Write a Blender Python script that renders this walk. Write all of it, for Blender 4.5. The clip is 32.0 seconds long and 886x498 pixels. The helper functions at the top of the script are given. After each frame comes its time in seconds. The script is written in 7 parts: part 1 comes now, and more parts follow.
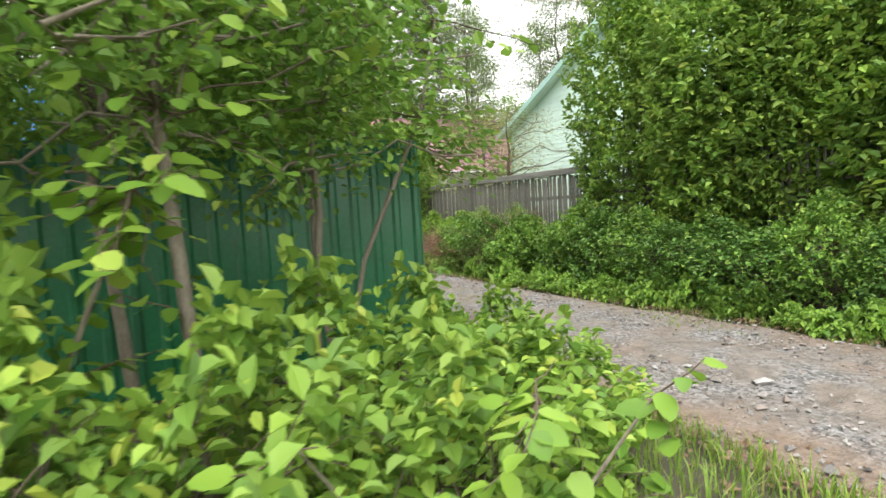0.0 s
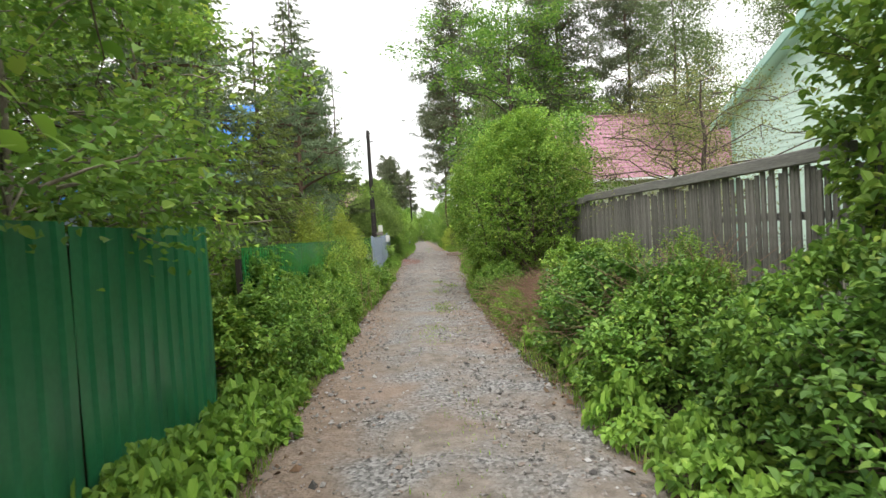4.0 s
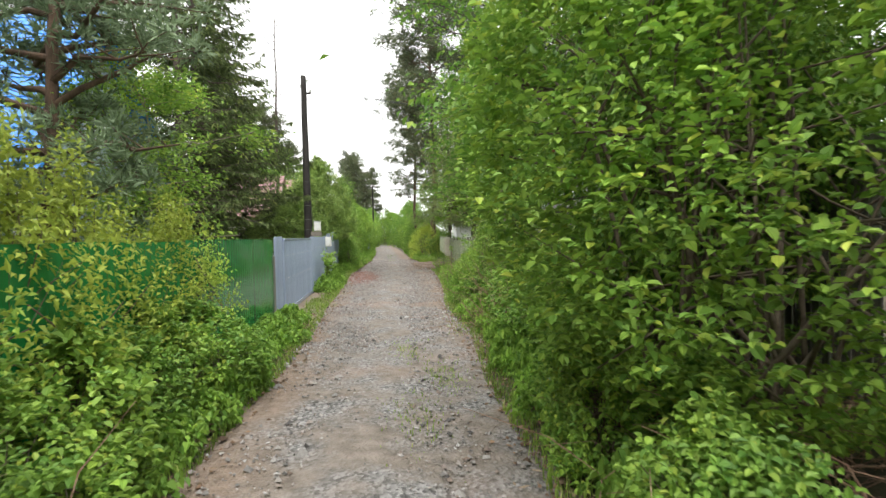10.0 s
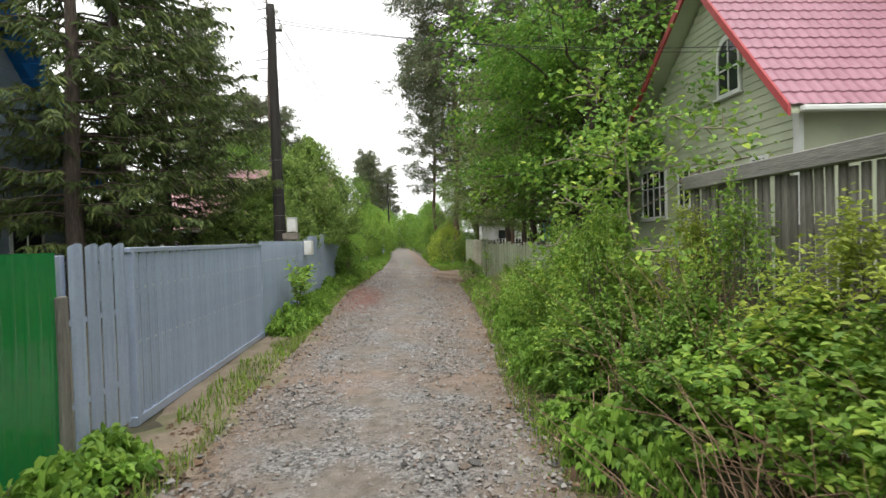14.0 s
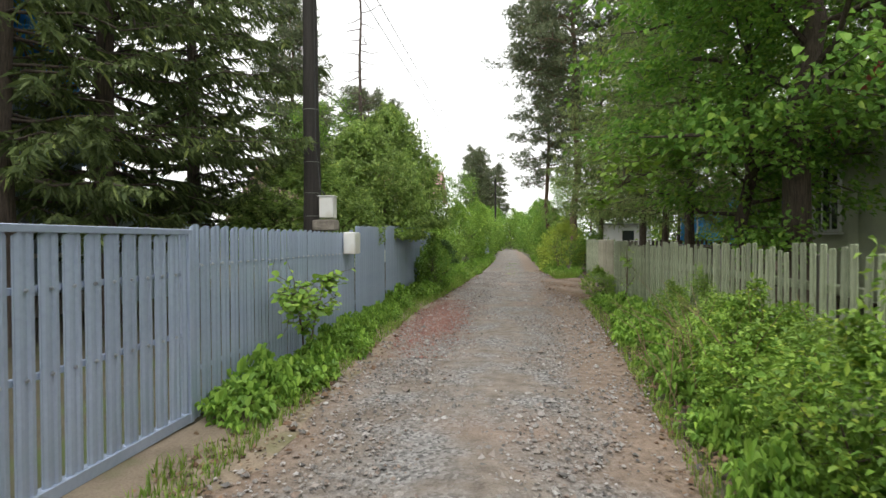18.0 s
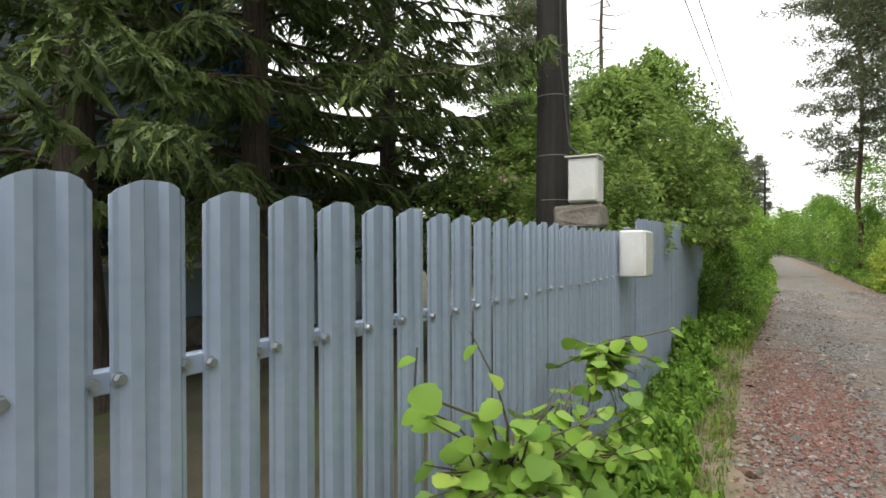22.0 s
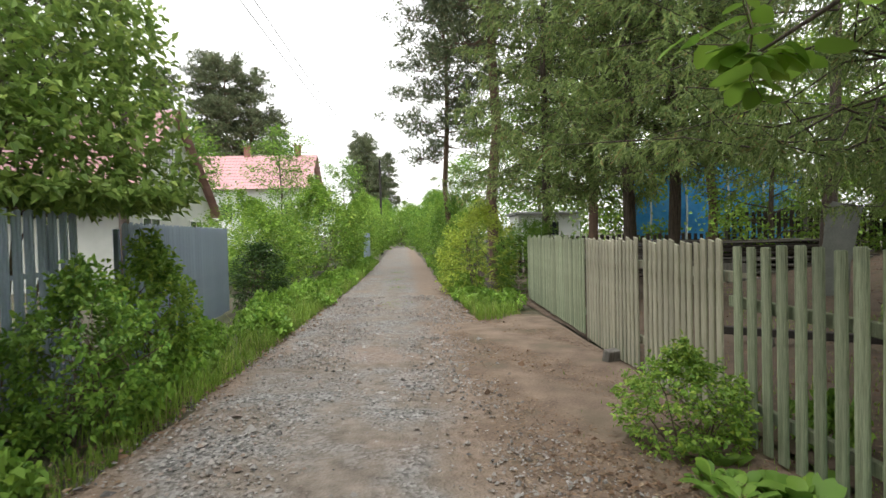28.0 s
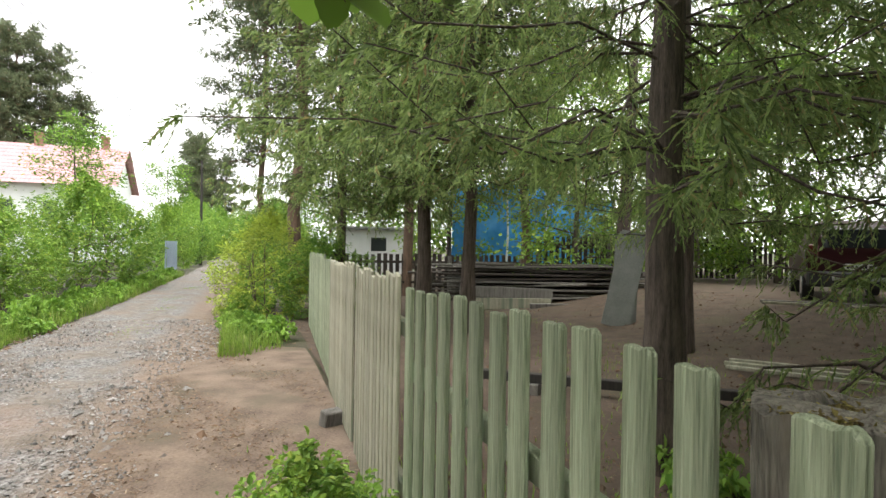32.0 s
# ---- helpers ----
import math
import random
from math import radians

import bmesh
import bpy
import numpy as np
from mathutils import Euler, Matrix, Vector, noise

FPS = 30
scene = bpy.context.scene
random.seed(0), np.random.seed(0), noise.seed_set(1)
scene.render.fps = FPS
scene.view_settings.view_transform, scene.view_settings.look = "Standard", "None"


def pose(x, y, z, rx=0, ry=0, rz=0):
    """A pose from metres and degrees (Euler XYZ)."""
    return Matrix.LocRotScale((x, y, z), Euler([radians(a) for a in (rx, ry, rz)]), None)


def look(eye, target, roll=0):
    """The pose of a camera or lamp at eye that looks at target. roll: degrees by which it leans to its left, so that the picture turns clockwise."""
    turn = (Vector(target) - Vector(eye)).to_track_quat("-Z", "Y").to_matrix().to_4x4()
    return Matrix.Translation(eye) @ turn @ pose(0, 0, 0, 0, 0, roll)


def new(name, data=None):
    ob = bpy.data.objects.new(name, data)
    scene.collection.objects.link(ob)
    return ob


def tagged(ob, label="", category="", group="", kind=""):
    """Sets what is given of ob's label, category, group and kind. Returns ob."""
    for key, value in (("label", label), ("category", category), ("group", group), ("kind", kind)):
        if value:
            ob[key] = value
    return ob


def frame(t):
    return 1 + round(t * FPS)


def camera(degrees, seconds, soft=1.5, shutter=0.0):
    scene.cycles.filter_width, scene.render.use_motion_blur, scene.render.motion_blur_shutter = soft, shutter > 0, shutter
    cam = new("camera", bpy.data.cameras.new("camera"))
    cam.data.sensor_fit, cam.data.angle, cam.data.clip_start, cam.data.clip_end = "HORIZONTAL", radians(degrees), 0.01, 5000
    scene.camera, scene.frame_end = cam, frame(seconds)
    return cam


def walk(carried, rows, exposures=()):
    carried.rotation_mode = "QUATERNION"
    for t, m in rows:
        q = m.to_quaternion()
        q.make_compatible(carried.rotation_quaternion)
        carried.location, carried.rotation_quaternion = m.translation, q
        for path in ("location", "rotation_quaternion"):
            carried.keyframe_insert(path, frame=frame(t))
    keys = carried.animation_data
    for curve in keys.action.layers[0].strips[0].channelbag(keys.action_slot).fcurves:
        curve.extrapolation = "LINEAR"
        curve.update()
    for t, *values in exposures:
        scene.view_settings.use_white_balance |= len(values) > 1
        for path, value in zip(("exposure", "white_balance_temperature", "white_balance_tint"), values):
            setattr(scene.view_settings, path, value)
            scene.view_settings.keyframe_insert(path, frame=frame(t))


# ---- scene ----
cam = camera(76.00, 32.0, 1.5, 0.2)
PATH = [
    (0.0, pose(-4.246, 3.127, 1.471, 85.80, 3.01, -24.63)),
    (0.5, pose(-3.380, 3.493, 1.454, 86.59, 3.44, -25.83)),
    (1.0, pose(-2.511, 3.851, 1.434, 86.95, 3.19, -25.19)),
    (1.5, pose(-1.902, 4.359, 1.455, 87.25, 3.09, -23.32)),
    (2.0, pose(-1.390, 4.855, 1.526, 87.35, 3.08, -20.49)),
    (2.5, pose(-1.024, 5.486, 1.561, 87.50, 3.25, -14.96)),
    (3.0, pose(-0.752, 6.254, 1.585, 87.78, 3.15, -9.25)),
    (3.5, pose(-0.534, 7.044, 1.601, 88.23, 3.59, -2.65)),
    (5.5, pose(-0.180, 10.358, 1.581, 88.46, 1.98, -3.69)),
    (6.0, pose(-0.093, 11.253, 1.578, 88.43, 1.92, -5.82)),
    (6.5, pose(-0.130, 12.066, 1.595, 88.48, 1.71, -6.82)),
    (7.0, pose(-0.184, 12.912, 1.587, 88.54, 1.49, -6.94)),
    (7.5, pose(-0.196, 13.786, 1.595, 88.55, 1.49, -6.71)),
    (8.0, pose(-0.145, 14.671, 1.561, 88.61, 1.23, -6.72)),
    (8.5, pose(-0.175, 15.557, 1.519, 88.67, 1.10, -6.56)),
    (9.0, pose(-0.167, 16.444, 1.526, 88.58, 1.18, -6.53)),
    (9.5, pose(-0.209, 17.399, 1.543, 88.64, 1.35, -6.31)),
    (10.0, pose(-0.154, 18.299, 1.551, 88.66, 1.36, -6.12)),
    (10.5, pose(-0.155, 19.178, 1.568, 88.74, 1.48, -5.75)),
    (11.0, pose(-0.056, 20.043, 1.558, 88.77, 1.59, -5.57)),
    (11.5, pose(-0.025, 20.932, 1.562, 88.79, 1.60, -5.46)),
    (12.0, pose(0.063, 21.795, 1.584, 88.77, 1.59, -5.30)),
    (12.5, pose(0.067, 22.597, 1.566, 88.88, 1.56, -4.99)),
    (13.0, pose(0.123, 23.393, 1.575, 88.88, 1.71, -4.72)),
    (13.5, pose(0.132, 24.158, 1.577, 88.91, 1.71, -4.23)),
    (14.0, pose(0.184, 24.971, 1.571, 88.91, 1.77, -4.18)),
    (14.5, pose(0.162, 25.643, 1.496, 89.02, 1.85, -4.07)),
    (16.5, pose(0.596, 28.021, 1.451, 89.21, 0.66, -0.52)),
    (17.0, pose(0.567, 28.798, 1.471, 89.16, 0.44, 0.79)),
    (17.5, pose(0.501, 29.546, 1.479, 89.16, 0.45, 5.65)),
    (18.0, pose(0.408, 30.276, 1.475, 89.13, 0.32, 6.84)),
    (18.5, pose(0.298, 31.022, 1.470, 89.23, 0.44, 10.24)),
    (19.0, pose(0.181, 31.687, 1.473, 89.26, 0.51, 11.99)),
    (19.5, pose(0.073, 32.304, 1.494, 89.37, 0.55, 14.52)),
    (20.0, pose(-0.125, 32.897, 1.495, 89.31, 0.39, 17.09)),
    (20.5, pose(-0.321, 33.477, 1.492, 89.64, 0.34, 18.74)),
    (21.0, pose(-0.670, 33.952, 1.482, 89.64, 0.42, 22.33)),
    (21.5, pose(-0.987, 34.312, 1.476, 89.60, 0.27, 24.08)),
    (22.0, pose(-1.244, 34.557, 1.503, 89.67, 0.20, 29.54)),
    (22.5, pose(-1.538, 34.676, 1.544, 89.59, -0.15, 29.35)),
    (23.0, pose(-1.526, 34.763, 1.550, 89.95, 0.20, 29.09)),
    (23.5, pose(-1.229, 35.040, 1.525, 89.76, 1.11, 29.02)),
    (24.0, pose(-0.844, 35.495, 1.448, 88.96, 0.89, 22.95)),
    (24.5, pose(-0.649, 36.146, 1.426, 88.64, 1.23, 8.35)),
    (25.0, pose(-0.405, 36.851, 1.465, 88.64, 1.15, 2.80)),
    (25.5, pose(-0.136, 37.603, 1.480, 88.70, 1.26, -0.06)),
    (26.0, pose(0.078, 38.331, 1.551, 88.76, 1.39, -1.65)),
    (26.5, pose(0.347, 39.168, 1.550, 88.55, 1.71, -2.24)),
    (28.5, pose(1.053, 42.291, 1.578, 88.57, 0.86, -5.88)),
    (29.0, pose(1.472, 42.730, 1.604, 89.04, 1.04, -10.77)),
    (29.5, pose(1.791, 42.960, 1.630, 89.29, 0.96, -12.89)),
    (30.0, pose(2.249, 43.025, 1.582, 89.63, 0.93, -15.96)),
    (30.5, pose(2.425, 43.031, 1.607, 89.85, 0.29, -17.17)),
    (31.0, pose(2.445, 43.061, 1.612, 89.85, -0.69, -17.67)),
    (31.5, pose(2.455, 43.048, 1.608, 89.97, -0.97, -18.20)),
    (32.0, pose(2.422, 43.062, 1.607, 89.92, -0.94, -18.72)),
]
walk(cam, PATH, [(0.0, 1.05), (1.0, 0.92), (2.0, 0.98), (3.0, 0.85), (6.0, 0.65), (8.0, 0.65), (9.0, 0.86), (10.0, 0.88), (11.0, 0.92), (12.0, 0.72), (14.0, 0.5), (20.0, 0.48), (22.0, 0.6), (23.5, 0.75), (25.0, 0.5), (26.0, 0.68), (29.0, 0.7), (30.2, 0.92), (31.0, 1.2), (32.0, 1.2)])

# ---- light: an even, bright overcast sky and a very soft sun ----
world = bpy.data.worlds.new("overcast")
scene.world = world
world.use_nodes = True
wn, wl = world.node_tree.nodes, world.node_tree.links
bg = wn["Background"]
sky = wn.new("ShaderNodeTexSky")
sky.sky_type, sky.sun_disc = "NISHITA", False
sky.sun_elevation, sky.sun_rotation = radians(55), radians(200)
sky.dust_density, sky.air_density = 6.0, 1.0
veil = wn.new("ShaderNodeMix")
veil.data_type = "RGBA"
veil.inputs[0].default_value = 0.93
veil.inputs[7].default_value = (8.4, 8.4, 8.3, 1)
wl.new(sky.outputs[0], veil.inputs[6])
wl.new(veil.outputs[2], bg.inputs[0])
bg.inputs[1].default_value = 0.15
sun = new("sun", bpy.data.lights.new("sun", "SUN"))
sun.data.energy, sun.data.angle, sun.data.color = 1.5, radians(50), (1.0, 0.98, 0.94)
sun.matrix_world = look((0, 0, 0), (0.15, 0.28, -1.0))

RNG = np.random.default_rng(7)


# ---- materials ----
def mat(name, c1, c2, scale=4.0, rough=0.7, bump=0.2, metal=0.0, fine=40.0, stretch=(1, 1, 1), stain=None, per_object=0.0):
    """Two-scale mottled surface: c1 to c2 by coarse and fine noise, with a fine relief; stain: a third colour in blotches."""
    m = bpy.data.materials.new(name)
    m.use_nodes = True
    n, l = m.node_tree.nodes, m.node_tree.links
    b = n["Principled BSDF"]
    tc, mp = n.new("ShaderNodeTexCoord"), n.new("ShaderNodeMapping")
    mp.inputs["Scale"].default_value = stretch
    l.new(tc.outputs["Object"], mp.inputs[0])
    a, f = n.new("ShaderNodeTexNoise"), n.new("ShaderNodeTexNoise")
    a.inputs["Scale"].default_value, f.inputs["Scale"].default_value = scale, fine
    a.inputs["Detail"].default_value, f.inputs["Detail"].default_value = 5, 3
    l.new(mp.outputs[0], a.inputs[0]), l.new(mp.outputs[0], f.inputs[0])
    add = n.new("ShaderNodeMath")
    add.operation = "MULTIPLY_ADD"
    add.inputs[1].default_value, add.inputs[2].default_value = 0.6, 0.0
    l.new(a.outputs[0], add.inputs[0])
    add2 = n.new("ShaderNodeMath")
    add2.operation = "MULTIPLY_ADD"
    add2.inputs[1].default_value = 0.45
    l.new(f.outputs[0], add2.inputs[0]), l.new(add.outputs[0], add2.inputs[2])
    ramp = n.new("ShaderNodeValToRGB")
    ramp.color_ramp.elements[0].position, ramp.color_ramp.elements[1].position = 0.33, 0.72
    ramp.color_ramp.elements[0].color, ramp.color_ramp.elements[1].color = (*c1, 1), (*c2, 1)
    l.new(add2.outputs[0], ramp.inputs[0])
    col = ramp.outputs[0]
    if stain:
        s, sr, mx = n.new("ShaderNodeTexNoise"), n.new("ShaderNodeValToRGB"), n.new("ShaderNodeMix")
        s.inputs["Scale"].default_value, s.inputs["Detail"].default_value = scale * 0.45, 6
        l.new(mp.outputs[0], s.inputs[0])
        sr.color_ramp.elements[0].position, sr.color_ramp.elements[1].position = 0.52, 0.68
        l.new(s.outputs[0], sr.inputs[0])
        mx.data_type = "RGBA"
        mx.inputs[7].default_value = (*stain, 1)
        l.new(sr.outputs[0], mx.inputs[0]), l.new(col, mx.inputs[6])
        col = mx.outputs[2]
    if per_object:
        oi, hv, mr = n.new("ShaderNodeObjectInfo"), n.new("ShaderNodeHueSaturation"), n.new("ShaderNodeMapRange")
        mr.inputs[3].default_value, mr.inputs[4].default_value = 1 - per_object, 1 + per_object
        l.new(oi.outputs["Random"], mr.inputs[0]), l.new(mr.outputs[0], hv.inputs["Value"]), l.new(col, hv.inputs["Color"])
        col = hv.outputs[0]
    l.new(col, b.inputs["Base Color"])
    b.inputs["Roughness"].default_value, b.inputs["Metallic"].default_value = rough, metal
    bp = n.new("ShaderNodeBump")
    bp.inputs["Strength"].default_value, bp.inputs["Distance"].default_value = bump, 0.01
    l.new(f.outputs[0], bp.inputs["Height"]), l.new(bp.outputs[0], b.inputs["Normal"])
    return m


def leaf_mat(name, c1, c2, c3=None, glow=0.35, rough=0.5):
    """Leaves: each its own tone between c1 and c2 (a few c3), partly see-through to light."""
    m = bpy.data.materials.new(name)
    m.use_nodes = True
    n, l = m.node_tree.nodes, m.node_tree.links
    b, out = n["Principled BSDF"], n["Material Output"]
    geo, ramp = n.new("ShaderNodeNewGeometry"), n.new("ShaderNodeValToRGB")
    e = ramp.color_ramp.elements
    e[0].color, e[1].color = (*c1, 1), (*c2, 1)
    if c3:
        e[1].position = 0.9
        x = e.new(1.0)
        x.color = (*c3, 1)
    l.new(geo.outputs["Random Per Island"], ramp.inputs[0])
    tc, nz, hv, mr = n.new("ShaderNodeTexCoord"), n.new("ShaderNodeTexNoise"), n.new("ShaderNodeHueSaturation"), n.new("ShaderNodeMapRange")
    nz.inputs["Scale"].default_value = 1.3
    l.new(tc.outputs["Object"], nz.inputs[0])
    mr.inputs[1].default_value, mr.inputs[2].default_value = 0.3, 0.7
    mr.inputs[3].default_value, mr.inputs[4].default_value = 0.72, 1.28
    l.new(nz.outputs[0], mr.inputs[0]), l.new(mr.outputs[0], hv.inputs["Value"]), l.new(ramp.outputs[0], hv.inputs["Color"])
    l.new(hv.outputs[0], b.inputs["Base Color"])
    b.inputs["Roughness"].default_value = rough
    b.inputs["Specular IOR Level"].default_value = 0.3
    tr, mx = n.new("ShaderNodeBsdfTranslucent"), n.new("ShaderNodeMixShader")
    l.new(hv.outputs[0], tr.inputs[0])
    mx.inputs[0].default_value = glow
    l.new(b.outputs[0], mx.inputs[1]), l.new(tr.outputs[0], mx.inputs[2]), l.new(mx.outputs[0], out.inputs[0])
    return m


M = {
    "soil": mat("soil", (0.035, 0.032, 0.02), (0.1, 0.09, 0.055), 2.0, 0.95, 0.6, fine=60, stain=(0.06, 0.085, 0.025)),
    # dark brown soil; part of the trees' shade is put into its colour
    "yard": mat("shaded_yard_earth", (0.05, 0.035, 0.025), (0.155, 0.11, 0.08), 3.2, 0.95, 0.5, fine=50, stain=(0.1, 0.08, 0.05)),
    "green": mat("dark_green_paint", (0.014, 0.12, 0.05), (0.03, 0.185, 0.08), 1.5, 0.3, 0.05, fine=25, stain=(0.03, 0.11, 0.06)),
    "green2": mat("bright_green_paint", (0.012, 0.165, 0.045), (0.022, 0.215, 0.058), 1.2, 0.09, 0.015, fine=12),
    "grey": mat("grey_paint", (0.33, 0.395, 0.53), (0.41, 0.48, 0.62), 2.0, 0.22, 0.03, metal=0.2, fine=30, per_object=0.06),
    "zinc": mat("dull_zinc", (0.3, 0.32, 0.36), (0.45, 0.47, 0.52), 20, 0.3, 0.1, metal=0.6),
    "steel": mat("zinc", (0.5, 0.5, 0.5), (0.7, 0.7, 0.7), 20, 0.35, 0.1, metal=0.9),
    "wood": mat("weathered_grey_wood", (0.075, 0.07, 0.062), (0.25, 0.235, 0.21), 3.0, 0.9, 0.5, fine=22, stretch=(6, 6, 0.5), per_object=0.25),
    "woodrail": mat("weathered_rail", (0.13, 0.125, 0.115), (0.28, 0.27, 0.25), 3.0, 0.9, 0.5, fine=22, stretch=(6, 0.5, 6), per_object=0.15),
    "palewood": mat("pale_green_grey_boards", (0.24, 0.23, 0.165), (0.47, 0.45, 0.345), 2.5, 0.85, 0.4, fine=20, stretch=(6, 6, 0.5), stain=(0.16, 0.2, 0.14), per_object=0.16),
    "greenwood": mat("faded_green_pickets", (0.09, 0.115, 0.065), (0.5, 0.54, 0.37), 3.0, 0.85, 1.0, fine=30, stretch=(8, 8, 0.3), stain=(0.19, 0.26, 0.16), per_object=0.22),
    "darkwood": mat("dark_old_wood", (0.02, 0.016, 0.013), (0.07, 0.055, 0.045), 4, 0.9, 0.5, fine=25, stretch=(6, 6, 0.6), per_object=0.2),
    "tar": mat("tarred_pole", (0.012, 0.011, 0.01), (0.045, 0.038, 0.033), 3, 0.8, 0.6, fine=22, stretch=(8, 8, 0.5)),
    "white": mat("white_enamel", (0.7, 0.7, 0.68), (0.8, 0.8, 0.78), 6, 0.4, 0.05, stain=(0.58, 0.56, 0.5)),
    "concrete": mat("concrete_block", (0.15, 0.13, 0.11), (0.3, 0.27, 0.23), 8, 0.95, 0.6),
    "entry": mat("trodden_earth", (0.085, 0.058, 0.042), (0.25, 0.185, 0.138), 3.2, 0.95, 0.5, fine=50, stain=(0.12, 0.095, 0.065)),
    "sand": mat("sandy_earth", (0.15, 0.115, 0.08), (0.31, 0.25, 0.185), 3.0, 0.95, 0.5, fine=60, stain=(0.12, 0.13, 0.05)),
    "bark": mat("bark", (0.022, 0.017, 0.014), (0.17, 0.13, 0.105), 6, 0.95, 1.0, fine=34, stretch=(6, 6, 0.6)),
    "pinebark": mat("pine_bark", (0.065, 0.045, 0.034), (0.19, 0.12, 0.08), 4, 0.95, 0.8, fine=24, stretch=(3, 3, 0.8)),
    "twig": mat("twig", (0.07, 0.05, 0.035), (0.18, 0.14, 0.1), 12, 0.9, 0.4),
    "cane": mat("dry_cane", (0.17, 0.09, 0.06), (0.42, 0.28, 0.2), 10, 0.9, 0.3),
    "sapbark": mat("sapling_bark", (0.15, 0.12, 0.09), (0.32, 0.28, 0.22), 9, 0.85, 0.4, stretch=(3, 3, 1)),
    "mint": mat("mint_siding", (0.55, 0.72, 0.62), (0.66, 0.82, 0.72), 2, 0.6, 0.1, per_object=0.05),
    "mintdark": mat("green_bargeboard", (0.3, 0.5, 0.42), (0.4, 0.6, 0.5), 3, 0.6, 0.1),
    "cream": mat("pale_green_siding", (0.4, 0.44, 0.31), (0.5, 0.54, 0.4), 2, 0.65, 0.1, stain=(0.38, 0.41, 0.3), per_object=0.06),
    "bluegrey": mat("blue_grey_siding", (0.25, 0.33, 0.4), (0.36, 0.44, 0.51), 2, 0.6, 0.1, per_object=0.06),
    "pink": mat("pink_metal_tile", (0.29, 0.13, 0.175), (0.385, 0.19, 0.245), 1.5, 0.42, 0.05, fine=8),
    "redtrim": mat("red_trim", (0.35, 0.04, 0.05), (0.45, 0.07, 0.07), 3, 0.5, 0.05),
    "blue": mat("bright_blue_roof", (0.02, 0.19, 0.62), (0.03, 0.26, 0.75), 1.5, 0.4, 0.05),
    "tarp": mat("blue_tarpaulin", (0.03, 0.28, 0.72), (0.1, 0.42, 0.88), 2.5, 0.45, 0.6, fine=6),
    "trimwhite": mat("white_trim", (0.66, 0.68, 0.66), (0.78, 0.8, 0.78), 3, 0.6, 0.1),
    "dark": mat("dark_inside", (0.012, 0.013, 0.014), (0.03, 0.032, 0.035), 3, 0.6, 0.1),
    "fardwelling": mat("beige_render", (0.48, 0.5, 0.46), (0.6, 0.61, 0.56), 2, 0.85, 0.2),
    "fartile": mat("faded_red_tile", (0.4, 0.2, 0.21), (0.52, 0.3, 0.31), 1.5, 0.5, 0.1, fine=9),
    "brick": mat("chimney_brick", (0.2, 0.09, 0.07), (0.32, 0.17, 0.13), 8, 0.9, 0.4),
    "slate": mat("grey_sheet", (0.16, 0.17, 0.16), (0.27, 0.28, 0.26), 3, 0.8, 0.2),
    "car": mat("dark_red_car_paint", (0.03, 0.0025, 0.006), (0.042, 0.004, 0.009), 2, 0.35, 0.0),
    "rubber": mat("rubber", (0.012, 0.012, 0.012), (0.03, 0.03, 0.03), 8, 0.85, 0.2),
    "plastic": mat("dark_plastic", (0.02, 0.02, 0.02), (0.045, 0.045, 0.045), 8, 0.6, 0.1),
    "wire": mat("wire", (0.02, 0.02, 0.022), (0.05, 0.05, 0.052), 8, 0.6, 0.0),
    "moss": mat("mossy_rotten_wood", (0.022, 0.019, 0.015), (0.2, 0.18, 0.145), 16, 0.95, 1.0, fine=60, stretch=(2.4, 2.4, 0.28), stain=(0.07, 0.05, 0.03)),
    "lamp": mat("tail_lamp_red", (0.1, 0.006, 0.008), (0.15, 0.01, 0.01), 5, 0.3, 0),
}
glass = bpy.data.materials.new("window_glass")
glass.use_nodes = True
gb = glass.node_tree.nodes["Principled BSDF"]
gb.inputs["Base Color"].default_value = (0.03, 0.035, 0.04, 1)
gb.inputs["Roughness"].default_value = 0.06
M["glass"] = glass
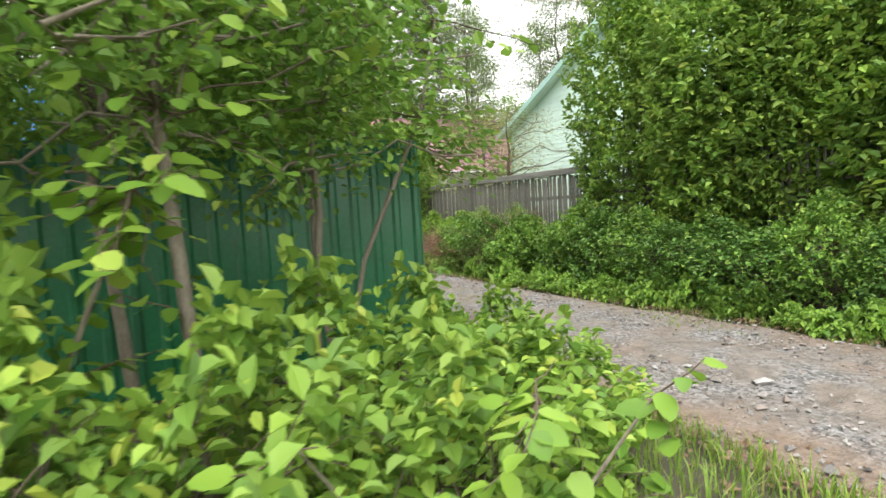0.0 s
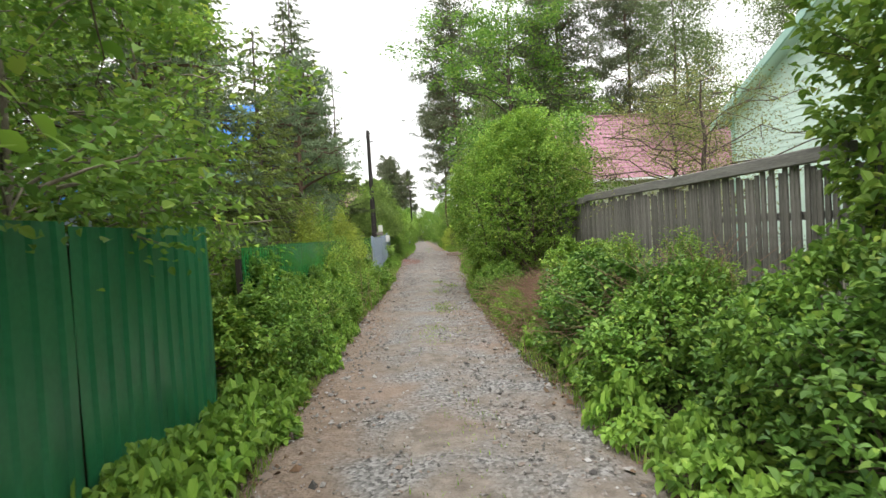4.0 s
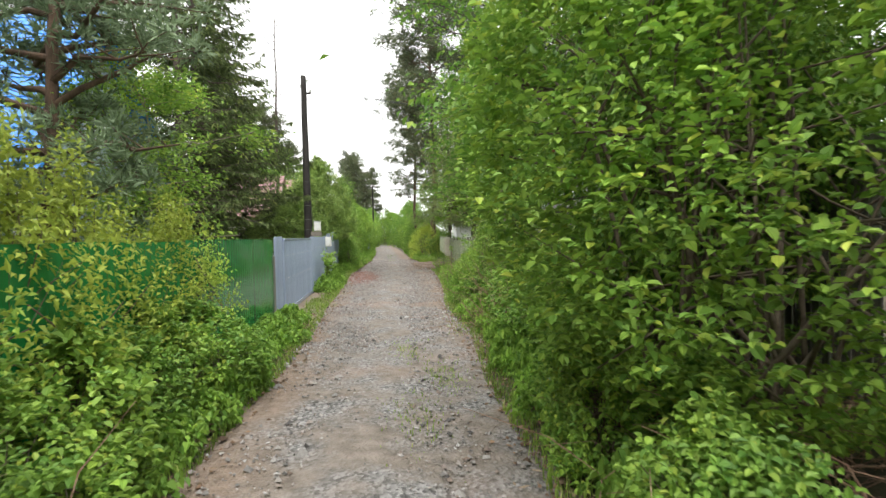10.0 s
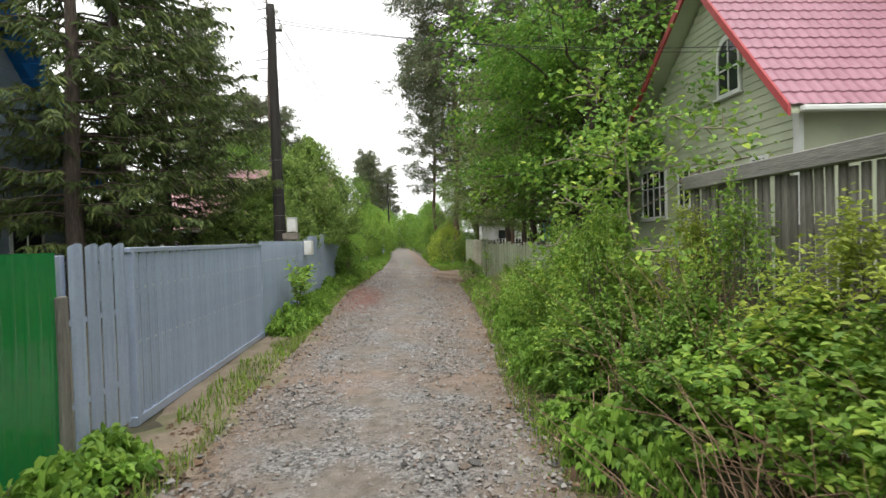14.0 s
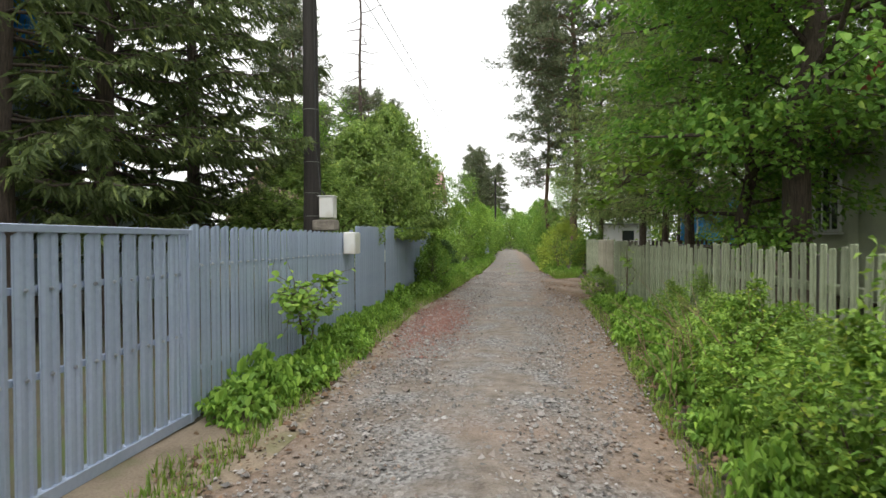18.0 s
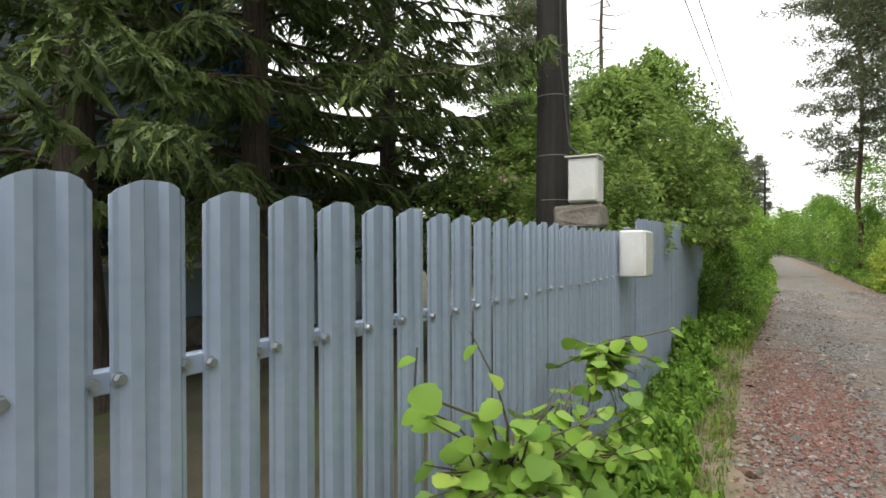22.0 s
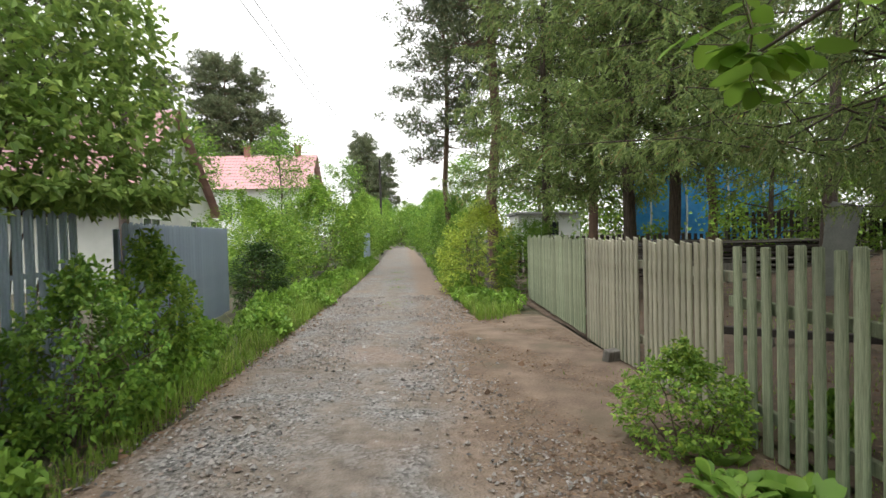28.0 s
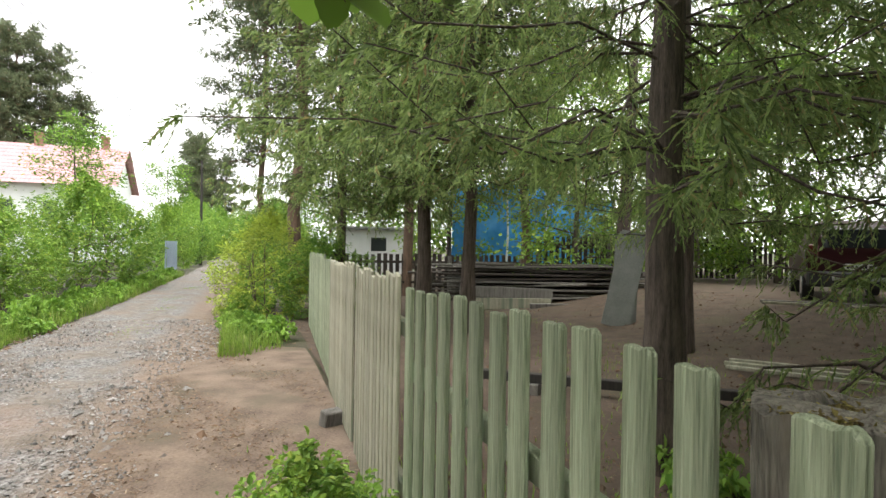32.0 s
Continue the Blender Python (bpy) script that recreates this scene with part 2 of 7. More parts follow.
L = {
    "bush": leaf_mat("bush_leaf", (0.09, 0.2, 0.034), (0.25, 0.41, 0.07), (0.32, 0.42, 0.071), 0.24),
    # darker copy of the bush leaf: the hedge's shade is in its colour
    "verge": leaf_mat("shaded_bush_leaf", (0.055, 0.135, 0.026), (0.17, 0.31, 0.056), (0.3, 0.42, 0.075), 0.2),
    "hedge": leaf_mat("hedge_leaf", (0.11, 0.22, 0.04), (0.29, 0.43, 0.075), (0.42, 0.52, 0.1), 0.28),
    "elder": leaf_mat("elder_leaf", (0.17, 0.27, 0.075), (0.35, 0.47, 0.13), (0.46, 0.55, 0.15), 0.4),
    "bright": leaf_mat("bright_leaf", (0.13, 0.26, 0.044), (0.33, 0.49, 0.083), (0.48, 0.56, 0.095), 0.3),
    "yellow": leaf_mat("yellow_green_leaf", (0.3, 0.4, 0.068), (0.48, 0.56, 0.095), (0.38, 0.46, 0.078), 0.32),
    "tree": leaf_mat("tree_leaf", (0.1, 0.21, 0.036), (0.23, 0.38, 0.065), (0.34, 0.46, 0.078), 0.32),
    "maple": leaf_mat("maple_leaf", (0.11, 0.25, 0.043), (0.25, 0.43, 0.073), (0.38, 0.5, 0.085), 0.34),
    "spruce": leaf_mat("spruce_needle", (0.06, 0.092, 0.032), (0.15, 0.2, 0.06), (0.28, 0.34, 0.09), 0.2, 0.6),
    "youngspruce": leaf_mat("young_spruce_needle", (0.13, 0.19, 0.045), (0.27, 0.35, 0.085), (0.36, 0.42, 0.12), 0.25, 0.6),
    # paler and bluer than plain needles: distant haze is put into the colour
    "pine": leaf_mat("hazy_pine_needle", (0.08, 0.105, 0.055), (0.17, 0.205, 0.105), (0.22, 0.17, 0.09), 0.18, 0.6),
    "bluepine": leaf_mat("blue_pine_needle", (0.13, 0.19, 0.1), (0.24, 0.32, 0.18), None, 0.2, 0.6),
    "thuja": leaf_mat("thuja_spray", (0.11, 0.17, 0.06), (0.34, 0.44, 0.15), (0.34, 0.22, 0.11), 0.52, 0.6),
    "birch": leaf_mat("birch_leaf", (0.11, 0.17, 0.05), (0.21, 0.28, 0.1), None, 0.42),
    "apple": leaf_mat("apple_leaf", (0.2, 0.23, 0.06), (0.32, 0.35, 0.1), (0.38, 0.25, 0.15), 0.36),
    "weed": leaf_mat("weed_leaf", (0.13, 0.26, 0.044), (0.29, 0.46, 0.078), (0.33, 0.48, 0.082), 0.3),
    "grass": leaf_mat("grass_blade", (0.13, 0.23, 0.039), (0.27, 0.39, 0.066), (0.4, 0.37, 0.16), 0.42),
}


# ---- mesh helpers ----
def bulk(name, verts, faces, material, smooth=False):
    """A mesh from arrays: verts (n, 3), faces (m, k), all faces with k corners."""
    verts, faces = np.asarray(verts, np.float32), np.asarray(faces, np.int32)
    me = bpy.data.meshes.new(name)
    m, k = faces.shape
    me.vertices.add(len(verts)), me.loops.add(m * k), me.polygons.add(m)
    me.vertices.foreach_set("co", verts.ravel())
    me.loops.foreach_set("vertex_index", faces.ravel())
    me.polygons.foreach_set("loop_start", np.arange(0, m * k, k, dtype=np.int32))
    me.polygons.foreach_set("use_smooth", np.full(m, smooth))
    me.update(calc_edges=True)
    me.materials.append(material)
    return me


def put(name, mesh, parent=None, label="", at=None):
    ob = new(name, mesh)
    if parent is not None:
        ob.parent = parent
    if at is not None:
        ob.matrix_basis = at
    if label:
        ob["label"] = label
    return ob


def part(name, bm, material, parent, label="", at=None):
    me = bpy.data.meshes.new(name)
    bm.to_mesh(me)
    bm.free()
    me.materials.append(material)
    return put(name, me, parent, label, at)


def thing(name, m, label, category, group="", kind=""):
    ob = new(name)
    ob.matrix_basis = m
    return tagged(ob, label, category, group, kind)


def box(bm, x0, x1, y0, y1, z0, z1, bevel=0.0):
    v = [bm.verts.new((x, y, z)) for x in (x0, x1) for y in (y0, y1) for z in (z0, z1)]
    fs = [bm.faces.new([v[i] for i in q]) for q in ((0, 1, 3, 2), (4, 6, 7, 5), (0, 4, 5, 1), (2, 3, 7, 6), (0, 2, 6, 4), (1, 5, 7, 3))]
    if bevel:
        es = list({e for f in fs for e in f.edges})
        bmesh.ops.bevel(bm, geom=es, offset=bevel, segments=1, affect="EDGES")
    return bm


def boxm(x0, x1, y0, y1, z0, z1, bevel=0.0):
    return box(bmesh.new(), x0, x1, y0, y1, z0, z1, bevel)


def as_mesh(name, bm, material):
    me = bpy.data.meshes.new(name)
    bm.to_mesh(me)
    bm.free()
    me.materials.append(material)
    return me


def prism(outline, z0, z1):
    """A closed outline of (x, y) raised from z0 to z1."""
    bm = bmesh.new()
    a = [bm.verts.new((x, y, z0)) for x, y in outline]
    b = [bm.verts.new((x, y, z1)) for x, y in outline]
    n = len(a)
    bm.faces.new(a[::-1]), bm.faces.new(b)
    for i in range(n):
        bm.faces.new((a[i], a[(i + 1) % n], b[(i + 1) % n], b[i]))
    return bm


def tubes(paths, sides=5):
    """Tapered tubes: each path a list of (x, y, z, radius). Returns verts, quads."""
    vs, fs = [], []
    base = 0
    ang = np.arange(sides) * 2 * np.pi / sides
    for p in paths:
        p = np.asarray(p, float)
        d = np.gradient(p[:, :3], axis=0)
        d /= np.linalg.norm(d, axis=1)[:, None] + 1e-9
        ref = np.where(np.abs(d[:, 2:3]) > 0.9, [[1.0, 0, 0]], [[0, 0, 1.0]])
        u = np.cross(d, ref)
        u /= np.linalg.norm(u, axis=1)[:, None] + 1e-9
        w = np.cross(d, u)
        ring = p[:, None, :3] + p[:, None, 3:4] * (np.cos(ang)[None, :, None] * u[:, None] + np.sin(ang)[None, :, None] * w[:, None])
        k = len(p)
        vs.append(ring.reshape(-1, 3))
        i, j = np.meshgrid(np.arange(k - 1), np.arange(sides), indexing="ij")
        a, b = base + i * sides + j, base + i * sides + (j + 1) % sides
        fs.append(np.stack([a, b, b + sides, a + sides], -1).reshape(-1, 4))
        base += k * sides
    return np.concatenate(vs), np.concatenate(fs)


def unit(v):
    return v / (np.linalg.norm(v, axis=-1, keepdims=True) + 1e-9)


def leaves(pos, out, size, wide=0.5, fold=0.25, droop=0.3, rich=False, rng=RNG, flat=0.55):
    """Leaf blades at pos (n, 3) growing along out; rich: rounder six-cornered blades."""
    n = len(pos)
    level = np.stack([out[:, 0], out[:, 1], 0.6 * np.maximum(out[:, 2], -0.25)], 1)
    d = unit(level + rng.normal(0, flat, (n, 3)) * np.array([1, 1, 0.6]) + np.array([0, 0, -droop]))
    up = unit(np.array([0, 0, 1.0]) + rng.normal(0, flat * 0.8, (n, 3)) + out * np.array([0.45, 0.45, 0.1]))
    s = unit(np.cross(d, up))
    nrm = np.cross(s, d)
    ln = (size * rng.uniform(0.55, 1.25, n))[:, None]
    w = ln * wide
    if rich:
        v = np.stack([pos, pos + d * ln * 0.3 + s * w * 0.46 + nrm * w * fold, pos + d * ln * 0.66 + s * w * 0.42 + nrm * w * fold * 0.9,
                      pos + d * ln - nrm * ln * 0.1, pos + d * ln * 0.66 - s * w * 0.42 + nrm * w * fold * 0.9, pos + d * ln * 0.3 - s * w * 0.46 + nrm * w * fold], 1)
        i = np.arange(n)[:, None, None] * 6 + np.array([[0, 1, 2, 3], [0, 3, 4, 5]])[None]
        return v.reshape(-1, 3), i.reshape(-1, 4)
    v = np.stack([pos, pos + d * ln * 0.45 + s * w * 0.5 + nrm * w * fold, pos + d * ln - nrm * ln * 0.08, pos + d * ln * 0.45 - s * w * 0.5 + nrm * w * fold], 1)
    i = np.arange(n)[:, None, None] * 4 + np.array([[0, 1, 2], [0, 2, 3]])[None]
    return v.reshape(-1, 3), i.reshape(-1, 3)


def lane_mid(y):
    return np.interp(y, [-20, 5, 10, 14, 20, 24, 27, 30.5, 34, 38, 42, 48, 60, 75, 100, 160], [1.5, 0.05, -0.25, -0.4, -0.4, -0.25, -0.06, -0.1, 0.08, 0.2, 0.27, 0.42, 0.5, 0.55, 0.3, -0.6])


def lane_half(y):
    return np.interp(y, [-20, 5, 10, 14, 20, 24, 27, 30.5, 34, 38, 42, 48, 60, 160], [1.8, 1.6, 1.4, 1.32, 1.27, 1.26, 1.36, 1.4, 1.56, 1.73, 1.86, 1.72, 1.4, 1.3])


def ground_z(x, y):
    """The verge rises towards the wooden fence beside the first half of the lane."""
    x, y = np.asarray(x, float), np.asarray(y, float)
    s = np.clip((x - lane_mid(y) - lane_half(y)) / 1.6, 0, 1)
    k = np.clip((33 - y) / 4, 0, 1)
    l = np.clip((lane_mid(y) - lane_half(y) - x) / 0.8, 0, 1)
    return 0.3 * s * s * (3 - 2 * s) * k + 0.05 * l + 0.03 * s

# ---- ground and lane ----
def sheet(xs, ys, fz):
    gx, gy = np.meshgrid(xs, ys, indexing="ij")
    v = np.stack([gx, gy, fz(gx, gy)], -1).reshape(-1, 3)
    nx, ny = len(xs), len(ys)
    i, j = np.meshgrid(np.arange(nx - 1), np.arange(ny - 1), indexing="ij")
    a = i * ny + j
    return v, np.stack([a, a + ny, a + ny + 1, a + 1], -1).reshape(-1, 4)


gx = np.concatenate([[-3000, -600, -150, -60, -30], np.arange(-20, -4, 1.0), np.arange(-4, 6, 0.25), np.arange(6, 22, 1.0), [30, 60, 150, 600, 3000]])
gy = np.concatenate([[-3000, -600, -150, -60, -25], np.arange(-12, 90, 0.5), np.arange(90, 170, 5), [200, 600, 3000]])
rough_z = lambda x, y: ground_z(x, y) + 0.02 * np.sin(x * 3.1 + y * 1.7) * np.sin(y * 2.3 - x) - 0.02
v, f = sheet(gx, gy, rough_z)
tagged(put("ground", bulk("ground", v, f, M["soil"], True)), "dark soil with leaf litter beside the lane", "ground", kind="structure")


def road_material():
    """Packed earth with grey gravel in the wheel tracks, reddish rubble and grassy middle patches."""
    m = bpy.data.materials.new("packed_gravel")
    m.use_nodes = True
    n, l = m.node_tree.nodes, m.node_tree.links
    b = n["Principled BSDF"]
    tc = n.new("ShaderNodeTexCoord")

    def nz(scale, detail=6):
        t = n.new("ShaderNodeTexNoise")
        t.inputs["Scale"].default_value, t.inputs["Detail"].default_value = scale, detail
        l.new(tc.outputs["Object"], t.inputs[0])
        return t.outputs[0]

    def ramp(src, p0, p1, c0, c1):
        r = n.new("ShaderNodeValToRGB")
        e = r.color_ramp.elements
        e[0].position, e[1].position, e[0].color, e[1].color = p0, p1, (*c0, 1), (*c1, 1)
        l.new(src, r.inputs[0])
        return r.outputs[0]

    def mix(fac, a, c):
        x = n.new("ShaderNodeMix")
        x.data_type = "RGBA"
        for s, k in ((fac, 0), (a, 6), (c, 7)):
            if hasattr(s, "is_linked"):
                l.new(s, x.inputs[k])
            else:
                x.inputs[k].default_value = s
        return x.outputs[2]
    earth = ramp(nz(7), 0.3, 0.7, (0.12, 0.098, 0.08), (0.25, 0.215, 0.182))
    vo = n.new("ShaderNodeTexVoronoi")
    vo.inputs["Scale"].default_value = 38
    l.new(tc.outputs["Object"], vo.inputs[0])
    grit = ramp(vo.outputs["Color"], 0.2, 0.85, (0.08, 0.077, 0.074), (0.31, 0.30, 0.29))
    col = mix(ramp(nz(1.6), 0.42, 0.6, (0, 0, 0), (1, 1, 1)), earth, grit)
    col = mix(ramp(nz(0.5), 0.55, 0.72, (0, 0, 0), (0.6, 0.6, 0.6)), col, (0.27, 0.18, 0.13, 1))
    col = mix(ramp(nz(0.9, 8), 0.62, 0.72, (0, 0, 0), (0.5, 0.5, 0.5)), col, (0.13, 0.1, 0.075, 1))
    # browner, barer margins outside the wheel tracks
    sx, ab, mr = n.new("ShaderNodeSeparateXYZ"), n.new("ShaderNodeMath"), n.new("ShaderNodeMapRange")
    l.new(tc.outputs["Object"], sx.inputs[0])
    ab.operation = "ABSOLUTE"
    l.new(sx.outputs[0], ab.inputs[0])
    wob = n.new("ShaderNodeMath")
    wob.operation = "ADD"
    l.new(ab.outputs[0], wob.inputs[0]), l.new(nz(1.1), wob.inputs[1])
    mr.inputs[1].default_value, mr.inputs[2].default_value, mr.inputs[4].default_value = 1.35, 1.75, 0.8
    l.new(wob.outputs[0], mr.inputs[0])
    col = mix(mr.outputs[0], col, ramp(nz(11), 0.3, 0.7, (0.14, 0.095, 0.065), (0.27, 0.2, 0.15)))
    l.new(col, b.inputs["Base Color"])
    b.inputs["Roughness"].default_value = 0.92
    bp = n.new("ShaderNodeBump")
    bp.inputs["Strength"].default_value, bp.inputs["Distance"].default_value = 0.8, 0.02
    l.new(vo.outputs["Distance"], bp.inputs["Height"])
    l.new(bp.outputs[0], b.inputs["Normal"])
    return m


ry = np.arange(-14, 150, 0.4)
ru = np.linspace(-1, 1, 17)
rv = np.array([[lane_mid(y) + u * (lane_half(y) + 0.16 * noise.noise((u, y * 0.8, 1)) + 0.12 * noise.noise((u * 2, y * 2.3, 4))), y,
                0.025 - 0.06 * abs(u) ** 6 + 0.012 * math.cos(u * 7) + 0.008 * math.sin(y * 2.1 + u * 5)] for y in ry for u in ru])
i, j = np.meshgrid(np.arange(len(ry) - 1), np.arange(16), indexing="ij")
a = (i * 17 + j).ravel()
tagged(put("road", bulk("road", rv, np.stack([a, a + 1, a + 18, a + 17], -1), road_material(), True)), "narrow unpaved lane of packed earth and grey gravel", "lane", kind="structure")


def yard_z(x, y):
    """The yard rises gently away from the lane."""
    s = np.clip((np.asarray(x, float) - 8.0) / 5.5, 0, 1)
    return 0.045 + 0.62 * s * s * (3 - 2 * s) + 0.02 * np.sin(np.asarray(x) * 1.4 + np.asarray(y) * 0.8) * np.sin(np.asarray(y) * 1.9)


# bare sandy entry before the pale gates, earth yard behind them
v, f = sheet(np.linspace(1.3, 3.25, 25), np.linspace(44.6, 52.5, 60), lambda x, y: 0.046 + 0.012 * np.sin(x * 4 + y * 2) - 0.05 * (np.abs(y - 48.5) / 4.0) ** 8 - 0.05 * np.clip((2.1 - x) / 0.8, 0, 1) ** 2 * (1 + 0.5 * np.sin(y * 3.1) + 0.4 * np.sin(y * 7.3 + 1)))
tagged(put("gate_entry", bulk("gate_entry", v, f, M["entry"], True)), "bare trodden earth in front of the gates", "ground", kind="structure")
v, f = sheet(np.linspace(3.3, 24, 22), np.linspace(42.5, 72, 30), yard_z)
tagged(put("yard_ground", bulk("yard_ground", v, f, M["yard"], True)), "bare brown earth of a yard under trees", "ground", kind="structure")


v, f = sheet(np.linspace(-2.16, -1.2, 5), np.linspace(28.9, 43.5, 40), lambda x, y: 0.032 + 0.01 * np.sin(x * 5 + y * 3) - 0.03 * ((x + 1.75) / 0.55) ** 4)
tagged(put("gate_apron", bulk("gate_apron", v, f, M["sand"], True)), "strip of bare sandy earth between lane and grey gate", "ground", kind="structure")


# ---- fences ----
def ribbed_sheet(width, z0, z1, pitch=0.2, depth=0.02, wave=0.004):
    """Profiled metal sheet along local y, ribs towards +x."""
    ys, xs = [], []
    y = 0.0
    while y < width - 1e-6:
        for dy, dx in ((0, 0), (0.11, 0), (0.135, depth), (0.175, depth)):
            if y + dy * pitch / 0.2 < width:
                ys.append(y + dy * pitch / 0.2), xs.append(dx)
        y += pitch
    ys.append(width), xs.append(0)
    zs = np.linspace(z0, z1, 6)
    pts = np.array([[x + wave * math.sin(z * 4 + yy * 3), yy, z] for yy, x in zip(ys, xs) for z in zs])
    back = pts - np.array([0.004, 0, 0])
    nz = len(zs)
    i, j = np.meshgrid(np.arange(len(ys) - 1), np.arange(nz - 1), indexing="ij")
    a = (i * nz + j).ravel()
    q = np.stack([a, a + nz, a + nz + 1, a + 1], -1)
    return np.concatenate([pts, back]), np.concatenate([q, q[:, ::-1] + len(pts)])


def sheet_fence(name, label, start, heading, lengths, z0, z1, material, pitch, tops=None, depth=0.02):
    """A run of metal sheets on posts, from start along heading (degrees from +y, to the left)."""
    th = thing(name, pose(start[0], start[1], 0, 0, 0, heading), label, "fence")
    y = 0.0
    for k, w in enumerate(lengths):
        t = tops[k] if tops else 0.0
        v, f = ribbed_sheet(w - 0.004, z0, z1 + t, pitch, depth)
        put("sheet", bulk("sheet", v, f, material), th, at=pose(0.003 * (k % 2), y, 0, 0.25 * ((k * 7) % 3 - 1)))
        part("post", boxm(-0.07, -0.012, y - 0.03, y + 0.03, 0, z1 - 0.12, 0.004), M["darkwood"], th)
        y += w
    for z in (0.45, z1 - 0.3):
        part("rail", boxm(-0.045, -0.006, 0, y, z, z + 0.05, 0.003), M["darkwood"], th)
    return th


sheet_fence("green_fence", "dark green profiled metal sheet fence along the lane", (-2.27, 7.95), 0, [1.0] * 5, 0.12, 1.77, M["green"], 0.19, [0.0, 0.01, 0.0, -0.02, 0.0])
sheet_fence("green_fence", "dark green profiled metal fence closing the plot's side", (-12.62, 7.9), -90, [1.15] * 9, 0.12, 2.08, M["green"], 0.19, [0, -0.03, 0.02, 0, 0.03, 0, 0, -0.02, 0])
sheet_fence("green_fence", "glossy bright green metal sheet fence behind shrubs", (-2.3, 14.0), -0.5, [1.5] * 10, 0.18, 1.56, M["green2"], 0.12, [0, 0.01, 0, 0, 0.015, 0, 0, 0.01, 0, 0], 0.0025)


def grey_picket_mesh(h, w=0.142):
    """Pressed steel picket: a ribbed section with rolled edges and a rounded top, facing +x."""
    prof = [(-0.5, -0.008), (-0.48, -0.003), (-0.42, -0.002), (-0.33, 0.011), (-0.17, 0.013), (-0.09, 0.0), (0.09, 0.0), (0.17, 0.013), (0.33, 0.011), (0.42, -0.002), (0.48, -0.003), (0.5, -0.008)]
    us = np.unique(np.concatenate([[p[0] for p in prof], np.linspace(-0.5, 0.5, 21)]))
    prof = [(float(u), float(np.interp(u, [p[0] for p in prof], [p[1] for p in prof]))) for u in us]
    v = []
    for side in (0, -0.0025):
        for u, x in prof:
            top = h - 0.03 * (2 * abs(u)) ** 2.4
            v += [(x + side, u * w, 0), (x + side, u * w, top)]
    k = len(prof)
    f = []
    for i in range(k - 1):
        a, o = 2 * i, 2 * k
        f += [(a, a + 2, a + 3, a + 1), (o + a + 1, o + a + 3, o + a + 2, o + a), (a + 1, a + 3, o + a + 3, o + a + 1)]
    f += [(0, 1, 2 * k + 1, 2 * k), (2 * k - 2, 4 * k - 2, 4 * k - 1, 2 * k - 1)]
    return bulk("picket", np.array(v), np.array(f), M["grey"])


def screw_mesh():
    bm = bmesh.new()
    bmesh.ops.create_cone(bm, cap_ends=True, segments=10, radius1=0.013, radius2=0.013, depth=0.003)
    bmesh.ops.create_cone(bm, cap_ends=True, segments=6, radius1=0.0105, radius2=0.009, depth=0.012, matrix=Matrix.Translation((0, 0, 0.005)))
    return as_mesh("screw", bm, M["zinc"])


SCREW = screw_mesh()


def grey_x(y):
    return float(np.interp(y, [29, 35, 39.6, 47.4, 48.5, 54.3], [-2.16, -2.175, -2.2, -2.36, -2.55, -3.0]))


def grey_fence(name, label, y0, y1, pitch, z0, z1, rails, width=0.141, screws=False, posts=2.4, rise=0.0):
    x0, x1 = grey_x(y0), grey_x(y1)
    ang = math.degrees(math.atan2(x0 - x1, y1 - y0))
    ln = math.hypot(x1 - x0, y1 - y0)
    th = thing(name, pose(x0, y0, 0, 0, 0, ang), label, "fence")
    me = grey_picket_mesh(z1 - z0, width)
    n = int(ln / pitch)
    rnd = random.Random(int(y0 * 10))
    for k in range(n):
        y = (k + 0.5) * pitch
        pk = put("picket", me, th, at=pose(rnd.uniform(-0.002, 0.002), y + rnd.uniform(-0.003, 0.003), z0 + rise * y / ln + rnd.uniform(-0.006, 0.006), rnd.uniform(-0.3, 0.3), 0, rnd.uniform(-1.5, 1.5)))
        if screws:
            for s in (-0.062, 0.062):
                put("screw", SCREW, pk, at=pose(0.001, s, rails[-1] - z0, 0, 90, 0))
    for z in rails:
        part("rail", boxm(-0.035, -0.008, 0, ln, z - 0.02, z + 0.02, 0.003), M["grey"], th)
    y = 0.0
    while y <= ln:
        part("post", boxm(-0.1, -0.04, y - 0.03, y + 0.03, 0, z1 - 0.08, 0.004), M["grey"], th)
        y += posts
    return th


grey_fence("picket_fence", "narrow grey steel picket panel beside the gate", 29.14, 29.99, 0.2125, 0.1, 1.61, (0.45, 1.05), 0.185)
g = grey_fence("picket_fence", "grey painted steel picket fence along the lane", 34.575, 39.58, 0.1705, 0.02, 1.615, (0.42, 1.28), screws=True)
grey_fence("picket_fence", "taller grey steel picket fence stepping up", 39.6, 42.1, 0.162, 0.02, 1.735, (0.45, 1.3), 0.115, rise=0.04)
grey_fence("picket_fence", "grey steel picket fence half hidden by shrubs", 42.15, 47.4, 0.162, 0.05, 1.81, (0.45, 1.3), 0.118, rise=0.05)
grey_fence("picket_fence", "grey steel picket fence at a far plot", 48.6, 54.0, 0.165, 0.08, 1.8, (0.45, 1.3))
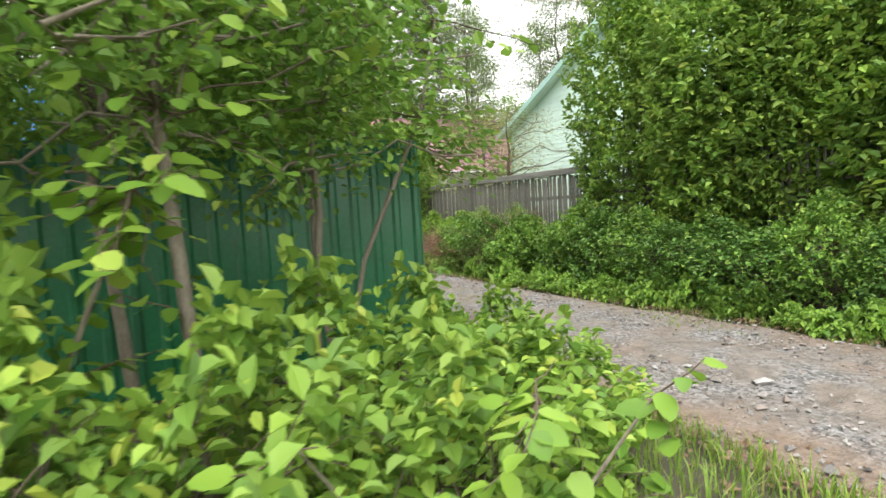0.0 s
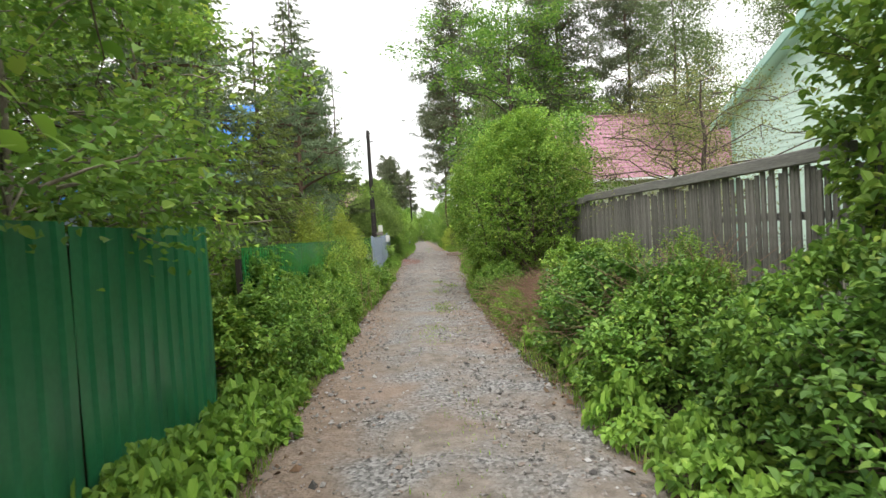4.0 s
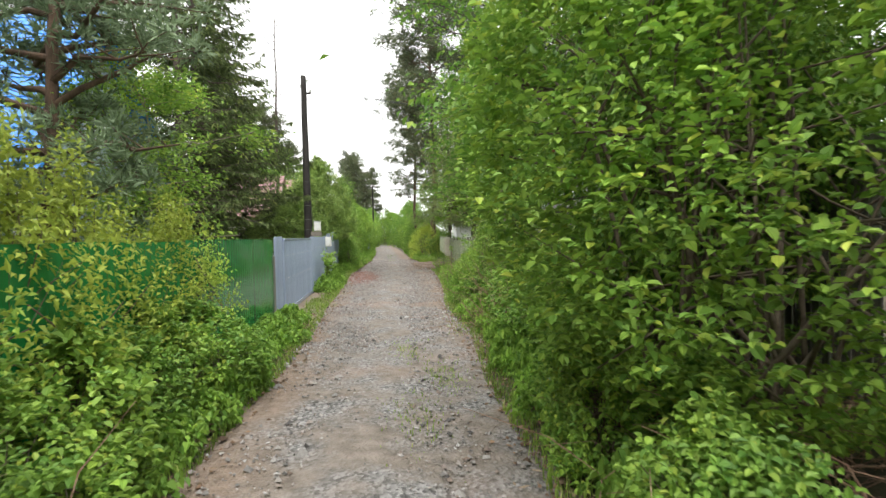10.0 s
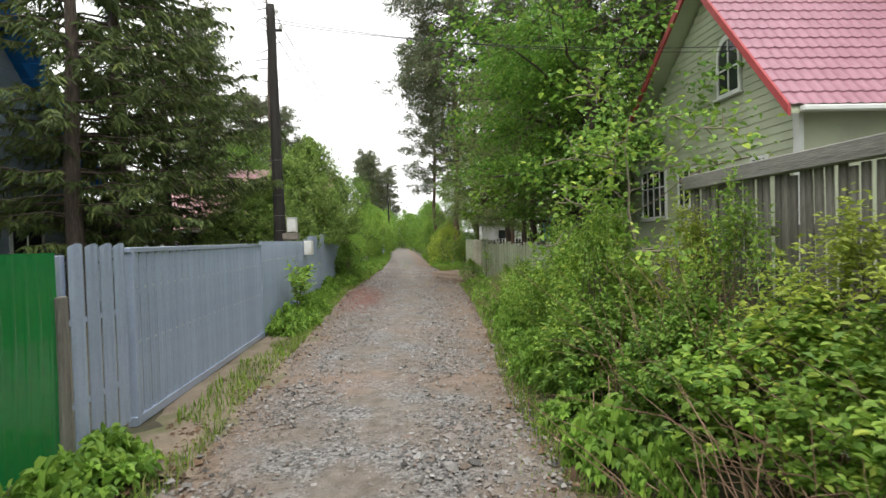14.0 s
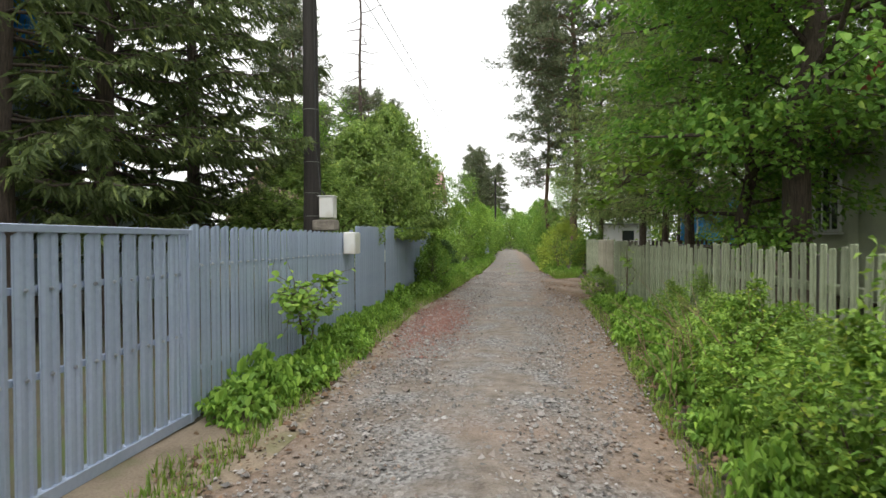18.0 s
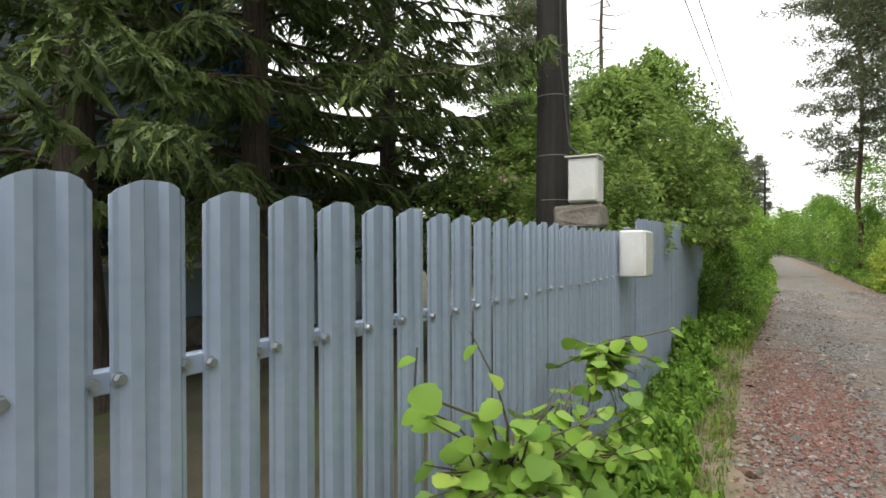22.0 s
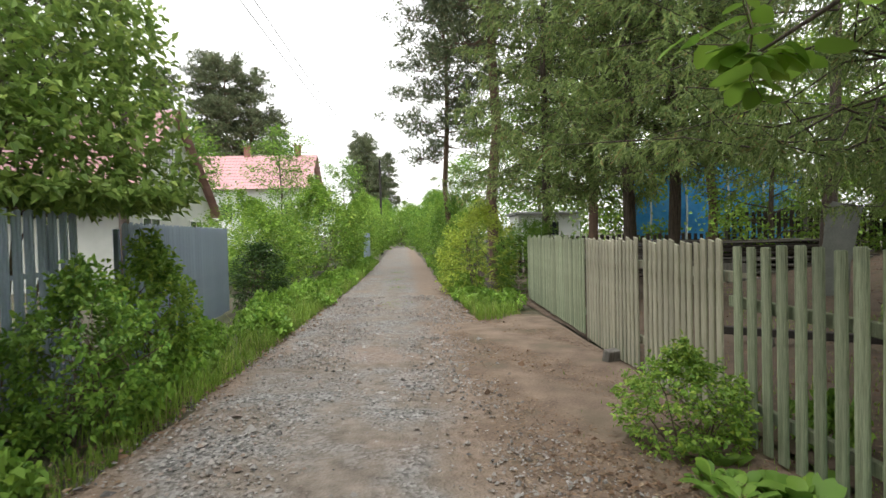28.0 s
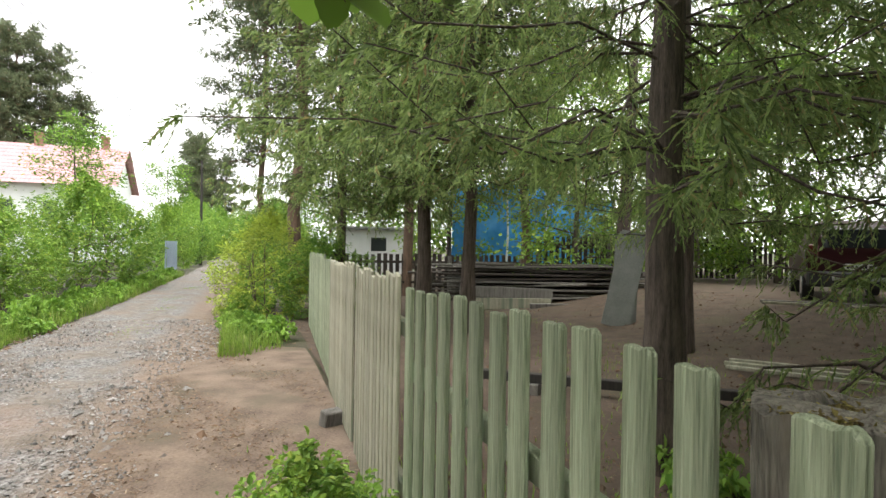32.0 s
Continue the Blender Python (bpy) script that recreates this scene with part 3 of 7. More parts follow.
# sliding gate: pickets behind a frame
gate = thing("sliding_gate", pose(-2.175, 30.0, 0), "wide grey steel picket gate with a frame", "gate")
gm = grey_picket_mesh(1.44, 0.138)
for k in range(27):
    put("picket", gm, gate, at=pose(0.02, 0.12 + k * 0.169, 0.1, 0, 0, 0))
part("bottom_rail", boxm(-0.03, 0.045, 0.0, 4.55, 0.03, 0.11, 0.004), M["grey"], gate)
part("top_rail", boxm(-0.03, 0.045, 0.0, 4.55, 1.53, 1.575, 0.004), M["grey"], gate)
for y in (0.02, 4.5):
    part("stile", boxm(-0.032, 0.05, y, y + 0.05, 0.03, 1.575, 0.004), M["grey"], gate)
for z in (0.72, 1.2):
    part("rail", boxm(-0.03, 0.0, 0.05, 4.5, z, z + 0.04, 0.003), M["grey"], gate)
for k in range(27):
    for z in (0.74, 1.22):
        put("screw", SCREW, gate, at=pose(0.027, 0.12 + k * 0.169, z, 0, 90, 0))
pst = thing("gate_post", pose(-2.2, 29.03, 0), "old dark wooden post between two fences", "post")
part("post", boxm(-0.06, 0.06, -0.06, 0.06, 0, 1.25, 0.008), M["wood"], pst)
pst = thing("gate_kerb", pose(-2.2, 30.0, 0), "low concrete strip under the gate", "kerb")
part("strip", boxm(-0.12, -0.02, 0, 4.7, -0.05, 0.026, 0.008), M["concrete"], pst)


def board_mesh(h, w, t, top="flat", material=None):
    if top == "point":
        o = [(-w / 2, 0), (w / 2, 0), (w / 2, h - w * 0.35), (w * 0.12, h), (-w * 0.12, h), (-w / 2, h - w * 0.35)]
    elif top == "slant":
        o = [(-w / 2, 0), (w / 2, 0), (w / 2, h), (-w / 2, h - w * 0.22)]
    elif top == "worn":
        o = [(-w / 2, 0), (w / 2, 0), (w / 2, h - 0.004), (w * 0.3, h), (-w * 0.1, h - 0.004), (-w * 0.32, h + 0.003), (-w / 2, h - 0.009)]
    else:
        o = [(-w / 2, 0), (w / 2, 0), (w / 2, h), (-w / 2, h)]
    bm = prism(o, -t / 2, t / 2)
    bmesh.ops.rotate(bm, verts=bm.verts, matrix=Matrix.Rotation(radians(90), 3, "X"))
    bmesh.ops.rotate(bm, verts=bm.verts, matrix=Matrix.Rotation(radians(90), 3, "Z"))
    bmesh.ops.bevel(bm, geom=list(bm.edges), offset=min(0.004, t * 0.2), segments=1, affect="EDGES")
    return as_mesh("board", bm, material)


def wood_fence(name, label, a, b, pitch, width, z0, z1, material, rails, piece="picket", top="flat", jitter=0.02, tilt=1.2, railmat=None, cap=None, posts=2.5, sag=0.0, category="fence", rail_side=1):
    ang = math.degrees(math.atan2(a[0] - b[0], b[1] - a[1]))
    ln = math.hypot(b[0] - a[0], b[1] - a[1])
    th = thing(name, pose(a[0], a[1], 0, 0, 0, ang), label, category)
    rnd = random.Random(int(a[1] * 100) + int(ln * 10))
    ms = [board_mesh(z1 - z0 + d, width * s, 0.02, top, material) for d, s in ((0, 1), (-jitter, 0.94), (jitter, 1.05), (-jitter * 2, 0.98))]
    for k in range(int(ln / pitch)):
        y = (k + 0.5) * pitch
        put(piece, rnd.choice(ms), th, at=pose(0, y + rnd.uniform(-1, 1) * pitch * 0.06, z0 + sag * math.sin(math.pi * y / ln) + rnd.uniform(-jitter, jitter) * 0.4, rnd.uniform(-tilt, tilt), 0, rnd.uniform(-2, 2)))
    rm = railmat or material
    for z in rails:
        part("rail", boxm(rail_side * 0.065 - 0.022, rail_side * 0.065 + 0.022 if rail_side < 0 else rail_side * 0.065 + 0.022, -0.05, ln + 0.05, z - 0.04, z + 0.04, 0.005), rm, th)
    if cap:
        n = max(1, int(ln / 3.4))
        for k in range(n):
            part("cap_rail", boxm(-0.055, 0.05, k * ln / n + 0.006, (k + 1) * ln / n, -0.065, 0.065, 0.008), M["woodrail"], th, at=pose(-0.01 + 0.012 * (k % 2), 0, cap + 0.01 * rnd.uniform(-1, 1), rnd.uniform(-0.25, 0.25)))
    y = 0.0
    while posts and y <= ln:
        part("post", boxm(-0.14 if rail_side < 0 else 0.03, -0.03 if rail_side < 0 else 0.14, y - 0.055, y + 0.055, 0, z1 - 0.06, 0.01), M["wood"], th)
        y += posts
    return th


wood_fence("wooden_fence", "weathered grey wooden picket fence with a heavy top rail", (3.25, 12.4), (3.02, 30.4), 0.092, 0.07, 0.22, 2.03, M["wood"], (0.7, 1.55), railmat=M["woodrail"], cap=2.09, tilt=1.0, jitter=0.035)
wood_fence("wooden_fence", "old slatted wooden fence inside a dense hedge", (3.4, 1.0), (3.26, 12.3), 0.11, 0.042, 0.2, 2.15, M["wood"], (0.7, 1.6), tilt=1.2, jitter=0.05, posts=0)
wood_fence("picket_fence", "low faded green picket fence behind weeds", (3.02, 30.53), (3.0, 43.68), 0.15, 0.078, 0.08, 1.4, M["greenwood"], (0.35, 1.05), top="worn", tilt=1.5, jitter=0.03)
wood_fence("picket_fence", "faded green-grey wooden picket fence beside the gates", (3.1, 43.705), (3.1, 45.65), 0.156, 0.086, 0.06, 1.44, M["greenwood"], (0.3, 1.02), top="worn", tilt=0.5, jitter=0.006, posts=0)
for nm, a, b, lab in (("gate_leaf", (3.1, 45.68), (3.18, 47.36), "pale grey-green boarded gate leaf sagging towards the middle"), ("gate_leaf", (3.18, 47.4), (3.26, 49.4), "pale boarded gate leaf standing closed")):
    wood_fence(nm, lab, a, b, 0.122, 0.082, 0.1, 1.49, M["palewood"], (0.4, 1.2), piece="board", top="slant", tilt=0.4, jitter=0.012, posts=0, category="gate", sag=-0.03)
wood_fence("picket_fence", "narrow green-grey picket fence beyond the gates", (3.28, 49.5), (3.5, 54.2), 0.13, 0.095, 0.1, 1.48, M["greenwood"], (0.4, 1.2), tilt=0.8)

# ---- plants ----
def rot_z(v, a):
    c, s = math.cos(a), math.sin(a)
    return np.stack([v[:, 0] * c - v[:, 1] * s, v[:, 0] * s + v[:, 1] * c, v[:, 2]], 1)


def lumpy_points(n, rng, rx, ry, h, low=0.05, shell=0.55, lumps=11, ball=False):
    """Clump centres filling an uneven dome rx by ry, h high, leafy down to the ground; lumps push parts of it out and in."""
    a = rng.uniform(0, 2 * np.pi, n)
    t = rng.random(n) ** 0.85
    prof = np.where(t > 0.4, np.sqrt(np.maximum(0.0, 1 - ((t - 0.4) / 0.6) ** 2)), 0.78 + 0.22 * t / 0.4)
    if ball:
        prof = np.sqrt(np.maximum(0.04, 1 - ((t - 0.54) / 0.5) ** 2)) ** 0.8
    d = unit(np.stack([np.cos(a), np.sin(a), (t - 0.4) * 1.5], 1))
    ld = unit(rng.normal(0, 1, (lumps, 3)))
    amp = rng.uniform(-0.4, 0.28, lumps)
    bump = (np.maximum(0, d @ ld.T) ** 6 * amp).sum(1)
    r = (shell + (1 - shell) * rng.random(n) ** 0.6) * prof * (1 + bump)
    cap = rng.random(n) * np.where(t > 0.75, 1, 0)
    r = r * (1 - 0.8 * cap)
    return np.stack([np.cos(a) * r * rx, np.sin(a) * r * ry, np.maximum(low * h, t * h * (1 + 0.5 * bump))], 1), d


def bush_meshes(seed, rx, ry, h, clumps, per, leaf, mat_leaf, wide=0.5, shoot=0.16, shell=0.5, stems=9, rich=False, droop=0.15, stem_mat=None, low=0.05, rise=0.55, flat=0.35, ball=False):
    """A shrub of leafy shoots: each shoot carries its leaves in turns round a thin axis that grows out and up."""
    rng = np.random.default_rng(seed)
    c, d = lumpy_points(clumps, rng, rx, ry, h, shell=shell, low=low, ball=ball)
    ax = unit(d + np.array([0, 0, rise]) + rng.normal(0, 0.35, d.shape))
    ln = shoot * rng.uniform(0.6, 1.4, clumps)
    k = np.tile(np.arange(per), clumps)
    axr, lr = np.repeat(ax, per, 0), np.repeat(ln, per)
    t = (k + 0.5) / per
    side = unit(np.cross(axr, np.array([0.13, 0.21, 1.0])))
    side2 = np.cross(axr, side)
    turn = k * 2.4 + np.repeat(rng.uniform(0, 6.28, clumps), per)
    rad = side * np.cos(turn)[:, None] + side2 * np.sin(turn)[:, None]
    pos = np.repeat(c, per, 0) + axr * (lr * (t - 0.6))[:, None] + rad * 0.006
    pos[:, 2] = np.maximum(pos[:, 2], 0.03)
    out = unit(rad + axr * (0.35 + 0.7 * t)[:, None])
    v, f = leaves(pos, out, leaf, wide, rich=rich, droop=droop, rng=rng, flat=flat)
    fol = bulk("foliage", v, f, mat_leaf)
    paths = []
    tips = c[rng.choice(clumps, stems * 4, replace=clumps < stems * 4)]
    for k in range(stems):
        b = np.array([rng.normal(0, rx * 0.18), rng.normal(0, ry * 0.18), 0])
        top = tips[k]
        m = b * 0.5 + top * 0.5 + np.array([0, 0, 0.15 * h])
        r = 0.012 * (0.5 + h * 0.35)
        paths.append([(*b, r), (*(b * 0.7 + m * 0.3), r * 0.85), (*m, r * 0.6), (*top, r * 0.25)])
        for q in range(3):
            t2 = tips[stems + k * 3 + q]
            paths.append([(*m, r * 0.45), (*(0.5 * (m + t2) + rng.normal(0, 0.05, 3)), r * 0.3), (*t2, r * 0.12)])
    v, f = tubes(paths, 4)
    return fol, bulk("branchwork", v, f, stem_mat or M["twig"], True)


BUSH = {}


def bush(name, kind, x, y, sx, sz, turn, label, category="shrub", group="", z=None):
    fol, st = BUSH[kind]
    zz = float(ground_z(x, y)) - 0.03 if z is None else z
    th = thing(name, pose(x, y, zz, 0, 0, turn) @ Matrix.Diagonal((sx, sx, sz, 1)), label, category, group)
    tagged(put("foliage", fol, th), kind="stuff")
    tagged(put("branchwork", st, th), kind="stuff")
    return th


# shrub kinds
for k in range(3):
    BUSH["low%d" % k] = bush_meshes(10 + k, 0.6, 0.6, 0.95, 420, 9, 0.058, L["bush"], 0.68, 0.15, shell=0.5, rich=True)
    BUSH["dim%d" % k] = bush_meshes(13 + k, 0.6, 0.6, 0.95, 380, 9, 0.058, L["verge"], 0.68, 0.17, shell=0.4, rich=True)
    BUSH["bri%d" % k] = bush_meshes(20 + k, 0.62, 0.62, 1.0, 420, 9, 0.058, L["bright"], 0.68, 0.16, shell=0.5, rich=True)
    BUSH["wil%d" % k] = bush_meshes(30 + k, 0.6, 0.6, 1.15, 360, 10, 0.052, L["yellow"] if k == 1 else L["bright"], 0.5, 0.26, shell=0.35, rise=1.0)
    BUSH["wd%d" % k] = bush_meshes(40 + k, 0.55, 0.55, 0.3, 110, 5, 0.105, L["weed"], 0.78, 0.07, rich=True, shell=0.25, stems=4, rise=0.9, flat=0.22, droop=0.25)
BUSH["round"] = bush_meshes(51, 1.75, 1.75, 4.45, 4600, 9, 0.066, L["bright"], 0.62, 0.22, shell=0.72, stems=22, ball=True, rich=True)
BUSH["dark"] = bush_meshes(52, 1.6, 2.2, 3.6, 2100, 9, 0.085, L["hedge"], 0.6, 0.22, shell=0.55, stems=34, low=0.2)
BUSH["hedge"] = bush_meshes(53, 1.15, 1.7, 5.0, 3000, 9, 0.12, L["hedge"], 0.6, 0.28, shell=0.5, stems=14, low=0.1, rich=True, flat=0.55)
BUSH["hazel"] = bush_meshes(57, 0.6, 0.6, 0.95, 150, 6, 0.095, L["bright"], 0.72, 0.2, shell=0.35, stems=6, rich=True, flat=0.3)
BUSH["elder"] = bush_meshes(54, 1.9, 2.3, 4.0, 3800, 8, 0.115, L["elder"], 0.6, 0.24, shell=0.5, stems=14, low=0.36)
BUSH["gold"] = bush_meshes(58, 1.6, 1.9, 3.0, 800, 8, 0.13, L["yellow"], 0.5, 0.28, shell=0.7, stems=6)
BUSH["far"] = bush_meshes(55, 1.6, 1.9, 3.0, 1150, 9, 0.13, L["bright"], 0.48, 0.3, shell=0.65, stems=6)
BUSH["laurel"] = bush_meshes(59, 0.65, 0.65, 1.5, 420, 9, 0.09, leaf_mat("dark_leaf", (0.03, 0.075, 0.02), (0.09, 0.16, 0.04), None, 0.15), 0.5, 0.2, shell=0.5)
BUSH["fardark"] = bush_meshes(56, 1.6, 1.9, 3.0, 1000, 9, 0.13, L["bush"], 0.48, 0.3, shell=0.65, stems=6)

rb = random.Random(5)


def strip(side, y0, y1, step, off, sr, hr, kinds, name, label, cat="shrub", group=""):
    """A loose row of plants along one side of the lane (-1 left, 1 right): off: distance from the lane's edge (a range)."""
    y = y0
    while y < y1:
        x = float(lane_mid(y) + side * (lane_half(y) + rb.uniform(*off)))
        s = rb.uniform(*sr)
        bush(name, rb.choice(kinds), x, y + rb.uniform(-0.15, 0.15), s / 0.6, rb.uniform(*hr), rb.uniform(0, 360), label, cat, group)
        y += step * rb.uniform(0.8, 1.2)


DIM, LOW, BRI, WIL, WD = ["dim0", "dim1", "dim2"], ["low0", "low1", "low2"], ["bri0", "bri1", "bri2"], ["wil0", "wil1", "wil2"], ["wd0", "wd1", "wd2"]
WG = "weeds beside the lane"
# left verge
strip(-1, 7.2, 13.4, 0.34, (0.1, 0.5), (0.34, 0.46), (0.9, 1.5), WD, "weed_clump", "broad-leaved green weeds along a metal fence", "weed", WG)
strip(-1, 13.3, 16.2, 0.6, (0.35, 0.6), (0.5, 0.62), (0.85, 1.15), LOW + BRI, "shrub", "dense fresh-green shrub on the lane's verge")
strip(-1, 16.2, 24.3, 0.62, (0.35, 0.6), (0.46, 0.64), (0.8, 1.2), LOW + BRI, "shrub", "dense fresh-green shrub on the lane's verge")
strip(-1, 14.4, 16.7, 0.6, (0.6, 0.85), (0.5, 0.62), (1.3, 1.55), BRI + LOW, "shrub", "tall fresh-green shrub before a green metal fence")
strip(-1, 19.0, 25.4, 0.66, (0.7, 1.05), (0.5, 0.7), (1.4, 1.85), ["wil1", "wil1", "wil0"], "willow_shrub", "loose yellow-green willow shrub before a fence")
strip(-1, 13.3, 24.6, 0.55, (0.0, 0.2), (0.26, 0.36), (0.8, 1.3), WD, "weed_clump", "low green weeds under roadside shrubs", "weed", WG)
strip(-1, 24.5, 29.0, 0.36, (0.2, 0.6), (0.36, 0.48), (0.9, 1.35), WD, "weed_clump", "broad-leaved green weeds under a green fence", "weed", WG)
strip(-1, 34.6, 39.4, 0.27, (0.12, 0.48), (0.26, 0.38), (0.8, 1.4), WD, "weed_clump", "low green weeds at the foot of a picket fence", "weed", WG)
strip(-1, 39.4, 42.2, 0.34, (0.25, 0.5), (0.24, 0.34), (0.7, 1.2), WD, "weed_clump", "low green weeds at the foot of a picket fence", "weed", WG)
strip(-1, 42.0, 75.0, 0.6, (0.2, 1.0), (0.36, 0.52), (0.9, 1.5), WD, "weed_clump", "lush weeds at the lane's edge", "weed", WG)
# right verge
strip(1, 4.5, 12.8, 0.65, (0.6, 0.95), (0.55, 0.75), (0.95, 1.35), DIM + ["low1"], "shrub", "dense green shrub under a tall hedge")
strip(1, 5.0, 12.8, 0.42, (0.05, 0.35), (0.3, 0.42), (0.8, 1.3), WD, "weed_clump", "green nettles and weeds at the lane's edge", "weed", WG)
strip(1, 12.8, 15.4, 0.6, (0.5, 0.9), (0.55, 0.72), (0.9, 1.15), DIM + ["low0"], "shrub", "green shrub with dry canes on a bank")
strip(1, 15.2, 19.6, 0.8, (0.15, 1.1), (0.26, 0.4), (0.45, 0.75), LOW + BRI, "shrub", "small green shrub among dry canes")
strip(1, 13.0, 19.0, 0.95, (1.35, 1.6), (0.5, 0.65), (0.85, 1.15), BRI + WIL, "shrub", "bright green shrub before a wooden fence")
strip(1, 19.4, 23.0, 0.6, (0.25, 0.6), (0.4, 0.55), (0.75, 1.1), LOW + BRI, "shrub", "green shrub beneath a tall round bush")
strip(1, 23.0, 31.0, 0.6, (0.7, 1.15), (0.5, 0.7), (0.8, 1.1), LOW + BRI, "shrub", "mixed green shrub on the verge")
strip(1, 25.0, 30.4, 0.9, (1.3, 1.6), (0.5, 0.65), (1.0, 1.4), WIL, "willow_shrub", "loose yellow-green shrub with thin twigs")
strip(1, 30.2, 33.6, 0.7, (0.75, 1.1), (0.5, 0.62), (1.3, 1.65), BRI + ["wil0"], "willow_shrub", "tall loose shrub with thin pale stems before low pickets")
strip(1, 33.6, 36.5, 0.65, (0.6, 1.0), (0.4, 0.55), (0.75, 1.0), BRI + WIL, "shrub", "bright green shrub before low pickets")
strip(1, 35.5, 39.5, 0.9, (0.8, 1.2), (0.36, 0.5), (0.65, 0.9), BRI + WIL + LOW, "shrub", "small green shrub before low pickets")
strip(1, 13.0, 40.0, 0.42, (0.15, 0.45), (0.25, 0.38), (0.7, 1.35), WD, "weed_clump", "low green weeds at the lane's edge", "weed", WG)
strip(1, 31.0, 43.4, 0.6, (0.4, 0.8), (0.26, 0.4), (0.7, 1.3), WD, "weed_clump", "tall green weeds before low pickets", "weed", WG)
strip(1, 53.0, 75.0, 0.7, (0.2, 0.9), (0.36, 0.5), (0.9, 1.4), WD, "weed_clump", "lush weeds at the far lane's edge", "weed", WG)

strip(1, 38.6, 41.6, 0.36, (0.15, 0.7), (0.28, 0.4), (1.0, 1.5), WD, "weed_clump", "lush green weeds before low pickets", "weed", WG)
bush("shrub", "bri1", 2.7, 45.45, 0.68, 0.72, 40, "small leafy shrub at the gate's corner")
# broad lance-leaved plants at the foot of the pickets
def rosette(seed, n, ln, wide):
    """Long arching leaves that rise from one root: width swells at two fifths and tapers to a tip, folded along the midrib."""
    rng = np.random.default_rng(seed)
    a = rng.uniform(0, 2 * np.pi, n)
    size = ln * rng.uniform(0.55, 1.15, n)
    lift = rng.uniform(0.5, 1.25, n)
    t = np.linspace(0, 1, 6)
    half = wide * np.array([0.12, 0.3, 0.5, 0.46, 0.28, 0.02])
    r = size[:, None] * np.sin(t * 1.1)[None] * np.cos(lift)[:, None] * 1.2 + 0.02
    z = size[:, None] * (np.sin(lift)[:, None] * t - 0.42 * t * t)
    d = np.stack([np.cos(a), np.sin(a)], 1)
    side = np.stack([-np.sin(a), np.cos(a)], 1)
    mid = np.stack([d[:, None, 0] * r, d[:, None, 1] * r, z], 2) + np.concatenate([rng.normal(0, 0.035, (n, 2)), np.zeros((n, 1))], 1)[:, None]
    w = size[:, None] * half[None]
    off = np.stack([side[:, None, 0] * w, side[:, None, 1] * w, w * 0.35], 2)
    v = np.stack([mid + off, mid, mid + off * np.array([-1, -1, 1])], 2)
    base = (np.arange(n) * 18)[:, None, None] + (np.arange(5) * 3)[None, :, None]
    f = np.concatenate([base + np.array([0, 1, 4, 3]), base + np.array([1, 2, 5, 4])]).reshape(-1, 4)
    return bulk("foliage", v.reshape(-1, 3), f, L["weed"], True)


DOCK = [rosette(150 + k, 26, 0.29, 0.36) for k in range(3)]
for k in range(44):
    if k < 34:
        y = 40.9 + 2.9 * ((k * 0.618) % 1)
        x = 2.3 + 0.62 * rb.random()
    else:
        y, x = 44.1 + 1.5 * rb.random(), 2.55 + 0.42 * rb.random()
    th = thing("dock_plant", pose(x, y, float(ground_z(x, y)) - 0.02, 0, 0, 97 * k) @ Matrix.Scale(rb.uniform(0.7, 1.2), 4), "long-leaved green plant at the foot of old pickets", "weed", WG)
    tagged(put("foliage", DOCK[k % 3], th), kind="stuff")
# large shrubs
bush("round_bush", "round", 2.05, 21.4, 1.0, 0.93, 20, "tall rounded green bush standing at the lane")
bush("tall_bush", "dark", 2.75, 22.9, 0.6, 1.1, 75, "tall dark bush with bare stems below")
for k, (x, y, s, h) in enumerate([(4.0, 2.2, 1.1, 1.0), (3.9, 4.6, 1.05, 1.02), (3.95, 7.0, 1.1, 1.08), (3.95, 8.2, 0.9, 1.02), (3.9, 9.4, 1.05, 1.05), (3.75, 11.4, 0.85, 0.98)]):
    bush("hedge_bush", "hedge", x, y, s, h, 70 * k, "tall dense dark-green hedge bush by an old fence", "hedge", "hedge beside the lane")
bush("elder_bush", "elder", -3.9, 42.0, 0.85, 0.84, 200, "large leafy shrub hanging over a picket fence")
bush("elder_bush", "elder", -3.5, 44.4, 0.9, 1.1, 10, "large leafy shrub hanging over a picket fence")
bush("elder_bush", "elder", -3.3, 47.1, 0.92, 1.38, 130, "large leafy shrub behind a grey fence")
bush("shrub", "low1", -1.85, 46.3, 0.9, 1.35, 20, "leafy shrub growing before a shaded grey fence")
bush("shrub", "bri2", -2.0, 48.1, 1.1, 1.6, 75, "leafy shrub at the end of a grey fence")
bush("dark_bush", "laurel", -2.5, 54.6, 1.05, 1.0, 0, "small dark bush at a fence's end")
bush("yellow_bush", "gold", 2.75, 56.6, 0.72, 0.8, 0, "bright yellow-green bush at the lane's bend")
bush("leafy_bush", "fardark", 3.9, 55.4, 0.55, 0.6, 60, "dark leafy bush beside pickets")
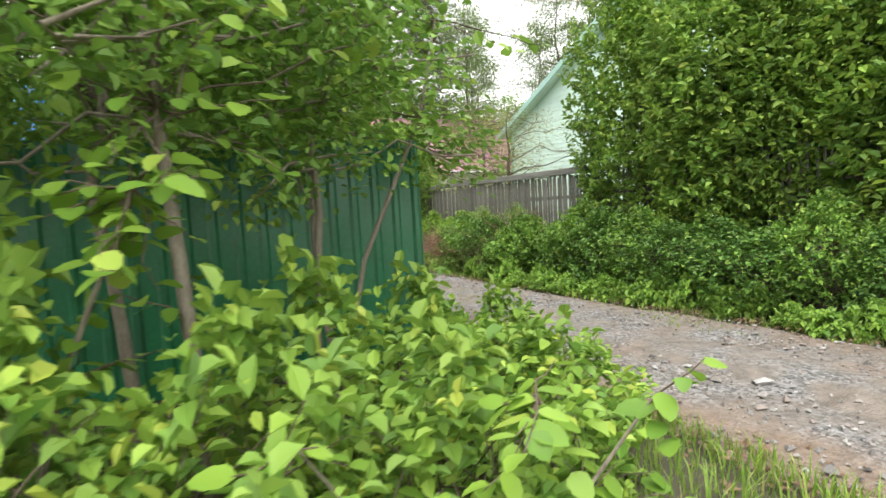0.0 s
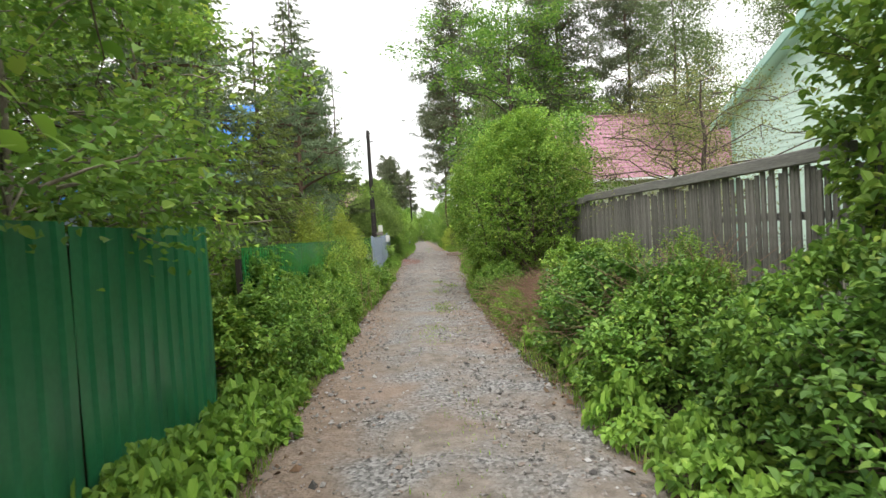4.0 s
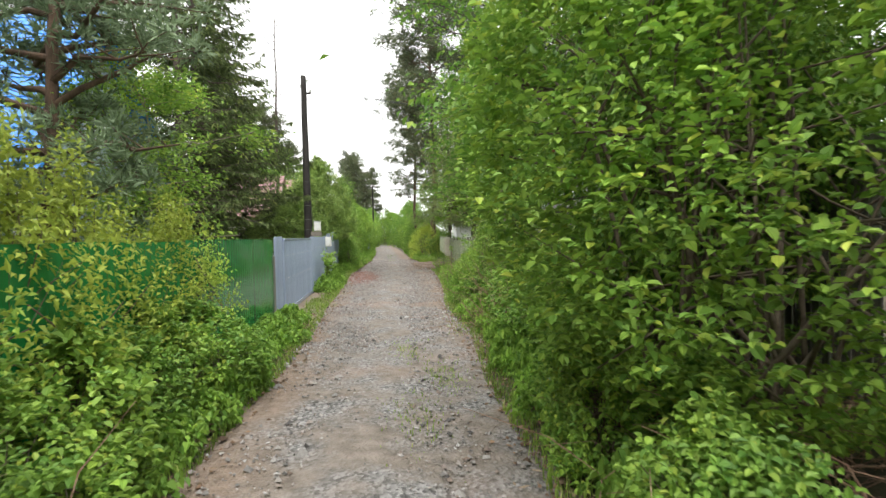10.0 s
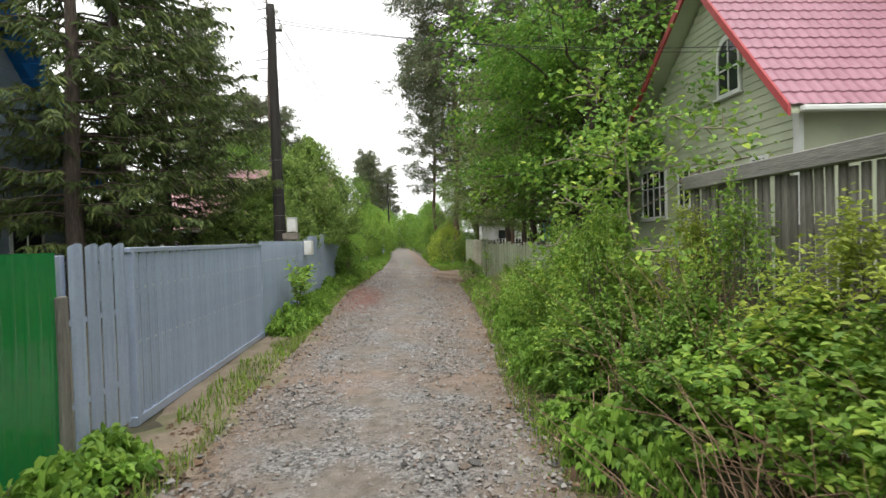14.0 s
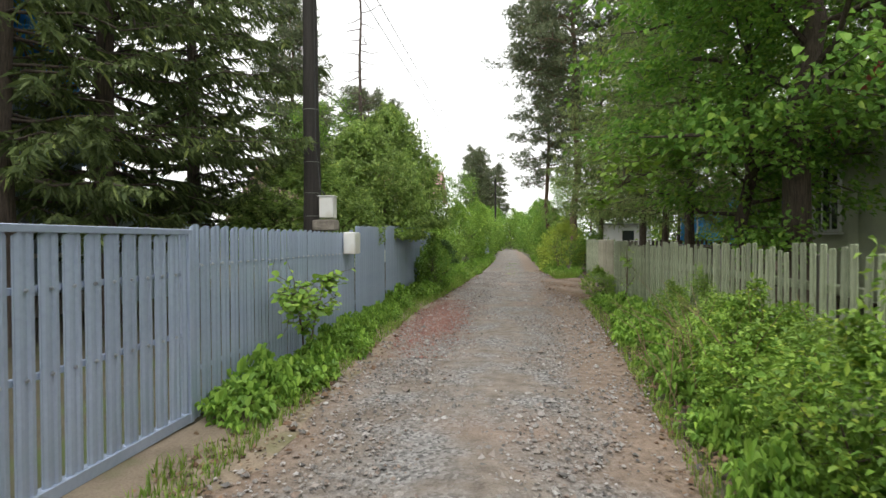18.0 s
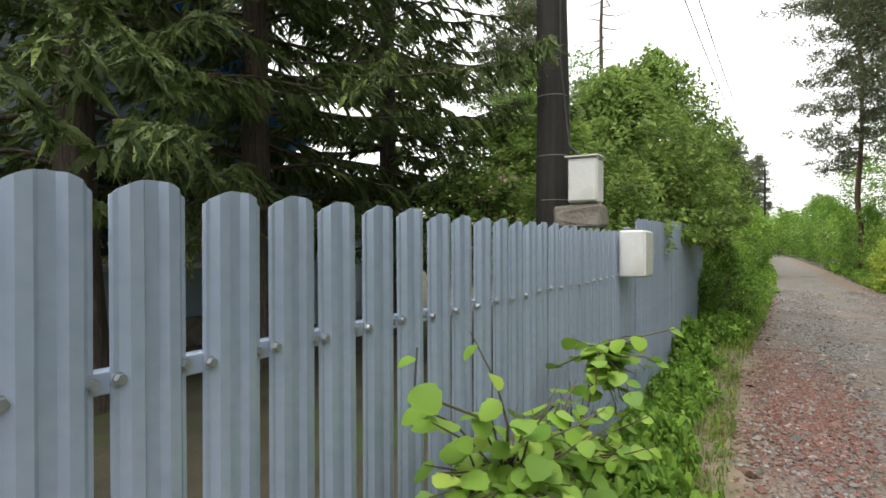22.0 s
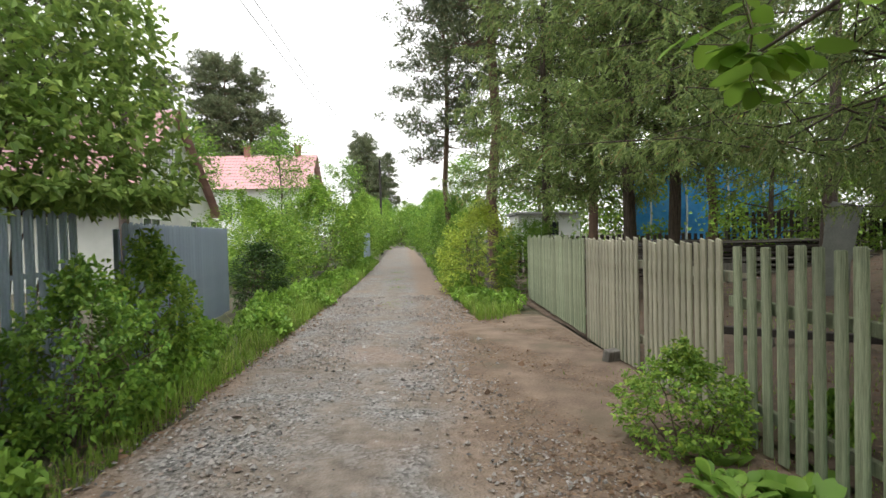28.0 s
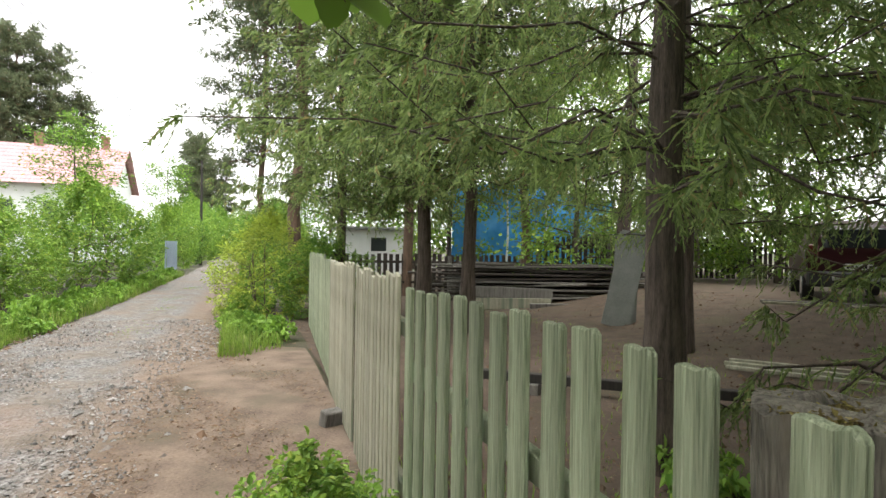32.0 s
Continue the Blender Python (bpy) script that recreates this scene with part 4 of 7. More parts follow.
for k, (x, y, s, h, kd) in enumerate([(-3.2, 58.5, 0.75, 0.75, "far"), (-4.4, 61, 0.9, 0.95, "far"), (-2.9, 65, 1.1, 1.2, "far"), (-3.4, 70, 1.1, 1.1, "fardark"), (-2.3, 80, 1.0, 1.3, "far"), (-2.6, 88, 1.2, 1.4, "fardark"),
                                   (3.6, 63, 0.8, 0.9, "far"), (3.4, 69, 0.9, 1.1, "fardark"), (3.1, 77, 0.9, 1.1, "far"), (3.4, 86, 1.2, 1.5, "fardark"), (-2.8, 97, 1.4, 1.6, "far"), (3.4, 97, 1.3, 1.7, "fardark"), (0.8, 118, 2.0, 1.6, "far"), (-3.5, 112, 1.8, 2, "fardark"), (5, 110, 2, 2.2, "fardark"), (-1.8, 134, 2.2, 2.4, "fardark"), (1.6, 138, 2.4, 2.2, "far"), (-5.4, 130, 2.2, 2.6, "far"), (5.4, 132, 2.4, 2.8, "fardark")]):
    bush("roadside_bush", kd, x, y, s, h, 47 * k, "fresh-green bush beside the far lane", "bush", "bushes along the far lane")


# ---- trees ----
def limb_path(rng, a, b, r0, r1, n=5, wob=0.08, sag=0.0):
    t = np.linspace(0, 1, n)
    p = a[None] * (1 - t)[:, None] + b[None] * t[:, None]
    ln = np.linalg.norm(b - a)
    p[1:-1] += rng.normal(0, wob * ln * 0.35, (n - 2, 3))
    p[:, 2] -= sag * ln * np.sin(np.pi * t)
    return np.concatenate([p, (r0 + (r1 - r0) * t)[:, None]], 1)


def stem_and_limbs(paths, bark):
    tv, tf = tubes(paths[:1], 10)
    bv, bf = tubes(paths[1:], 4)
    return bulk("trunk", tv, tf, bark, True), bulk("limbs", bv, bf, bark, True)


def broadleaf(seed, h, r, trunk_r, base, leaf, mat_leaf, n_limb=26, per=75, wide=0.6, bark=None, rich=False, spread=0.3, bare=0.3, lean=(0, 0), droop=0.3):
    """Trunk, limbs and a crown of leaf clumps round the limb ends."""
    rng = np.random.default_rng(seed)
    top = np.array([lean[0], lean[1], h * 0.93])
    tr = limb_path(rng, np.zeros(3), top, trunk_r, trunk_r * 0.15, 9, 0.03)
    paths, clumps = [tr], []
    for k in range(n_limb):
        t = base + (0.97 - base) * (k + rng.random()) / n_limb
        i = t * 8
        a = tr[int(i), :3] * (1 - i % 1) + tr[min(8, int(i) + 1), :3] * (i % 1)
        ang = k * 2.4 + rng.uniform(-0.5, 0.5)
        reach = r * (0.55 + 0.5 * math.sin(math.pi * min(1, (t - base) / (1 - base) * 0.9 + 0.12))) * rng.uniform(0.7, 1.1)
        b = a + np.array([math.cos(ang) * reach, math.sin(ang) * reach, reach * rng.uniform(0.0, 0.55)])
        lp = limb_path(rng, a, b, trunk_r * 0.34 * (1.1 - t), 0.008, 5, 0.12, -0.05)
        paths.append(lp)
        for q in range(5):
            s = rng.uniform(bare, 1.0)
            j = s * 4
            o = lp[int(j), :3] * (1 - j % 1) + lp[min(4, int(j) + 1), :3] * (j % 1)
            e = o + rng.normal(0, 0.3 * r * 0.5, 3) * np.array([1, 1, 0.6])
            paths.append(limb_path(rng, o, e, 0.012, 0.004, 3, 0.1))
            for c in (0.45, 1.0):
                clumps.append(o * (1 - c) + e * c)
    clumps = np.array(clumps)
    pos = np.repeat(clumps, per, 0) + rng.normal(0, spread, (len(clumps) * per, 3)) * np.array([1, 1, 0.6])
    out = unit(pos - np.array([lean[0] * 0.6, lean[1] * 0.6, h * 0.45]) + rng.normal(0, 0.8, pos.shape))
    v, f = leaves(pos, out, leaf, wide, rich=rich, droop=droop, rng=rng)
    return bulk("crown", v, f, mat_leaf), *stem_and_limbs(paths, bark or M["bark"])


def needle_fans(pos, d, ln, width, rng, k=4):
    """Tufts of k thin needles-bundles per place, spreading round d."""
    n = len(pos)
    pos, d = np.repeat(pos, k, 0), np.repeat(d, k, 0)
    e = unit(d + rng.normal(0, 0.55, (n * k, 3)))
    s = unit(np.cross(e, rng.normal(0, 1, (n * k, 3))))
    l = (ln * rng.uniform(0.6, 1.2, n * k))[:, None]
    v = np.stack([pos - s * width, pos + s * width, pos + e * l], 1)
    return v.reshape(-1, 3), np.arange(n * k * 3).reshape(-1, 3)


def conifer(seed, h, r, trunk_r, base, mat_leaf, whorls=30, per=8, density=24, droop=0.35, bark=None, shape=0.85, hang=0.5, twig=0.3, blades=10, bl=0.07, bw=0.006, brush=0.012, planar=0.0, thin=0.5, limb=0.026, loose=0.2, wob=0.03):
    """Conifer: whorls of drooping boughs; side twigs along them carry narrow blades (needle bundles or scale sprays); planar: keeps the blades of a twig in one plane."""
    rng = np.random.default_rng(seed)
    tr = limb_path(rng, np.zeros(3), np.array([0, 0, h]), trunk_r, 0.02, 10, 0.006)
    tr[0, 3] *= 1.3
    paths, O, T, N = [tr], [], [], []
    for w in range(whorls):
        t = base + (0.985 - base) * (w / (whorls - 1)) ** 1.05
        for b in range(per):
            ang = rng.uniform(0, 2 * math.pi)
            ln = r * (1 - t) ** shape / (1 - base) ** shape * rng.uniform(0.72, 1.12) + 0.12
            a = np.array([0, 0, h * t + rng.uniform(-0.2, 0.2)])
            dr = np.array([math.cos(ang), math.sin(ang), 0])
            k = 6
            s = np.linspace(0, 1, k)
            p = a + dr * ln * s[:, None] + np.array([0, 0, 1.0]) * (ln * (0.10 * s - droop * rng.uniform(0.6, 1.3) * s ** 1.6 + droop * 0.55 * s ** 4))[:, None]
            p[1:] += rng.normal(0, wob * ln, (k - 1, 3))
            paths.append(np.concatenate([p, (limb * min(1, ln / 2) * (1 - s) + 0.003)[:, None]], 1))
            m = int(density * ln * (1 - thin * t)) + 4
            q = rng.uniform(0.05, 1, m) ** 0.75
            i = q * (k - 1)
            lo = np.minimum(i.astype(int), k - 2)
            o = p[lo] + (p[lo + 1] - p[lo]) * (i - lo)[:, None]
            side = np.cross(dr, [0, 0, 1.0])
            sg = rng.choice([-1, 1], m)[:, None]
            tw = unit(dr * 0.7 + side * sg * rng.uniform(0.25, 1.0, m)[:, None] + np.array([0, 0, -1.0]) * (hang * rng.uniform(0.5, 1.5, m))[:, None] + rng.normal(0, loose, (m, 3)))
            O.append(o), T.append(tw * (twig * (0.55 + 0.25 * min(2, ln)) * (1.1 - q * 0.5) * rng.uniform(0.5, 1.2, m))[:, None]), N.append(unit(np.cross(tw, np.cross(tw, [0, 0, 1.0]) + rng.normal(0, 0.4, (m, 3)))))
    O, T, N = np.concatenate(O), np.concatenate(T), np.concatenate(N)
    n = len(O)
    u = np.tile((np.arange(blades) + 0.5) / blades, n)
    o, tv, nn = np.repeat(O, blades, 0), np.repeat(T, blades, 0), np.repeat(N, blades, 0)
    tl = np.linalg.norm(tv, axis=1)
    d = tv / tl[:, None]
    ps = o + tv * u[:, None] + np.array([0, 0, -1.0]) * (0.35 * tl * u * u)[:, None]
    across = np.cross(d, nn) * np.where(np.arange(n * blades) % 2, 1, -1)[:, None]
    rnd = unit(rng.normal(0, 1, (n * blades, 3)))
    e = unit(d * 0.8 + across * (0.75 * planar) + rnd * (0.75 * (1 - planar)) + np.array([0, 0, -0.25]))
    sd = unit(np.cross(e, nn * planar + rng.normal(0, 1, e.shape) * (1.05 - planar))) * (bw * rng.uniform(0.7, 1.3, (n * blades, 1)))
    L2 = (bl * rng.uniform(0.6, 1.2, n * blades) * (1.15 - 0.4 * u))[:, None]
    v = np.stack([ps - sd * 0.6, ps + sd * 0.6, ps + e * L2 * 0.5 + sd, ps + e * L2 * 0.5 - sd, ps + e * L2], 1) if planar else np.stack([ps - sd, ps + sd, ps + e * L2], 1)
    c = v.shape[1]
    ii = np.arange(n * blades)[:, None] * c
    f = np.concatenate([ii + np.array([[0, 1, 2]]), ii + np.array([[0, 2, 3]]), ii + np.array([[3, 2, 4]])]) if planar else ii + np.array([[0, 1, 2]])
    v = v.reshape(-1, 3)
    sw = unit(np.cross(T, rng.normal(0, 1, T.shape))) * brush
    dz = np.array([0, 0, -0.35]) * np.linalg.norm(T, axis=1)[:, None]
    bv = np.stack([O - sw * 0.5, O + sw * 0.5, O + T * 0.55 + dz * 0.3 + sw, O + T * 0.55 + dz * 0.3 - sw, O + T * 1.05 + dz], 1).reshape(-1, 3)
    ii = np.arange(n)[:, None] * 5
    bf = np.concatenate([ii + np.array([[0, 1, 2]]), ii + np.array([[0, 2, 3]]), ii + np.array([[3, 2, 4]])])
    v, f = np.concatenate([v, bv]), np.concatenate([f, bf + len(v)])
    return bulk("needles", v, f, mat_leaf), *stem_and_limbs(paths, bark or M["bark"])


def pine(seed, h, r, trunk_r, base, mat_leaf, limbs=34, density=30, needle=0.16, tuft=0.3):
    """Scots pine: wandering limbs that end in rounded cushions of needles."""
    rng = np.random.default_rng(seed)
    tr = limb_path(rng, np.zeros(3), np.array([rng.normal(0, 0.3), rng.normal(0, 0.3), h * 0.97]), trunk_r, 0.04, 10, 0.012)
    paths, P, D = [tr], [], []
    for k in range(limbs):
        t = base + (1 - base) * ((k + rng.random()) / limbs) ** 0.85
        ang = k * 2.4 + rng.uniform(-0.9, 0.9)
        q = (t - base) / (1 - base)
        ln = r * rng.uniform(0.4, 1.1) * (0.65 + 0.35 * math.sin(math.pi * min(1, q * 1.3))) * (1 - 0.55 * q ** 3)
        i = t * 9
        a = tr[min(8, int(i)), :3] * (1 - i % 1) + tr[min(9, int(i) + 1), :3] * (i % 1)
        b = a + np.array([math.cos(ang) * ln, math.sin(ang) * ln, ln * rng.uniform(-0.25, 0.6)])
        lp = limb_path(rng, a, b, 0.035 + 0.02 * (1 - t), 0.008, 5, 0.2)
        paths.append(lp)
        for u in range(int(4 + 3.2 * ln)):
            s = rng.uniform(0.35, 1.0) * 3.999
            o = lp[int(s), :3] * (1 - s % 1) + lp[int(s) + 1, :3] * (s % 1)
            e = o + np.array([rng.normal(0, 1), rng.normal(0, 1), rng.uniform(-0.1, 0.9)]) * tuft * 1.4
            paths.append(limb_path(rng, o, e, 0.01, 0.004, 3, 0.1))
            d = unit(rng.normal(0, 1, (density, 3)) + np.array([0, 0, 0.45]))
            P.append(e + d * (tuft * rng.uniform(0.25, 1.0, density))[:, None] * np.array([1, 1, 0.6])), D.append(d)
    P, D = np.concatenate(P), np.concatenate(D)
    v, f = needle_fans(P, D, needle, 0.1 * needle, rng, 3)
    return bulk("needles", v, f, mat_leaf), *stem_and_limbs(paths, M["pinebark"])


TREE = {
    "spruce_a": conifer(61, 13.5, 3.3, 0.2, 0.18, L["spruce"], 22, 6, 28, 0.34, hang=0.42, shape=0.7, twig=0.3, blades=10, bl=0.068, bw=0.009, brush=0.025, loose=0.3),
    "spruce_b": conifer(62, 15.5, 3.9, 0.2, 0.13, L["spruce"], 28, 9, 38, 0.36, hang=0.45, shape=0.7, twig=0.3, blades=10, bl=0.068, bw=0.009, brush=0.025, loose=0.3),
    "spruce_young": conifer(60, 7.5, 2.1, 0.09, 0.05, L["youngspruce"], 28, 8, 34, 0.25, hang=0.25, twig=0.24, blades=8, bl=0.06, bw=0.009, brush=0.02, loose=0.3),
    "pine_young": pine(63, 6.5, 1.8, 0.08, 0.12, L["bluepine"], 50, 26, 0.13, 0.2),
    "pine_tall": pine(64, 20, 4.0, 0.17, 0.3, L["pine"], 70, 34, 0.22, 0.46),
    "pine_far": pine(65, 20, 3.0, 0.26, 0.34, L["pine"], 52, 26, 0.34, 0.5),
    "thuja": conifer(66, 12.5, 3.0, 0.15, 0.24, L["thuja"], 28, 8, 19, 0.26, limb=0.011, hang=0.7, twig=0.36, blades=9, bl=0.085, bw=0.012, shape=0.5, brush=0.007, planar=0.6, thin=0.3, loose=0.55, wob=0.06),
    "thuja_b": conifer(67, 10.5, 2.95, 0.15, 0.21, L["thuja"], 25, 7, 25, 0.3, limb=0.011, hang=0.8, twig=0.3, blades=13, bl=0.048, bw=0.0062, shape=0.45, brush=0.006, planar=0.6, thin=0.4, loose=0.6, wob=0.045),
    "thuja_low": conifer(68, 5.2, 2.5, 0.1, 0.12, L["thuja"], 9, 6, 26, 0.3, limb=0.016, hang=0.8, twig=0.3, blades=13, bl=0.045, bw=0.006, shape=0.4, brush=0.006, planar=0.6, thin=0.3, loose=0.6, wob=0.06),
    "maple": broadleaf(71, 15.5, 5.6, 0.27, 0.17, 0.15, L["maple"], 44, 52, 0.8, rich=True, spread=0.34),
    "oak": broadleaf(72, 10, 3.3, 0.2, 0.22, 0.15, L["maple"], 30, 56, 0.66, rich=True, spread=0.3),
    "sapling": broadleaf(73, 3.3, 1.15, 0.03, 0.38, 0.082, L["bright"], 14, 9, 0.75, bark=M["sapbark"], rich=True, spread=0.16),
    "overhang": broadleaf(80, 4.2, 1.75, 0.05, 0.42, 0.085, L["bush"], 22, 80, 0.62, spread=0.22, bare=0.3, droop=1.0),
    "apple": broadleaf(74, 4.6, 2.3, 0.1, 0.22, 0.055, L["apple"], 24, 40, 0.55, spread=0.26, bare=0.2),
    "birch": broadleaf(75, 17, 2.6, 0.15, 0.28, 0.14, L["birch"], 36, 36, 0.55, spread=0.42, droop=0.9),
    "alder": broadleaf(76, 9, 2.4, 0.1, 0.1, 0.12, L["tree"], 30, 40, 0.6, spread=0.3),
    "alder_far": broadleaf(78, 9, 2.5, 0.1, 0.08, 0.2, L["tree"], 28, 18, 0.6, spread=0.36),
    "bright_far": broadleaf(78, 9, 2.5, 0.1, 0.08, 0.17, L["bright"], 28, 22, 0.7, spread=0.34),
    "canopy": broadleaf(79, 5.2, 1.7, 0.045, 0.36, 0.085, L["tree"], 22, 34, 0.68, rich=True, spread=0.22, bark=M["sapbark"]),
    "youngleaf": broadleaf(77, 5.6, 1.9, 0.05, 0.1, 0.1, L["bright"], 26, 46, 0.6, spread=0.22, bark=M["sapbark"]),
}


def tree(name, kind, x, y, s, turn, label, z=0.0, category="tree", group="", lean=0.0):
    crown, trunk, limbs = TREE[kind]
    th = thing(name, pose(x, y, z - 0.03, lean, 0, turn) @ Matrix.Diagonal((s, s, s, 1)), label, category, group)
    tagged(put("crown", crown, th), kind="stuff")
    put("trunk", trunk, th)
    tagged(put("branchwork", limbs, th), kind="stuff")
    return th


tree("spruce", "spruce_a", -6.6, 37.4, 1.0, 0, "dark green spruce with low drooping boughs behind a fence")
tree("spruce", "spruce_b", -6.7, 39.5, 1.0, 80, "tall dark spruce with drooping boughs beside a blue-grey house")
tree("spruce", "spruce_b", -6.7, 42.3, 0.86, 200, "dark spruce behind other spruces")
tree("pine", "pine_young", -4.0, 24.9, 1.1, 0, "young blue-green pine behind a green fence")
tree("pine", "pine_young", -4.6, 17.6, 1.05, 200, "young blue-green pine behind a green fence")
tree("spruce", "spruce_young", -4.3, 18.9, 0.95, 10, "young yellow-green spruce behind a green fence")
tree("spruce", "spruce_young", -5.3, 21.0, 1.05, 60, "young yellow-green spruce behind a green fence")
tree("spruce", "spruce_young", -6.6, 24.0, 1.15, 310, "young yellow-green spruce behind a green fence")
tree("spruce", "spruce_young", -5.6, 15.2, 1.1, 100, "young yellow-green spruce behind a green fence")
tree("leafy_tree", "youngleaf", -3.7, 27.4, 0.85, 200, "young leafy tree behind a green fence")
tree("leafy_tree", "overhang", 2.55, 22.9, 0.8, 30, "dark leafy tree leaning over a weathered fence")
tree("leafy_tree", "overhang", 3.0, 23.6, 1.12, 200, "dark leafy tree leaning over a weathered fence")
tree("spruce", "spruce_young", -4.2, 22.2, 0.92, 250, "young yellow-green spruce behind a green fence")
tree("leafy_tree", "youngleaf", -3.6, 14.6, 0.95, 200, "young leafy tree behind a green fence")
tree("leafy_tree", "alder", -5.6, 47.2, 0.68, 40, "leafy tree rising behind a shrub")
tree("leafy_tree", "alder", -6.5, 11.0, 1.0, 30, "leafy tree standing in a dense thicket", group="thicket trees")
tree("leafy_tree", "alder", -8.5, 14.5, 1.1, 130, "leafy tree standing in a dense thicket", group="thicket trees")
tree("leafy_tree", "alder", -9.0, 8.8, 1.1, 250, "leafy tree standing in a dense thicket", group="thicket trees")
tree("leafy_tree", "alder", -5.0, 10.2, 0.75, 310, "leafy tree standing in a dense thicket", group="thicket trees")
tree("leafy_tree", "alder", -12.0, 10.0, 1.3, 10, "leafy tree standing in a dense thicket", group="thicket trees")
tree("sapling", "sapling", 2.6, 30.75, 0.92, 0, "young yellow-green maple with a thin pale stem")
tree("maple", "maple", 5.6, 41.2, 1.0, 40, "tall maple with a thick dark trunk behind pickets")
tree("maple", "oak", 5.1, 42.3, 0.8, 250, "leafy oak reaching over weathered pickets")
tree("maple", "youngleaf", 16.2, 58.0, 1.2, 160, "young bright-leaved tree behind a board pile")
tree("maple", "youngleaf", 15.8, 61.5, 1.3, 260, "young bright-leaved tree behind a dark fence")
tree("maple", "bright_far", 18.0, 56.5, 1.25, 100, "light green tree behind a parked car")
tree("maple", "bright_far", 20.5, 51.5, 1.25, 300, "light green tree behind a parked car")
tree("maple", "bright_far", 17.0, 68, 1.0, 60, "leafy tree behind the yard")
tree("maple", "alder_far", 22.0, 60, 1.1, 160, "leafy tree behind the yard")
tree("maple", "alder_far", 19.5, 50.5, 1.0, 260, "leafy tree at the yard's side")
tree("maple", "alder_far", 21.5, 46.5, 1.0, 200, "leafy tree behind the yard's trees")
tree("thuja", "thuja_b", 5.25, 46.4, 1.0, 15, "old thuja with a thick trunk and hanging sprays")
tree("thuja", "thuja", 9.9, 46.0, 1.05, 130, "old thuja with hanging boughs in the yard")
# added to shade the yard; its trunk is kept just outside the view
tree("thuja", "thuja", 11.7, 48.8, 1.05, 260, "added tall thuja, trunk out of view, shading the yard and car")
tree("thuja", "thuja_low", 7.5, 45.3, 1.0, 60, "young thuja with low drooping branches in the yard")
tree("thuja", "thuja", 5.6, 53.6, 1.0, 0, "tall thuja with feathery dull-green sprays")
tree("thuja", "thuja_b", 8.7, 50.1, 0.98, 200, "old thuja standing behind another one")
tree("thuja", "thuja", 6.3, 53.0, 0.95, 120, "tall thuja beside another one")
tree("thuja", "thuja", 4.3, 55.6, 0.85, 200, "tall thuja with low hanging boughs at a fence")
tree("maple", "bright_far", 11.5, 57.5, 0.9, 20, "light green tree in the back of the yard")
tree("maple", "alder_far", 25.0, 48.0, 1.2, 120, "light green tree at the yard's side")
tree("maple", "bright_far", 18.5, 62, 1.2, 220, "light green tree behind the yard")
tree("maple", "bright_far", 10.5, 66, 1.2, 300, "light green tree behind the yard")
tree("apple_tree", "apple", 5.2, 18.6, 1.0, 0, "old apple tree with sparse dull leaves behind a fence")
tree("apple_tree", "apple", 6.4, 22.4, 1.05, 90, "old apple tree with sparse reddish leaves")
tree("apple_tree", "apple", 5.0, 25.6, 0.85, 200, "old apple tree behind a wooden fence")
for k, (x, y, s, kd) in enumerate([(9.0, 42.9, 0.95, "pine_tall"), (3.7, 60.0, 1.15, "pine_tall"), (7.2, 60.8, 1.0, "pine_tall"), (2.8, 69, 0.9, "pine_tall"), (11, 60, 1.0, "pine_tall"), (14, 44.5, 0.95, "pine_tall"), (-5.8, 150, 1.0, "pine_far"), (-2.0, 156, 0.9, "pine_far"), (-8.5, 160, 1.05, "pine_far"), (-20, 110, 1.15, "pine_far"), (-23, 112, 1.2, "pine_far"), (-26.5, 108, 1.05, "pine_far"), (-16.8, 110, 1.08, "pine_far"), (-14.2, 111, 0.85, "pine_far"), (-12, 62, 0.8, "pine_far"), (-14.5, 45, 0.85, "pine_far"), (-11, 27.5, 0.75, "pine_tall"), (-4.0, 147, 0.8, "pine_far"), (-6.8, 153, 1.08, "pine_far")]):
    tree("pine", kd, x, y, s, 57 * k, "tall pine with an open crown and reddish upper trunk", group="tall pines")
for k, (x, y, s) in enumerate([(17.5, 44, 1.1), (24, 55, 1.1), (24, 44, 1.1), (13, 36, 0.9), (18, 33, 1.0), (23, 36, 1.1), (27, 40, 1.2)]):
    tree("birch", "birch", x, y, s, 71 * k, "tall thin-leaved birch behind the houses", group="birches")
for k, (x, y, s, kd) in enumerate([(9, 92, 1.5, "alder_far"), (14, 84, 1.5, "alder_far"), (-9, 88, 1.2, "alder_far"), (-12, 76, 1.0, "alder_far"), (20, 76, 1.6, "alder_far"), (26, 66, 1.6, "alder_far"), (9, 76, 1.3, "alder_far"), (-8, 125, 1.5, "alder_far"), (10, 130, 1.6, "alder_far"), (28, 54, 1.5, "alder_far"), (-16, 24, 1.3, "alder_far"), (-15, 16, 1.4, "alder_far"), (-18, 34, 1.5, "alder_far"), (15, 24, 1.0, "alder_far"), (22, 26, 1.3, "alder_far")]):
    tree("leafy_tree", kd, x, y, s, 83 * k, "leafy green tree far behind the plots", group="background trees")
for x, y, s, t in ((-4.6, 6.7, 0.95, 0), (-3.35, 7.2, 0.85, 90), (-5.3, 6.3, 0.95, 200), (-3.2, 9.1, 0.9, 300), (-2.75, 11.2, 0.85, 40), (-6.6, 6.8, 1.0, 120)):
    tree("young_tree", "canopy", x, y, s, t, "young bright-leaved tree leaning over a green metal fence", group="young trees at the corner")
